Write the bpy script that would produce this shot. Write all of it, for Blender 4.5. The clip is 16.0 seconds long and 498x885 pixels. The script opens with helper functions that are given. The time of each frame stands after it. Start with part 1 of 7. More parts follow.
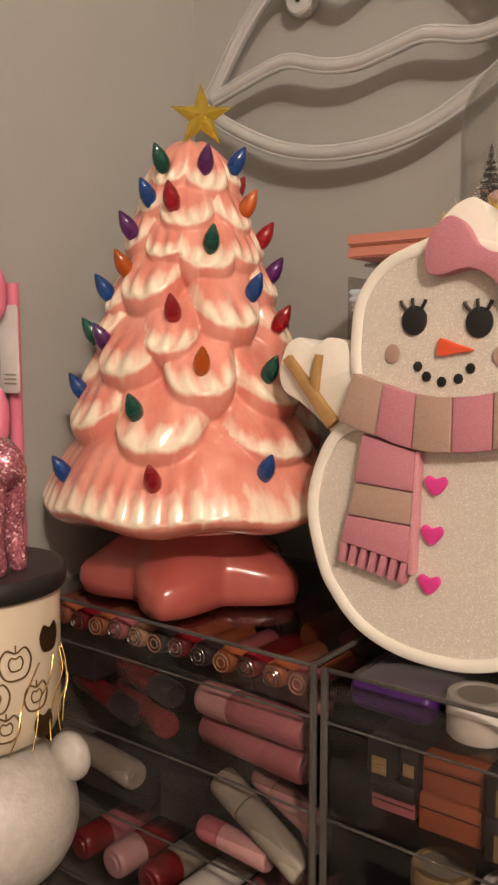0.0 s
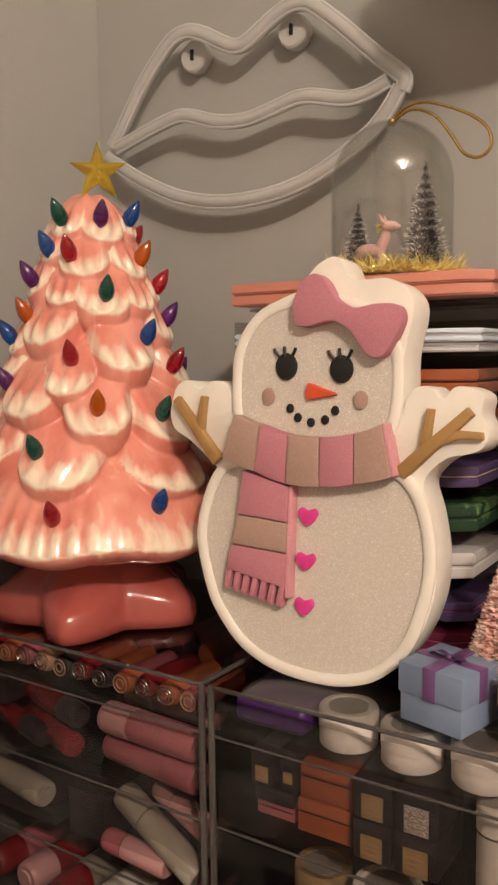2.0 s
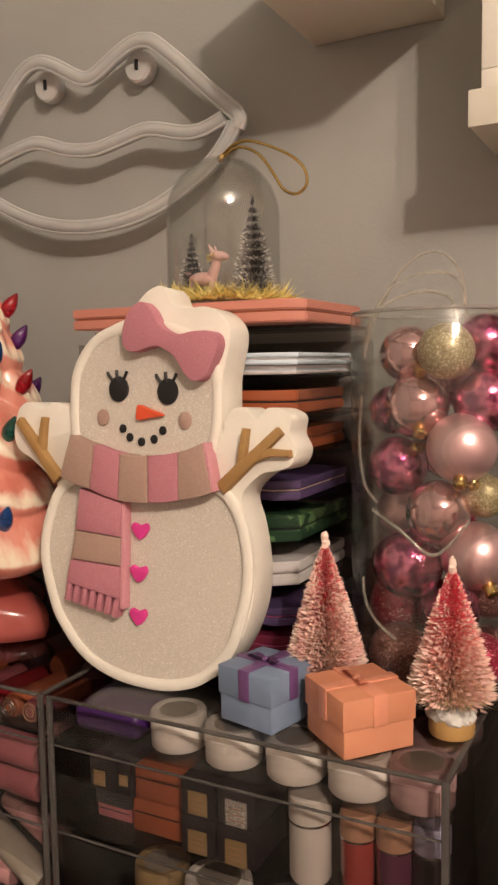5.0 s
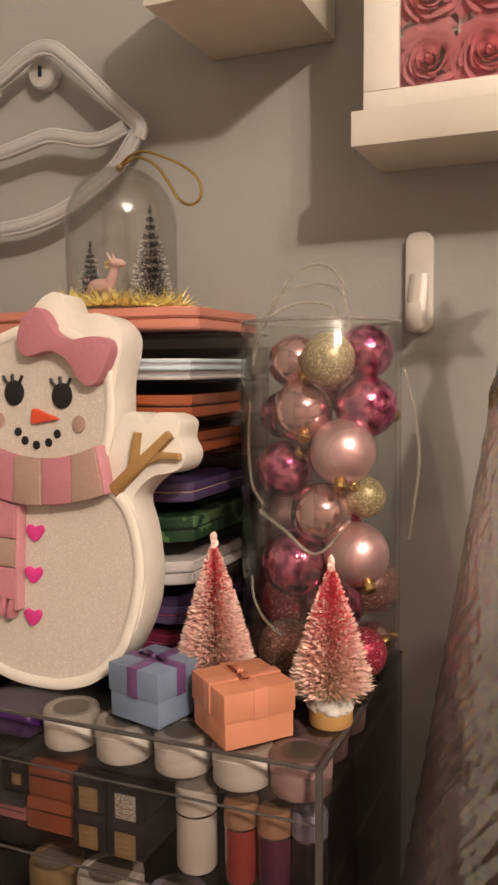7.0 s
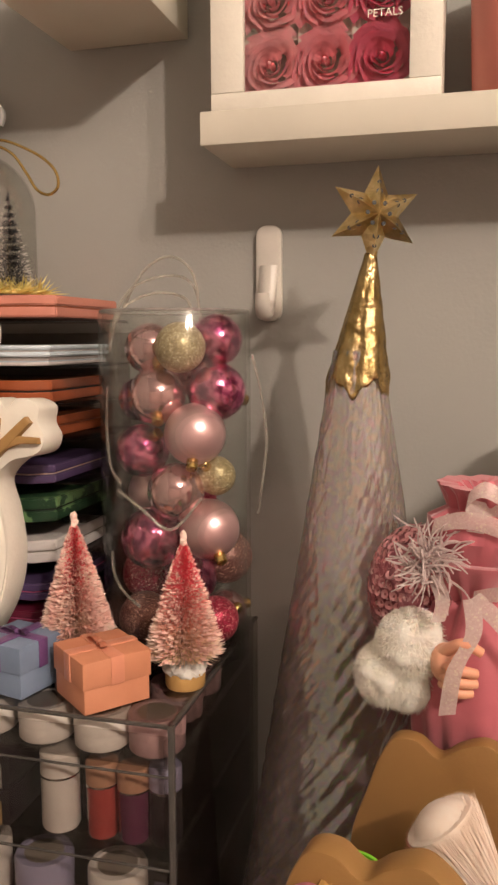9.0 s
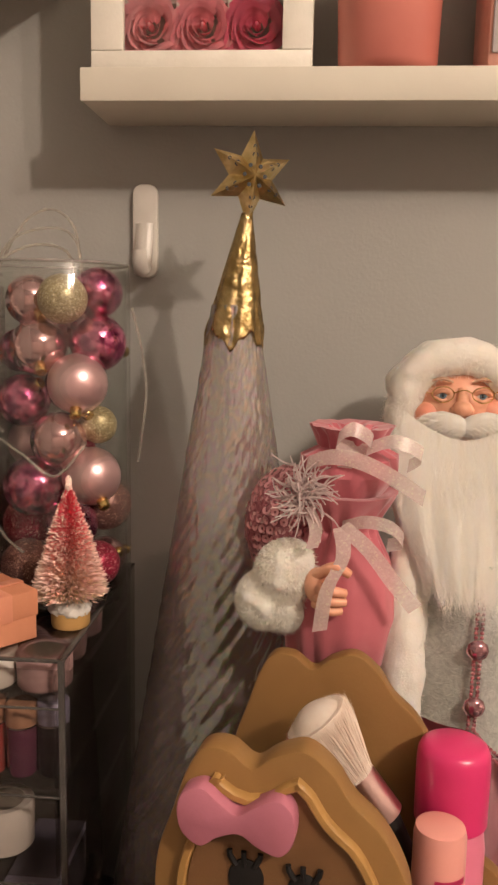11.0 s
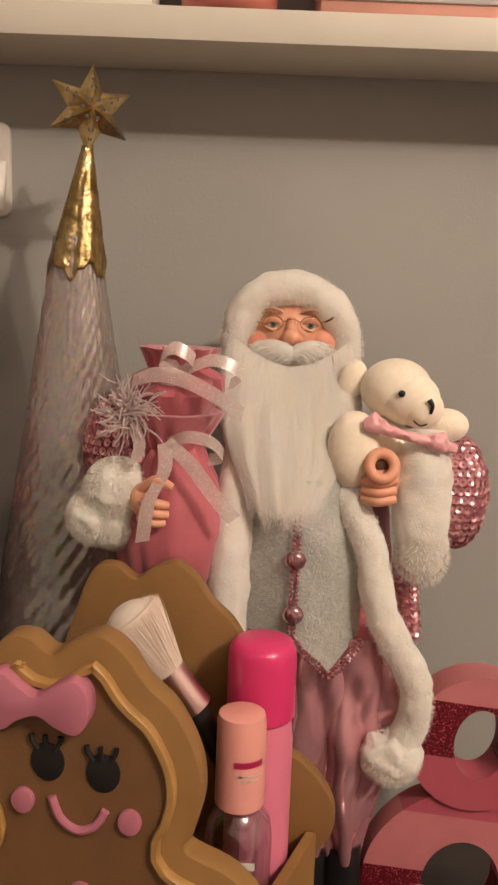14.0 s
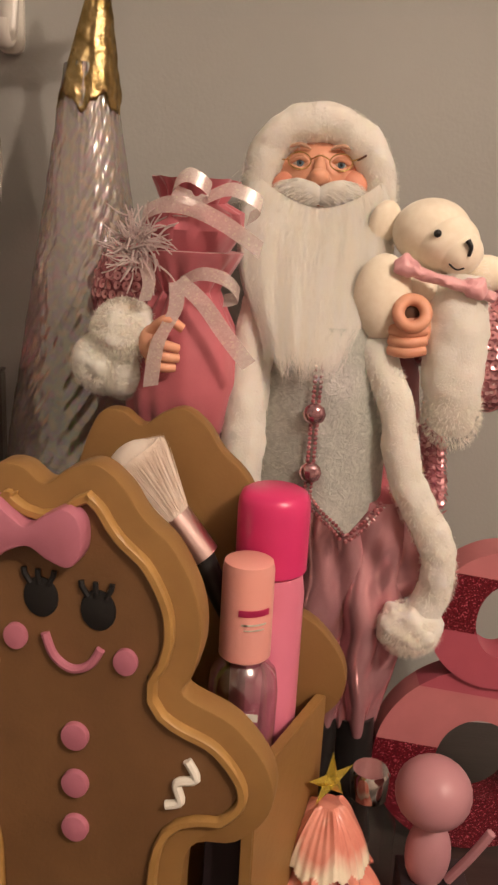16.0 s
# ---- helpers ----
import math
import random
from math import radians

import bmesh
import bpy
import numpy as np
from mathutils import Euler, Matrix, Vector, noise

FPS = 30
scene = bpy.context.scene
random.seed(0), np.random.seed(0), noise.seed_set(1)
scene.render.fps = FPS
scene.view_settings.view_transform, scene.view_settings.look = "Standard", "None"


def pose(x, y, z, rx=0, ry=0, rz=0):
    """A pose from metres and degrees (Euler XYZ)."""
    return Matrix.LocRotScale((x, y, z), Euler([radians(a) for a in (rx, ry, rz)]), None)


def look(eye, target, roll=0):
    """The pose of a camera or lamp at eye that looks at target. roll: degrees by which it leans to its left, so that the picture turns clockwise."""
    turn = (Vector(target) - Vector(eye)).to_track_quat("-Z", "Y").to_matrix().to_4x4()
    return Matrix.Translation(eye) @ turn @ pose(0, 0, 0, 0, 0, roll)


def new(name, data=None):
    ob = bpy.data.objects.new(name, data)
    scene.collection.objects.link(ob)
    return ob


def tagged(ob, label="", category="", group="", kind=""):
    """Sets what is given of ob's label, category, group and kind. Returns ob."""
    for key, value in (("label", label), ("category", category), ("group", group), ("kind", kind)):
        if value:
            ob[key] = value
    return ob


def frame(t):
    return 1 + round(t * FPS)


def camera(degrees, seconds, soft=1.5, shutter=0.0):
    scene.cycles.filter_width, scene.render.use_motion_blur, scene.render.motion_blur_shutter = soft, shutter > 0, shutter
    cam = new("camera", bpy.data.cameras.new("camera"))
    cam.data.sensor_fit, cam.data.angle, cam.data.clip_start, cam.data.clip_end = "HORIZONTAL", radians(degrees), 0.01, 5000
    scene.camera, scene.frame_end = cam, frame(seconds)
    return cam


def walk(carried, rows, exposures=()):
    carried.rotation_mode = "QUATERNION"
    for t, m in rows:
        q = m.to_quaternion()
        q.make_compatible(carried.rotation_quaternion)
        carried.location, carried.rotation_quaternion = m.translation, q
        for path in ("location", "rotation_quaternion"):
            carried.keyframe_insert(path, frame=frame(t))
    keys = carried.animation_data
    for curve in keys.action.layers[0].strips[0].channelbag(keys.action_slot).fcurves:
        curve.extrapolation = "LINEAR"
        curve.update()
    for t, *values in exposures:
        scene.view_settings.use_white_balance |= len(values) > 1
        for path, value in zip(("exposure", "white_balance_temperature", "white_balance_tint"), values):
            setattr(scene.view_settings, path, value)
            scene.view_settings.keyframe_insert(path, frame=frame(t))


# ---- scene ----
cam = camera(33.6, 16.0, soft=2.5)
PATH = [
    (0, (0.074, 0.089, 1.281), (-1.117, 1.68, 1.054), -0.1),
    (0.5, (0.089, 0.083, 1.288), (-1.083, 1.688, 1.07), -0.4),
    (1, (0.106, 0.082, 1.291), (-1.045, 1.702, 1.073), -0.5),
    (1.5, (0.116, 0.077, 1.296), (-1.008, 1.718, 1.087), -0.6),
    (2, (0.125, 0.078, 1.301), (-0.961, 1.745, 1.097), -0.7),
    (2.5, (0.134, 0.081, 1.301), (-0.915, 1.771, 1.096), -0.8),
    (3, (0.146, 0.082, 1.306), (-0.877, 1.788, 1.1), -0.9),
    (3.5, (0.158, 0.082, 1.309), (-0.839, 1.805, 1.113), -0.7),
    (4, (0.166, 0.081, 1.309), (-0.803, 1.821, 1.119), -0.7),
    (4.2, (0.172, 0.083, 1.306), (-0.794, 1.824, 1.119), -0.9),
    (6.3, (0.202, 0.077, 1.314), (-0.625, 1.889, 1.131), -0.5),
    (6.5, (0.207, 0.078, 1.313), (-0.612, 1.893, 1.133), -0.5),
    (7, (0.216, 0.077, 1.311), (-0.558, 1.912, 1.128), -0.4),
    (7.5, (0.228, 0.081, 1.307), (-0.498, 1.935, 1.117), -0.2),
    (8, (0.237, 0.08, 1.308), (-0.444, 1.949, 1.104), -0.1),
    (8.5, (0.244, 0.067, 1.311), (-0.357, 1.962, 1.094), 0.2),
    (9, (0.245, 0.053, 1.32), (-0.266, 1.971, 1.071), -0.2),
    (9.2, (0.228, 0.042, 1.325), (-0.19, 1.978, 1.047), 0.2),
    (11.3, (0.237, 0.019, 1.304), (0.1, 1.989, 0.992), 1.1),
    (11.5, (0.24, 0.019, 1.301), (0.123, 1.991, 0.989), 1.1),
    (12, (0.247, 0.017, 1.298), (0.177, 1.989, 0.977), 1.1),
    (12.5, (0.261, 0.012, 1.295), (0.222, 1.985, 0.972), 1.4),
    (13, (0.275, 0.006, 1.292), (0.259, 1.983, 0.989), 1.8),
    (13.5, (0.287, 0.0, 1.286), (0.296, 1.978, 0.985), 2.0),
    (14, (0.291, -0.002, 1.274), (0.313, 1.97, 0.943), 2.0),
    (14.5, (0.296, 0.0, 1.266), (0.347, 1.968, 0.917), 2.3),
    (15, (0.302, 0.004, 1.254), (0.357, 1.965, 0.863), 2.8),
    (15.5, (0.302, 0.014, 1.238), (0.312, 1.959, 0.774), 3.0),
    (16, (0.304, 0.021, 1.227), (0.245, 1.953, 0.714), 3.1),
]
walk(cam, [(t, look(eye, target, roll)) for t, eye, target, roll in PATH],
     exposures=[(0, 0.0, 6400, 10), (4, -0.04, 6400, 10), (8, -0.05, 6400, 11), (9.2, -0.09, 6420, 11), (11.3, -0.30, 6500, 11), (12.5, -0.43, 6500, 11), (14.5, -0.46, 6520, 11), (16, -0.42, 6600, 12)])

# ---------- world and lamps ----------
world = bpy.data.worlds.new("world")
scene.world = world
world.use_nodes = True
world.node_tree.nodes["Background"].inputs[0].default_value = (1.0, 0.82, 0.62, 1)
world.node_tree.nodes["Background"].inputs[1].default_value = 0.02


def bulb_light(x, y, z, watts, radius):
    data = bpy.data.lights.new("room_bulb", "POINT")
    data.energy, data.shadow_soft_size, data.color = watts, radius, (1.0, 0.82, 0.665)
    lamp = new("room_bulb", data)
    lamp.location = (x, y, z)


bulb_light(1.10, -0.70, 2.20, 64, 0.03)
bulb_light(1.30, -0.66, 2.26, 29, 0.03)


# ---------- materials ----------
def material(name, color, rough=0.5, color2=None, scale=40.0, bump=0.0, bump_scale=None, metal=0.0, coat=0.0,
             trans=0.0, ior=1.45, sheen=0.0, stretch=(1, 1, 1), contrast=(0.35, 0.65), sss=0.0, vary=0.0, emit=0.0):
    m = bpy.data.materials.new(name)
    m.use_nodes = True
    nt = m.node_tree
    b = nt.nodes["Principled BSDF"]
    b.inputs["Roughness"].default_value = rough
    b.inputs["Metallic"].default_value = metal
    b.inputs["Coat Weight"].default_value = coat
    b.inputs["Coat Roughness"].default_value = 0.08
    b.inputs["Transmission Weight"].default_value = trans
    b.inputs["IOR"].default_value = ior
    b.inputs["Sheen Weight"].default_value = sheen
    b.inputs["Subsurface Weight"].default_value = sss
    b.inputs["Subsurface Radius"].default_value = (0.01, 0.006, 0.004)
    b.inputs["Subsurface Scale"].default_value = 0.5
    tc = nt.nodes.new("ShaderNodeTexCoord")
    mp = nt.nodes.new("ShaderNodeMapping")
    mp.inputs["Scale"].default_value = stretch
    nt.links.new(tc.outputs["Object"], mp.inputs[0])
    n = nt.nodes.new("ShaderNodeTexNoise")
    n.inputs["Scale"].default_value = scale
    n.inputs["Detail"].default_value = 6
    nt.links.new(mp.outputs[0], n.inputs[0])
    ramp = nt.nodes.new("ShaderNodeValToRGB")
    c2 = color2 or tuple(c * 0.86 for c in color)
    ramp.color_ramp.elements[0].position, ramp.color_ramp.elements[1].position = contrast
    ramp.color_ramp.elements[0].color = (*c2, 1)
    ramp.color_ramp.elements[1].color = (*color, 1)
    nt.links.new(n.outputs[0], ramp.inputs[0])
    out = ramp.outputs[0]
    if vary:
        info = nt.nodes.new("ShaderNodeObjectInfo")
        hs = nt.nodes.new("ShaderNodeHueSaturation")
        mr = nt.nodes.new("ShaderNodeMapRange")
        mr.inputs[3].default_value, mr.inputs[4].default_value = 1 - vary, 1 + vary
        nt.links.new(info.outputs["Random"], mr.inputs[0])
        nt.links.new(mr.outputs[0], hs.inputs["Value"])
        nt.links.new(out, hs.inputs["Color"])
        out = hs.outputs[0]
    nt.links.new(out, b.inputs["Base Color"])
    if emit:
        nt.links.new(out, b.inputs["Emission Color"])
        b.inputs["Emission Strength"].default_value = emit
    if bump:
        n2 = nt.nodes.new("ShaderNodeTexNoise")
        n2.inputs["Scale"].default_value = bump_scale or scale * 4
        n2.inputs["Detail"].default_value = 4
        nt.links.new(mp.outputs[0], n2.inputs[0])
        bp = nt.nodes.new("ShaderNodeBump")
        bp.inputs["Strength"].default_value = bump
        bp.inputs["Distance"].default_value = 0.002
        nt.links.new(n2.outputs[0], bp.inputs["Height"])
        nt.links.new(bp.outputs[0], b.inputs["Normal"])
    return m


def glitter(name, color, color2, scale=900.0, rough=0.35, metal=0.4, sparkle=(1, 1, 1)):
    """Fine flakes, each cell with a tilt and a brightness of its own; sparkle paints glints into the base colour."""
    m = material(name, color, rough, color2, 60, metal=metal)
    nt = m.node_tree
    b = nt.nodes["Principled BSDF"]
    tc = nt.nodes["Texture Coordinate"]
    v = nt.nodes.new("ShaderNodeTexVoronoi")
    v.inputs["Scale"].default_value = scale
    nt.links.new(tc.outputs["Object"], v.inputs["Vector"])
    sep = nt.nodes.new("ShaderNodeSeparateColor")
    nt.links.new(v.outputs["Color"], sep.inputs[0])
    ramp = nt.nodes.new("ShaderNodeValToRGB")
    ramp.color_ramp.elements[0].color = (*color2, 1)
    ramp.color_ramp.elements[0].position = 0.1
    ramp.color_ramp.elements[1].color = (*color, 1)
    ramp.color_ramp.elements[1].position = 0.85
    e = ramp.color_ramp.elements.new(0.985)
    e.color = (*sparkle, 1)
    nt.links.new(sep.outputs[0], ramp.inputs[0])
    nt.links.new(ramp.outputs[0], b.inputs["Base Color"])
    bp = nt.nodes.new("ShaderNodeBump")
    bp.inputs["Strength"].default_value = 0.6
    bp.inputs["Distance"].default_value = 0.0006
    nt.links.new(sep.outputs[1], bp.inputs["Height"])
    nt.links.new(bp.outputs[0], b.inputs["Normal"])
    return m


M = {}
M["wall"] = material("grey_wall_paint", (0.350, 0.347, 0.322), 0.75, (0.332, 0.328, 0.304), 6, 0.12, 350)
# unseen walls: light pink chosen to bounce warm fill into the room
M["far_wall"] = material("blush_fill_bounce", (0.62, 0.54, 0.50), 0.8, (0.59, 0.51, 0.47), 6, 0.1, 300)
M["white_wood"] = material("white_shelf_paint", (0.70, 0.66, 0.56), 0.45, (0.66, 0.62, 0.525), 14, 0.05, 200)
M["ceiling"] = material("ceiling_paint", (0.8, 0.79, 0.76), 0.8, None, 5, 0.1, 200)
# unseen floor, lightened to bounce more fill upwards
M["floor"] = material("unseen_floor_bounce", (0.34, 0.27, 0.25), 0.95, None, 60, 0.4, 900)
M["table"] = material("dark_tabletop", (0.045, 0.032, 0.028), 0.35, (0.03, 0.02, 0.018), 12, 0.05, 90, stretch=(1, 8, 1))


def sheet(name, tint, gloss, rough):
    """Thin clear sheet: light goes straight through, with more gloss where seen aslant."""
    m = bpy.data.materials.new(name)
    m.use_nodes = True
    nt = m.node_tree
    nt.nodes.remove(nt.nodes["Principled BSDF"])
    tr = nt.nodes.new("ShaderNodeBsdfTransparent")
    tr.inputs[0].default_value = (*tint, 1)
    gl = nt.nodes.new("ShaderNodeBsdfGlossy")
    gl.inputs["Roughness"].default_value = rough
    lw = nt.nodes.new("ShaderNodeLayerWeight")
    lw.inputs[0].default_value = 0.5
    pw = nt.nodes.new("ShaderNodeMath")
    pw.operation, pw.inputs[1].default_value = "POWER", 5.0
    nt.links.new(lw.outputs["Facing"], pw.inputs[0])
    fr = nt.nodes.new("ShaderNodeMath")
    fr.operation, fr.inputs[1].default_value, fr.inputs[2].default_value = "MULTIPLY_ADD", 0.55, gloss
    nt.links.new(pw.outputs[0], fr.inputs[0])
    mix = nt.nodes.new("ShaderNodeMixShader")
    nt.links.new(fr.outputs[0], mix.inputs[0])
    nt.links.new(tr.outputs[0], mix.inputs[1])
    nt.links.new(gl.outputs[0], mix.inputs[2])
    nt.links.new(mix.outputs[0], nt.nodes["Material Output"].inputs[0])
    return m


def let_through(m, share):
    """Thin hair: part of the light goes through the fibre."""
    nt = m.node_tree
    b = nt.nodes["Principled BSDF"]
    tl, mix = nt.nodes.new("ShaderNodeBsdfTranslucent"), nt.nodes.new("ShaderNodeMixShader")
    nt.links.new(b.inputs["Base Color"].links[0].from_socket, tl.inputs[0])
    mix.inputs[0].default_value = share
    nt.links.new(b.outputs[0], mix.inputs[1])
    nt.links.new(tl.outputs[0], mix.inputs[2])
    nt.links.new(mix.outputs[0], nt.nodes["Material Output"].inputs[0])


M["acrylic"] = sheet("clear_acrylic", (0.83, 0.805, 0.79), 0.05, 0.06)
M["acrylic_top"] = sheet("clear_acrylic_top", (0.74, 0.72, 0.71), 0.10, 0.05)
M["vase_glass"] = sheet("vase_glass", (0.93, 0.935, 0.925), 0.06, 0.03)
M["glass"] = sheet("clear_glass", (0.965, 0.97, 0.965), 0.035, 0.02)
# dark tint added to the rack slots to imitate the shade between palettes
M["slot_shade"] = sheet("shade_tinted_acrylic", (0.68, 0.66, 0.65), 0.04, 0.1)
M["acrylic_edge"] = material("acrylic_cut_edge", (0.22, 0.20, 0.185), 0.2, (0.15, 0.135, 0.125), 30, trans=0.6)
M["coral"] = material("coral_glaze", (0.72, 0.29, 0.235), 0.14, (0.64, 0.23, 0.185), 18, coat=0.6)
# coral glaze with the shade under the skirt put into its colour
M["coral_shaded"] = material("shaded_coral_glaze", (0.40, 0.095, 0.078), 0.25, (0.34, 0.075, 0.062), 40, coat=0.35)
M["white_paint"] = material("cream_white_paint", (0.83, 0.79, 0.70), 0.5, (0.77, 0.73, 0.64), 40, 0.15, 300)
M["snow_glitter"] = glitter("champagne_glitter", (0.68, 0.62, 0.535), (0.59, 0.54, 0.465), 2600, 0.6, 0.0, (0.95, 0.9, 0.82))
M["mauve"] = glitter("mauve_felt", (0.56, 0.22, 0.27), (0.50, 0.19, 0.235), 2800, 0.7, 0.0, (0.55, 0.3, 0.33))
M["pink_felt"] = glitter("pale_pink_felt", (0.70, 0.33, 0.37), (0.62, 0.28, 0.32), 2800, 0.7, 0.0, (0.7, 0.45, 0.48))
M["taupe"] = glitter("taupe_felt", (0.45, 0.30, 0.24), (0.40, 0.26, 0.205), 2800, 0.7, 0.0, (0.5, 0.38, 0.32))
M["hotpink"] = material("hot_pink_paint", (0.72, 0.05, 0.29), 0.5, None, 60)
M["pink"] = material("pink_paint", (0.72, 0.27, 0.33), 0.5, (0.66, 0.23, 0.29), 40, 0.08, 300)
M["black"] = material("black_paint", (0.012, 0.011, 0.011), 0.45, None, 60)
M["orange"] = material("carrot_paint", (0.78, 0.10, 0.035), 0.5, None, 60)
M["twig"] = material("tan_wood", (0.40, 0.235, 0.085), 0.6, (0.32, 0.18, 0.06), 60, 0.1, 200)
M["neon_tube"] = material("white_silicone_tube", (0.60, 0.595, 0.58), 0.25, (0.55, 0.545, 0.53), 30, sss=0.2, trans=0.1)
M["neon_tube"].node_tree.nodes["Principled BSDF"].inputs["Alpha"].default_value = 0.8
M["neon_edge"] = material("white_silicone_edge", (0.66, 0.65, 0.63), 0.3, (0.61, 0.60, 0.58), 30, sss=0.2)
M["neon_edge"].node_tree.nodes["Principled BSDF"].inputs["Alpha"].default_value = 0.75
M["gold"] = material("gold_metal", (0.72, 0.52, 0.20), 0.25, (0.55, 0.36, 0.11), 70, 0.25, 160, metal=1.0)
M["gold_foil"] = material("crinkled_gold_foil", (0.84, 0.66, 0.34), 0.22, (0.55, 0.39, 0.14), 90, 1.0, 200, metal=1.0)
M["tan"] = material("gingerbread_mdf", (0.255, 0.132, 0.043), 0.5, (0.22, 0.112, 0.036), 14, 0.1, 300)
M["tan_edge"] = material("gingerbread_rim", (0.29, 0.155, 0.050), 0.45, (0.245, 0.13, 0.042), 25, 0.1, 250)
M["brown_face"] = material("brown_glitter_face", (0.185, 0.092, 0.037), 0.5, (0.155, 0.077, 0.031), 30, 0.15, 600)
M["star_plastic"] = material("amber_star_plastic", (0.80, 0.60, 0.08), 0.1, (0.7, 0.5, 0.05), 30, trans=0.7)


# ---------- building helpers ----------
BASE = {}


def thing(name, x, y, z, label, category, group="", lean=(0, 0, 0)):
    """An Empty at a thing's base; parts are drawn in world places and hung under it."""
    ob = new(name)
    ob.empty_display_size = 0.02
    ob.matrix_basis = pose(x, y, z, *lean)
    BASE[ob] = Vector((x, y, z))
    return tagged(ob, label, category, group)


def finish(bm, smooth=True, angle=40):
    bmesh.ops.recalc_face_normals(bm, faces=bm.faces)
    for f in bm.faces:
        f.smooth = smooth
    lim = radians(angle)
    for e in bm.edges:
        if len(e.link_faces) == 2:
            e.smooth = e.calc_face_angle(0) < lim


def mesh_of(name, bm, mats):
    data = bpy.data.meshes.new(name)
    bm.to_mesh(data)
    bm.free()
    for m in (mats if isinstance(mats, (list, tuple)) else [mats]):
        data.materials.append(m)
    return data


def part(name, bm, mat, parent, label="", smooth=True, angle=40):
    finish(bm, smooth, angle)
    bm.transform(Matrix.Translation(-BASE[parent]))
    ob = new(name, mesh_of(name, bm, mat))
    ob.parent = parent
    BASE[ob] = BASE[parent]
    if label:
        tagged(ob, label)
    return ob


def solid(name, bm, mat, label="", category="", group="", kind="", smooth=True, angle=40):
    """A thing or piece of the setting that is one mesh."""
    finish(bm, smooth, angle)
    ob = new(name, mesh_of(name, bm, mat))
    BASE[ob] = Vector((0, 0, 0))
    return tagged(ob, label, category, group, kind)


def box(x0, x1, y0, y1, z0, z1, bevel=0.0, bm=None, seg=2):
    bm = bm or bmesh.new()
    b = bmesh.new()
    bmesh.ops.create_cube(b, size=1)
    bmesh.ops.transform(b, verts=b.verts, matrix=Matrix.Translation(((x0 + x1) / 2, (y0 + y1) / 2, (z0 + z1) / 2)) @ Matrix.Diagonal((x1 - x0, y1 - y0, z1 - z0, 1)))
    if bevel:
        bmesh.ops.bevel(b, geom=b.edges[:], offset=bevel, segments=seg, affect="EDGES", profile=0.5)
    return merge(bm, b)


def merge(bm, other, index=None):
    if index is not None:
        for f in other.faces:
            f.material_index = index
    data = bpy.data.meshes.new("joined")
    other.to_mesh(data)
    bm.from_mesh(data)
    other.free()
    bpy.data.meshes.remove(data)
    return bm


def lathe(profile, x, y, seg=48, bm=None, wobble=0.0):
    """Turn (radius, z) pairs round an upright axis; ends of radius 0 are closed."""
    bm = bm or bmesh.new()
    rings = []
    for k, (r, z) in enumerate(profile):
        if r <= 1e-6:
            rings.append([bm.verts.new((x, y, z))])
        else:
            rings.append([bm.verts.new((x + r * (1 + wobble * math.sin(3 * a * math.tau / seg + k)) * math.cos(math.tau * a / seg), y + r * math.sin(math.tau * a / seg), z)) for a in range(seg)])
    for p, q in zip(rings, rings[1:]):
        for i in range(seg):
            j = (i + 1) % seg
            if len(p) == 1 and len(q) == 1:
                continue
            if len(p) == 1:
                bm.faces.new((p[0], q[i], q[j]))
            elif len(q) == 1:
                bm.faces.new((p[i], p[j], q[0]))
            else:
                bm.faces.new((p[i], p[j], q[j], q[i]))
    return bm


def smooth_loop(points, steps=6, closed=True):
    """A Catmull-Rom line through the points."""
    pts = [Vector(p) for p in points]
    n, out = len(pts), []
    for i in range(n if closed else n - 1):
        if closed:
            a, b, c, d = (pts[(i + k) % n] for k in (-1, 0, 1, 2))
        else:
            a, b, c, d = (pts[min(max(i + k, 0), n - 1)] for k in (-1, 0, 1, 2))
        for s in range(steps):
            t = s / steps
            out.append(0.5 * (2 * b + (c - a) * t + (2 * a - 5 * b + 4 * c - d) * t * t + (3 * b - a - 3 * c + d) * t ** 3))
    if not closed:
        out.append(pts[-1])
    return out


def slab(outline, y0, y1, bevel=0.0, bm=None):
    """A board cut to an outline in (x, z), from y0 (front) to y1."""
    bm = bm or bmesh.new()
    b = bmesh.new()
    front = b.faces.new([b.verts.new((p[0], y0, p[1])) for p in outline])
    got = bmesh.ops.extrude_face_region(b, geom=[front])
    bmesh.ops.translate(b, verts=[v for v in got["geom"] if isinstance(v, bmesh.types.BMVert)], vec=(0, y1 - y0, 0))
    if bevel:
        rim = [e for e in b.edges if abs(e.verts[0].co.y - e.verts[1].co.y) < 1e-7]
        bmesh.ops.bevel(b, geom=rim, offset=bevel, segments=2, affect="EDGES", profile=0.5, clamp_overlap=True)
    return merge(bm, b)


def inset_loop(loop, d):
    """The loop moved inwards by d."""
    n = len(loop)
    area = sum(loop[i][0] * loop[(i + 1) % n][1] - loop[(i + 1) % n][0] * loop[i][1] for i in range(n))
    sign = 1 if area > 0 else -1
    out = []
    for i in range(n):
        t = (loop[(i + 2) % n] - loop[i - 2]).normalized()
        out.append(Vector((loop[i][0] - sign * t[1] * d, loop[i][1] + sign * t[0] * d)))
    return out


def clean_inset(loop, d):
    """An inset outline without the points that overlap in tight bends."""
    src = [Vector((p[0], p[1])) for p in loop]
    out = []
    for q in inset_loop(loop, d):
        if min((q - p).length for p in src) > 0.96 * d:
            out.append(q)
    return out


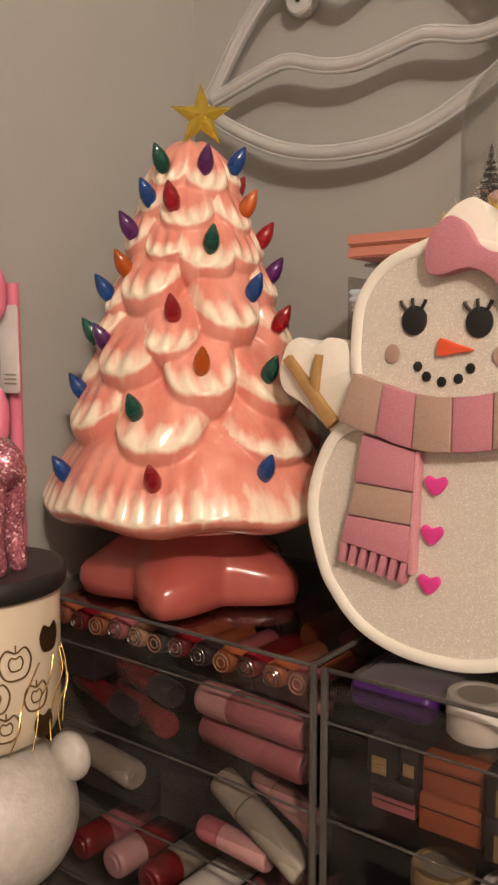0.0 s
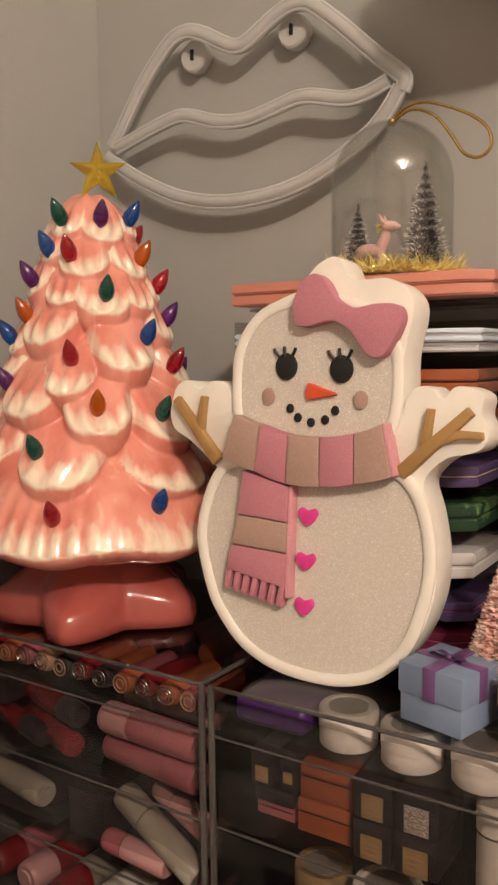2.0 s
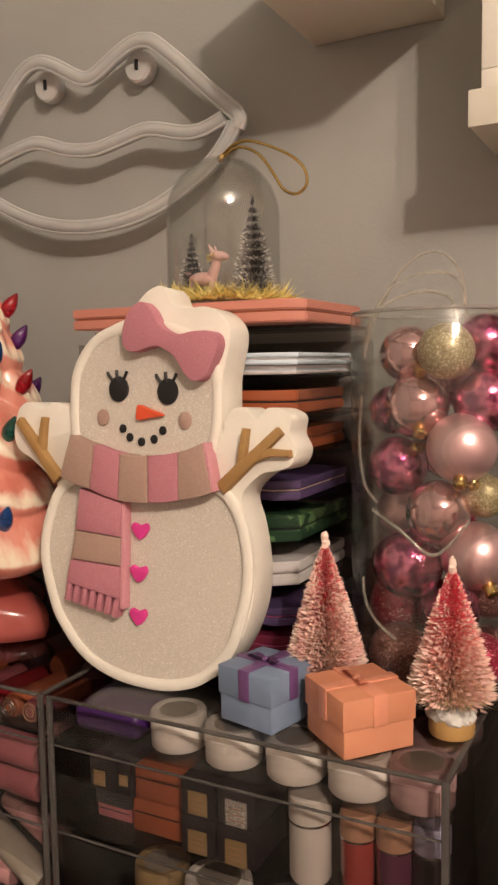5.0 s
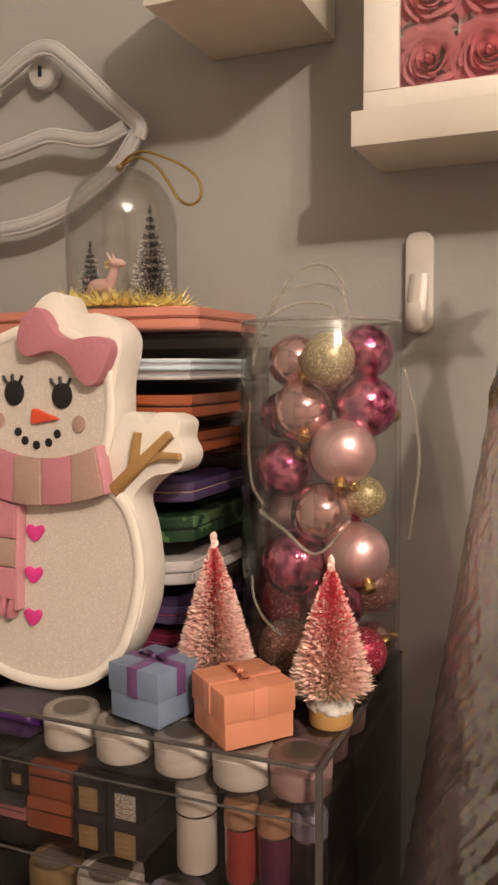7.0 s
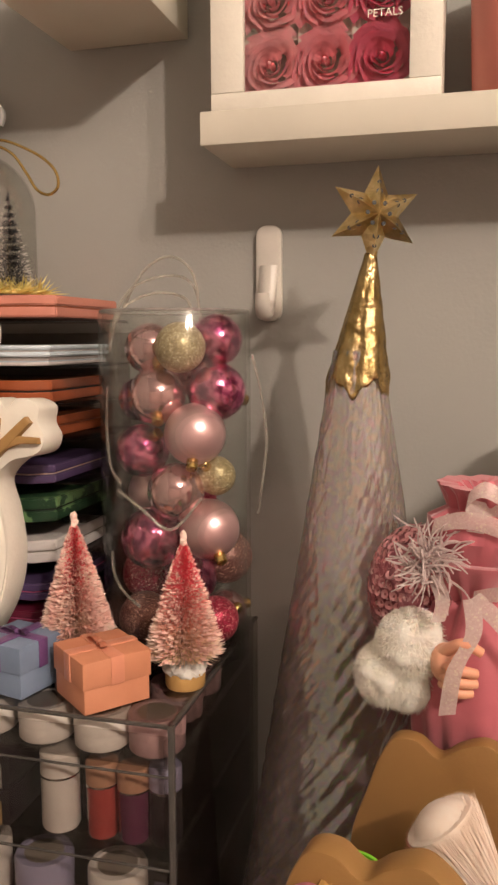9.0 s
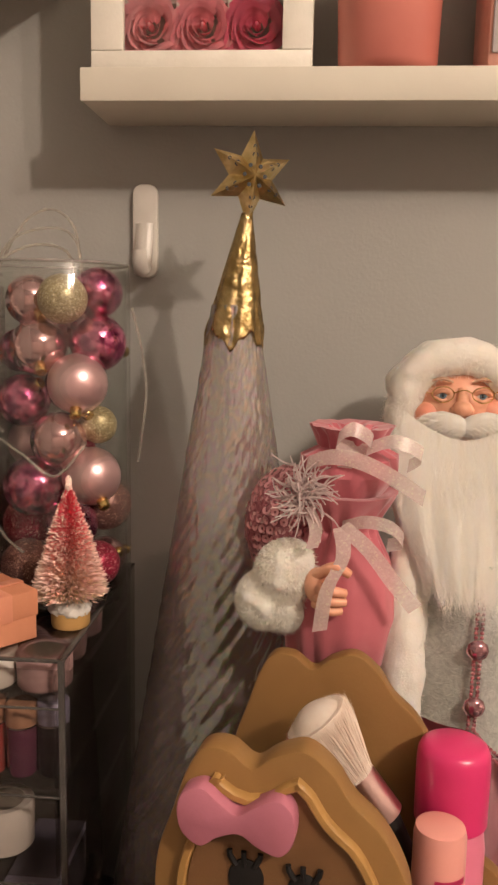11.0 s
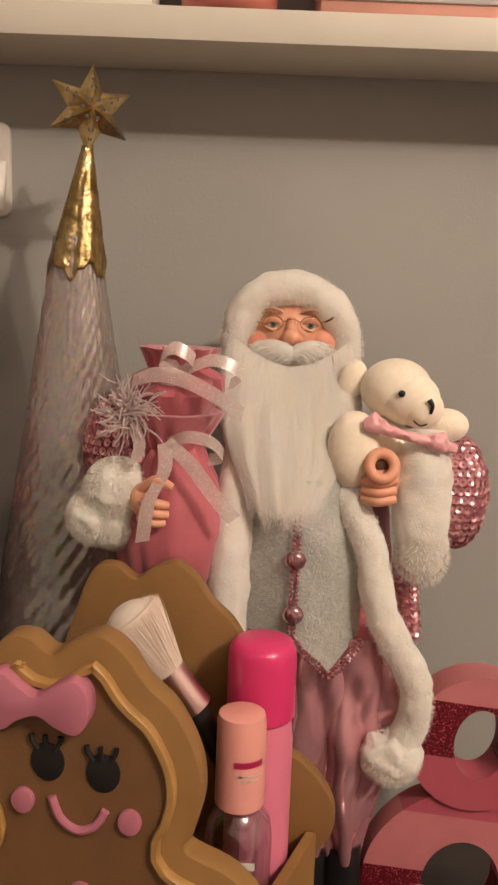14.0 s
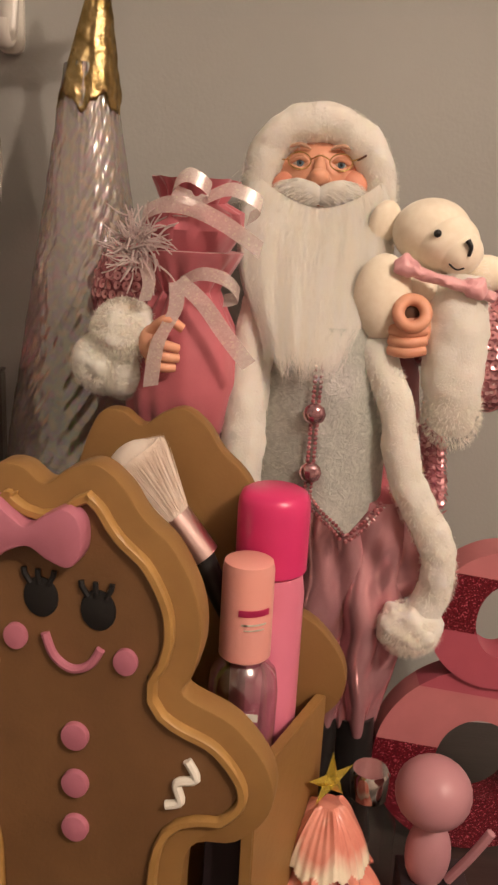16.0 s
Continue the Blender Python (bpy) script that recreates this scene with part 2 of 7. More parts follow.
def ring_slab(loop, d, y0, y1, bm=None):
    """A raised border of width d along the loop."""
    bm = bm or bmesh.new()
    inner = inset_loop(loop, d)
    mid1, mid2 = inset_loop(loop, d * 0.2), inset_loop(loop, d * 0.8)
    rows = [(loop, y1), (loop, y0 + 0.001), (mid1, y0), (mid2, y0), (inner, y0 + 0.001), (inner, y1)]
    vs = [[bm.verts.new((p[0], y, p[1])) for p in line] for line, y in rows]
    n = len(loop)
    for a, b in zip(vs, vs[1:]):
        for i in range(n):
            j = (i + 1) % n
            bm.faces.new((a[i], a[j], b[j], b[i]))
    return bm


def tube(points, r, seg=8, bm=None, closed=False, taper=None):
    """A round rod along a line of points."""
    bm = bm or bmesh.new()
    pts = [Vector(p) for p in points]
    n = len(pts)
    rings, side = [], None
    for i, p in enumerate(pts):
        a = pts[i - 1] if (i or closed) else p
        b = pts[(i + 1) % n] if (i < n - 1 or closed) else p
        t = (b - a).normalized()
        if side is None:
            side = t.orthogonal().normalized()
        side = (side - t * side.dot(t)).normalized()
        up = t.cross(side)
        rr = r * (taper(i / max(1, n - 1)) if taper else 1)
        rings.append([bm.verts.new(p + rr * (math.cos(math.tau * k / seg) * side + math.sin(math.tau * k / seg) * up)) for k in range(seg)])
    pairs = list(zip(rings, rings[1:])) + ([(rings[-1], rings[0])] if closed else [])
    for a, b in pairs:
        for k in range(seg):
            j = (k + 1) % seg
            bm.faces.new((a[k], a[j], b[j], b[k]))
    if not closed:
        bm.faces.new(rings[0][::-1])
        bm.faces.new(rings[-1])
    return bm


def ball(x, y, z, rx, ry=None, rz=None, bm=None, sub=3, lump=0.0, lump_scale=60.0, turn=(0, 0, 0)):
    bm = bm or bmesh.new()
    b = bmesh.new()
    bmesh.ops.create_icosphere(b, subdivisions=sub, radius=1)
    m = pose(x, y, z, *turn) @ Matrix.Diagonal((rx, ry or rx, rz or rx, 1))
    for v in b.verts:
        v.co = m @ v.co
        if lump:
            v.co += (v.co - Vector((x, y, z))).normalized() * lump * noise.noise(v.co * lump_scale)
    return merge(bm, b)


def strand(bm, p, way, length, width, bend=0.0, index=0, segs=2):
    """One flat tapering fibre from p."""
    way = way.normalized()
    side = way.cross(Vector((random.uniform(-1, 1), random.uniform(-1, 1), random.uniform(-1, 1)))).normalized() * width
    drop = Vector((0, 0, -bend * length))
    a = [bm.verts.new(p - side), bm.verts.new(p + side)]
    for k in range(1, segs):
        t = k / segs
        q = p + way * length * t + drop * t * t
        c = [bm.verts.new(q - side * (1 - 0.4 * t)), bm.verts.new(q + side * (1 - 0.4 * t))]
        f = bm.faces.new((a[0], a[1], c[1], c[0]))
        f.material_index = index
        a = c
    f = bm.faces.new((a[0], a[1], bm.verts.new(p + way * length + drop)))
    f.material_index = index


def rounded(x0, x1, z0, z1, r, n=5):
    """A rounded rectangle outline in (x, z)."""
    out = []
    for cx, cz, a0 in ((x1 - r, z1 - r, 0), (x0 + r, z1 - r, 90), (x0 + r, z0 + r, 180), (x1 - r, z0 + r, 270)):
        for k in range(n + 1):
            a = radians(a0 + 90 * k / n)
            out.append(Vector((cx + r * math.cos(a), cz + r * math.sin(a))))
    return out


def ellipse(cx, cz, rx, rz, n=28):
    return [Vector((cx + rx * math.cos(math.tau * k / n), cz + rz * math.sin(math.tau * k / n))) for k in range(n)]


# ---------- the room ----------
WALL, LEFT, TABLE, TOP = 0.648, -0.402, 0.83, 1.111
solid("wall_north", box(LEFT - 0.1, 2.7, WALL, WALL + 0.1, 0, 2.4), M["wall"], kind="structure", smooth=False)
solid("wall_west", box(LEFT - 0.1, LEFT, -2.5, WALL, 0, 2.4), M["wall"], kind="structure", smooth=False)
# out of view: east and south close the room and bounce pink fill
solid("wall_east", box(2.6, 2.7, -2.5, WALL, 0, 2.4), M["far_wall"], kind="structure", smooth=False)
solid("wall_south", box(LEFT - 0.1, 2.7, -2.6, -2.5, 0, 2.4), M["far_wall"], kind="structure", smooth=False)
solid("floor", box(LEFT - 0.1, 2.7, -2.6, WALL + 0.1, -0.1, 0), M["floor"], kind="structure", smooth=False)
solid("ceiling", box(LEFT - 0.1, 2.7, -2.6, WALL + 0.1, 2.4, 2.5), M["ceiling"], kind="structure", smooth=False)

desk = thing("dressing_table", 0.5, 0.35, 0, "dark wooden dressing table along the grey wall", "table")
part("tabletop", box(LEFT + 0.003, 1.4, 0.12, WALL - 0.003, TABLE - 0.03, TABLE, 0.003), M["table"], desk)
for lx in (LEFT + 0.05, 1.34):
    for ly in (0.16, WALL - 0.06):
        part("leg", box(lx - 0.025, lx + 0.025, ly - 0.025, ly + 0.025, 0, TABLE - 0.03, 0.003), M["table"], desk)

# long picture ledge and the cube shelf
ledge = thing("picture_ledge", 0.5, WALL, 1.442, "cream white floating picture ledge on the grey wall", "shelf")
part("board", box(0.0755, 1.15, 0.5745, WALL - 0.001, 1.4425, 1.463, 0.0010), M["white_wood"], ledge)
part("front_edge", box(0.075, 1.15, 0.572, 0.5742, 1.4423, 1.4631, 0.0007), M["white_wood"], ledge)
cube = thing("floating_shelf", 0.0, WALL, 1.545, "small cream white floating shelf on the grey wall", "shelf")
part("board", box(-0.0505, 0.0425, 0.5475, WALL - 0.001, 1.5343, 1.60, 0.0010), M["white_wood"], cube)
part("front_edge", box(-0.051, 0.043, 0.545, 0.5472, 1.534, 1.6003, 0.0008), M["white_wood"], cube)

# ---------- lip-shaped wall light ----------
LY = 0.628
lips = thing("neon_lip_sign", -0.23, WALL, 1.42, "unlit white neon sign shaped like lips, hung on the wall", "wall sign")


def neon(line, r):
    """Silicone tube with a paler raised lip along both sides."""
    o = bmesh.new()
    merge(o, tube(line, r * 0.84, 12), 0)
    for sg in (-1, 1):
        edge = []
        for i, p in enumerate(line):
            d = (line[min(i + 1, len(line) - 1)] - line[max(i - 1, 0)]).normalized()
            edge.append(p + Vector((-d[2], 0, d[0])) * r * 0.70 * sg + Vector((0, -0.0025, 0)))
        merge(o, tube(edge, r * 0.22, 8), 1)
    return o


upper = smooth_loop([(-0.368, LY, 1.482), (-0.357, LY, 1.495), (-0.334, LY, 1.526), (-0.306, LY, 1.553), (-0.288, LY, 1.559), (-0.271, LY, 1.554), (-0.250, LY, 1.542), (-0.239, LY, 1.538), (-0.229, LY, 1.540), (-0.206, LY, 1.552), (-0.191, LY, 1.557), (-0.179, LY, 1.556), (-0.170, LY, 1.551), (-0.149, LY, 1.533), (-0.127, LY, 1.512), (-0.110, LY, 1.497), (-0.102, LY, 1.489), (-0.104, LY, 1.481)], 5, False)
part("upper_tube", neon(upper, 0.0066), [M["neon_tube"], M["neon_edge"]], lips)
middle = smooth_loop([(-0.362, LY - 0.002, 1.479), (-0.333, LY - 0.002, 1.487), (-0.303, LY - 0.002, 1.494), (-0.286, LY - 0.002, 1.494), (-0.258, LY - 0.002, 1.485), (-0.231, LY - 0.002, 1.482), (-0.206, LY - 0.002, 1.486), (-0.186, LY - 0.002, 1.490), (-0.172, LY - 0.002, 1.489), (-0.148, LY - 0.002, 1.483), (-0.131, LY - 0.002, 1.483), (-0.113, LY - 0.002, 1.489)], 6, False)
part("middle_tube", neon(middle, 0.0062), [M["neon_tube"], M["neon_edge"]], lips)
lower = smooth_loop([(-0.374, LY, 1.474), (-0.343, LY, 1.454), (-0.307, LY, 1.436), (-0.278, LY, 1.427), (-0.250, LY, 1.423), (-0.223, LY, 1.423), (-0.198, LY, 1.426), (-0.173, LY, 1.433), (-0.150, LY, 1.444), (-0.127, LY, 1.458), (-0.114, LY, 1.471), (-0.105, LY, 1.484)], 6, False)
part("lower_tube", neon(lower, 0.0066), [M["neon_tube"], M["neon_edge"]], lips)
for mx in (-0.2880, -0.196):
    disc = lathe([(0, -0.006), (0.0115, -0.006), (0.0125, -0.004), (0.0125, 0.004), (0.011, 0.0055), (0, 0.0055)], 0, 0, 28)
    bmesh.ops.transform(disc, verts=disc.verts, matrix=pose(mx, WALL - 0.007, 1.5435, 90))
    hook = part("wall_mount", disc, M["neon_edge"], lips)
    part("keyhole", box(mx - 0.0012, mx + 0.0012, WALL - 0.0145, WALL - 0.012, 1.540, 1.548, 0.0005), M["black"], hook)

# ---------- snowman ----------
sm = thing("snowman_decoration", -0.108, 0.491, TOP, "cream wooden snowman with glitter body, pink bow and striped scarf", "christmas decoration", lean=(-3.4, 0, 0))
SY = 0.487
outline = smooth_loop([(-0.101, 1.1110), (-0.121, 1.1126), (-0.139, 1.1176), (-0.1535, 1.1258), (-0.1660, 1.1385), (-0.1762, 1.1545), (-0.1828, 1.1710), (-0.1853, 1.1883), (-0.1828, 1.2066), (-0.1772, 1.2232), (-0.1716, 1.2318), (-0.1819, 1.2409), (-0.1948, 1.2500), (-0.2060, 1.2560), (-0.2098, 1.2660),
                       (-0.2076, 1.2773), (-0.2040, 1.2845), (-0.1955, 1.2875), (-0.1866, 1.2820), (-0.1770, 1.2872), (-0.1668, 1.2852), (-0.1619, 1.2779), (-0.1606, 1.2690), (-0.1606, 1.2925), (-0.1569, 1.3111), (-0.1447, 1.3271), (-0.1303, 1.3350), (-0.1155, 1.3405), (-0.1107, 1.3475), (-0.1029, 1.3550),
                       (-0.0935, 1.3582), (-0.0880, 1.3540), (-0.0830, 1.3455), (-0.0737, 1.3440), (-0.0608, 1.3440), (-0.0513, 1.3393), (-0.0456, 1.3314), (-0.0453, 1.3218), (-0.0474, 1.3123), (-0.0492, 1.3010), (-0.0490, 1.2873), (-0.0496, 1.2740), (-0.0490, 1.2690), (-0.0478, 1.2770), (-0.0426, 1.2838), (-0.0345, 1.2848),
                       (-0.0270, 1.2785), (-0.0209, 1.2845), (-0.0129, 1.2846), (-0.0055, 1.2801), (-0.0062, 1.2705), (-0.0020, 1.2618), (-0.0053, 1.2530), (-0.0138, 1.2495), (-0.0235, 1.2472), (-0.0332, 1.2390), (-0.0362, 1.2310), (-0.0316, 1.2167), (-0.0280, 1.1977), (-0.0273, 1.1850), (-0.0290, 1.1687), (-0.0355, 1.1500),
                       (-0.0470, 1.1315), (-0.0620, 1.1192), (-0.0810, 1.1127)], 4)
part("board", slab(outline, SY + 0.003, SY + 0.027, 0.0016), M["white_paint"], sm)
body_loop = smooth_loop([(-0.101, 1.1110), (-0.121, 1.1126), (-0.139, 1.1176), (-0.1535, 1.1258), (-0.1660, 1.1385), (-0.1762, 1.1545), (-0.1853, 1.1883), (-0.1790, 1.2190), (-0.165, 1.238), (-0.138, 1.245), (-0.105, 1.247), (-0.072, 1.245), (-0.048, 1.240),
                         (-0.0330, 1.2210), (-0.0273, 1.1870), (-0.0355, 1.1500), (-0.0470, 1.1315), (-0.0620, 1.1192), (-0.0810, 1.1127)], 6)
head_loop = smooth_loop([(-0.105, 1.242), (-0.138, 1.246), (-0.158, 1.262), (-0.1606, 1.2925), (-0.1569, 1.3111), (-0.1447, 1.3271), (-0.128, 1.335), (-0.105, 1.338), (-0.080, 1.334), (-0.060, 1.322), (-0.0500, 1.303), (-0.0500, 1.270), (-0.060, 1.248), (-0.078, 1.243)], 6)
part("body_rim", ring_slab(body_loop, 0.0068, SY, SY + 0.0040), M["white_paint"], sm)
part("head_rim", ring_slab(head_loop, 0.0066, SY + 0.0004, SY + 0.0042), M["white_paint"], sm)
part("body_panel", slab(clean_inset(body_loop, 0.0066), SY + 0.0022, SY + 0.0042), M["snow_glitter"], sm, "champagne glitter panel")
part("head_panel", slab(clean_inset(head_loop, 0.0064), SY + 0.0018, SY + 0.0038), M["snow_glitter"], sm, "champagne glitter panel")
bow = smooth_loop([(-0.1016, 1.3480), (-0.0945, 1.3438), (-0.0869, 1.3330), (-0.0761, 1.3278), (-0.0639, 1.3293), (-0.0513, 1.3283), (-0.0478, 1.3213), (-0.0516, 1.3107), (-0.0574, 1.3018), (-0.0642, 1.3001), (-0.0703, 1.3042), (-0.0776, 1.3144),
                   (-0.0867, 1.3201), (-0.0940, 1.3207), (-0.1051, 1.3181), (-0.1120, 1.3193), (-0.1148, 1.3253), (-0.1139, 1.3351), (-0.1090, 1.3440)], 5)
part("bow", slab(bow, SY - 0.0065, SY + 0.0035, 0.0010), M["mauve"], sm, "mauve glitter bow")
for ex, ez in ((-0.1223, 1.2958), (-0.0862, 1.2942)):
    part("eye", slab(ellipse(ex, ez, 0.0072, 0.0080), SY + 0.0002, SY + 0.003, 0.0005), M["black"], sm, "black painted eye")
    for dx, tilt in ((-0.0056, -0.0032), (-0.0008, -0.0006), (0.0046, 0.0022)):
        part("eyelash", tube([(ex + dx * 0.8, SY + 0.0008, ez + 0.0055), (ex + dx + tilt * 0.5, SY + 0.0004, ez + 0.0098 - 40 * dx * dx), (ex + dx + tilt * 0.8, SY + 0.0006, ez + 0.0118 - 40 * dx * dx)], 0.0010, 6), M["black"], sm)
part("nose", slab(smooth_loop([(-0.1062, 1.2862), (-0.1078, 1.2815), (-0.1070, 1.2768), (-0.0980, 1.2782), (-0.0883, 1.2800), (-0.0980, 1.2835)], 4), SY - 0.0012, SY + 0.003, 0.0005), M["orange"], sm, "orange carrot nose")
for cx, cz in ((-0.1343, 1.2781), (-0.0739, 1.2770)):
    part("cheek", slab(ellipse(cx, cz, 0.0044, 0.0052), SY + 0.0004, SY + 0.003, 0.0005), M["taupe"], sm, "taupe felt cheek")
for cx, cz in ((-0.1192, 1.2713), (-0.1139, 1.2660), (-0.1052, 1.2634), (-0.0960, 1.2652), (-0.0897, 1.2707)):
    part("mouth_dot", slab(ellipse(cx, cz, 0.0025, 0.0028, 14), SY + 0.0006, SY + 0.003, 0.0004), M["black"], sm)
# scarf: five blocks round the neck, three down the front and a fringe
NECK = [(-0.1531, 1.2667, -0.1614, 1.2403), (-0.1345, 1.2610, -0.1382, 1.2335), (-0.1149, 1.2562, -0.1161, 1.2275), (-0.0947, 1.2556, -0.0942, 1.2273), (-0.0732, 1.2585, -0.0726, 1.2301), (-0.0565, 1.2642, -0.0500, 1.2358)]
for k in range(5):
    (ax, az, bx, bz), (cx, cz, dx, dz) = NECK[k], NECK[k + 1]
    cx, dx = cx - 0.0004, dx - 0.0004
    o = [Vector((bx, bz)), Vector(((bx + dx) / 2, (bz + dz) / 2 - 0.0008)), Vector((dx, dz)), Vector((cx, cz)), Vector(((ax + cx) / 2, (az + cz) / 2 - 0.0006)), Vector((ax, az))]
    part("scarf_block", slab(o, SY - 0.0085 + 0.0006 * (k % 2), SY + 0.003, 0.0007), M["taupe" if k % 2 == 0 else "mauve"], sm, "taupe felt block" if k % 2 == 0 else "mauve felt block")
part("scarf_edge", slab([Vector((-0.0503, 1.2360)), Vector((-0.0486, 1.2366)), Vector((-0.0548, 1.2648)), Vector((-0.0568, 1.2642))], SY - 0.0078, SY + 0.003, 0.0003), M["pink_felt"], sm, "pink side of the scarf")
DOWN = [(1.2335, -0.1472, 1.2262, -0.1152), (1.2064, -0.1506, 1.2043, -0.1158), (1.1876, -0.1547, 1.1862, -0.1162), (1.1720, -0.1578, 1.1655, -0.1164)]
for k in range(3):
    (lz, lx, rz, rx), (mz, mx_, nz_, nx_) = DOWN[k], DOWN[k + 1]
    part("scarf_block", slab([Vector((mx_, mz + 0.0004)), Vector((nx_, nz_ + 0.0004)), Vector((rx, rz - 0.0003)), Vector((lx, lz - 0.0003))], SY - 0.0062 + 0.0005 * (k % 2), SY + 0.003, 0.0007), M["taupe" if k == 1 else "mauve"], sm, "taupe felt block" if k == 1 else "mauve felt block")
part("scarf_edge", slab([Vector((-0.1166, 1.1600)), Vector((-0.1140, 1.1600)), Vector((-0.1132, 1.2262)), Vector((-0.1152, 1.2264))], SY - 0.0050, SY + 0.003, 0.0003), M["pink_felt"], sm, "pink side of the scarf")
for k in range(7):
    t = k / 6
    x, zt = -0.1562 + 0.0372 * t, 1.1722 - 0.0064 * t
    part("fringe", slab([Vector((x - 0.0040, zt - 0.0112)), Vector((x - 0.0002, zt - 0.0118)), Vector((x + 0.0020, zt)), Vector((x - 0.0016, zt))], SY - 0.0055, SY + 0.003, 0.0006), M["mauve"], sm)
for cx, cz in ((-0.1053, 1.2087), (-0.1062, 1.1822), (-0.1065, 1.1553)):
    o = smooth_loop([(cx, cz - 0.0056), (cx - 0.0060, cz + 0.0008), (cx - 0.0045, cz + 0.0048), (cx, cz + 0.0034), (cx + 0.0045, cz + 0.0048), (cx + 0.0060, cz + 0.0008)], 5)
    part("heart_button", slab(o, SY - 0.0005, SY + 0.003, 0.0006), M["hotpink"], sm, "hot pink heart")
for tw in (((-0.1695, 1.2375), (-0.1775, 1.2465), (-0.1890, 1.2600), (-0.2031, 1.2755)), ((-0.1840, 1.2560), (-0.1826, 1.2680), (-0.1812, 1.2775)),
           ((-0.0485, 1.2375), (-0.0330, 1.2520), (-0.0235, 1.2605), (-0.0108, 1.2722)), ((-0.0355, 1.2505), (-0.0342, 1.2620), (-0.0326, 1.2730)), ((-0.0290, 1.2555), (-0.0170, 1.2598), (-0.0042, 1.2596))):
    long = len(tw) > 3
    left = [Vector(p) for p in tw]
    w = 0.0040 if long else 0.0027
    nrm = (left[-1] - left[0]).normalized()
    nrm = Vector((-nrm[1], nrm[0]))
    edge = [p + nrm * w * (1 - 0.45 * i / len(left)) for i, p in enumerate(left)] + [p - nrm * w * (1 - 0.45 * i / len(left)) for i, p in reversed(list(enumerate(left)))]
    part("twig_arm", slab(edge, SY - (0.002 if long else 0.0015), SY + 0.005, 0.0008), M["twig"], sm, "tan wooden twig")

# ---------- ceramic tree ----------
AX, AY = -0.300, 0.525
A0 = math.atan2(-0.436, 0.371)
tree = thing("ceramic_christmas_tree", AX, AY, TOP, "glossy coral pink ceramic christmas tree with cream tips and coloured bulbs", "christmas tree")
# boughs: turn from the front in degrees, height of the lip, half width in degrees, height
BOUGHS = [(-34, 1.388, 40, 0.032), (22, 1.384, 42, 0.034), (74, 1.389, 36, 0.030), (128, 1.385, 40, 0.032), (-170, 1.388, 40, 0.030), (-104, 1.386, 40, 0.032),
          (-50, 1.371, 32, 0.030), (-6, 1.3596, 37, 0.034), (54, 1.3600, 34, 0.034), (102, 1.368, 34, 0.032), (150, 1.362, 36, 0.032), (-155, 1.366, 36, 0.032), (-105, 1.364, 36, 0.032),
          (-66, 1.3480, 32, 0.036), (13, 1.3330, 34, 0.038), (84, 1.3440, 32, 0.036), (-24, 1.3400, 26, 0.030), (50, 1.3370, 28, 0.034), (135, 1.340, 36, 0.036), (-170, 1.338, 36, 0.036), (-115, 1.336, 36, 0.036),
          (-72, 1.3075, 28, 0.036), (-38, 1.3140, 32, 0.040), (76, 1.3160, 32, 0.040), (120, 1.312, 34, 0.040), (165, 1.308, 34, 0.040), (-145, 1.312, 34, 0.040), (-105, 1.310, 32, 0.040),
          (26, 1.2960, 31, 0.042), (-14, 1.2800, 22, 0.036), (84, 1.2840, 30, 0.042), (-78, 1.2880, 28, 0.040), (130, 1.284, 34, 0.042), (-175, 1.282, 34, 0.042), (-122, 1.284, 32, 0.042),
          (-42, 1.2665, 30, 0.044), (4, 1.2545, 25, 0.044), (49, 1.2470, 27, 0.040), (95, 1.255, 30, 0.044), (150, 1.252, 34, 0.044), (-150, 1.255, 34, 0.044), (-96, 1.256, 30, 0.044),
          (-64, 1.2320, 29, 0.046), (-17, 1.2215, 28, 0.048), (44, 1.2150, 31, 0.036), (104, 1.218, 34, 0.046), (160, 1.222, 34, 0.046), (-140, 1.220, 36, 0.046)]
BOUGHS = [(radians(t) + A0, zb, radians(hw), h) for t, zb, hw, h in BOUGHS]


def girth(z):
    return 0.034 + (1.3857 - z) * 0.341


def core(z):
    if z > 1.385:
        return 0.024 * math.sqrt(max(0.02, (1.4185 - z) / 0.0335))
    return 0.024 + (girth(z) - 0.034) * 0.72


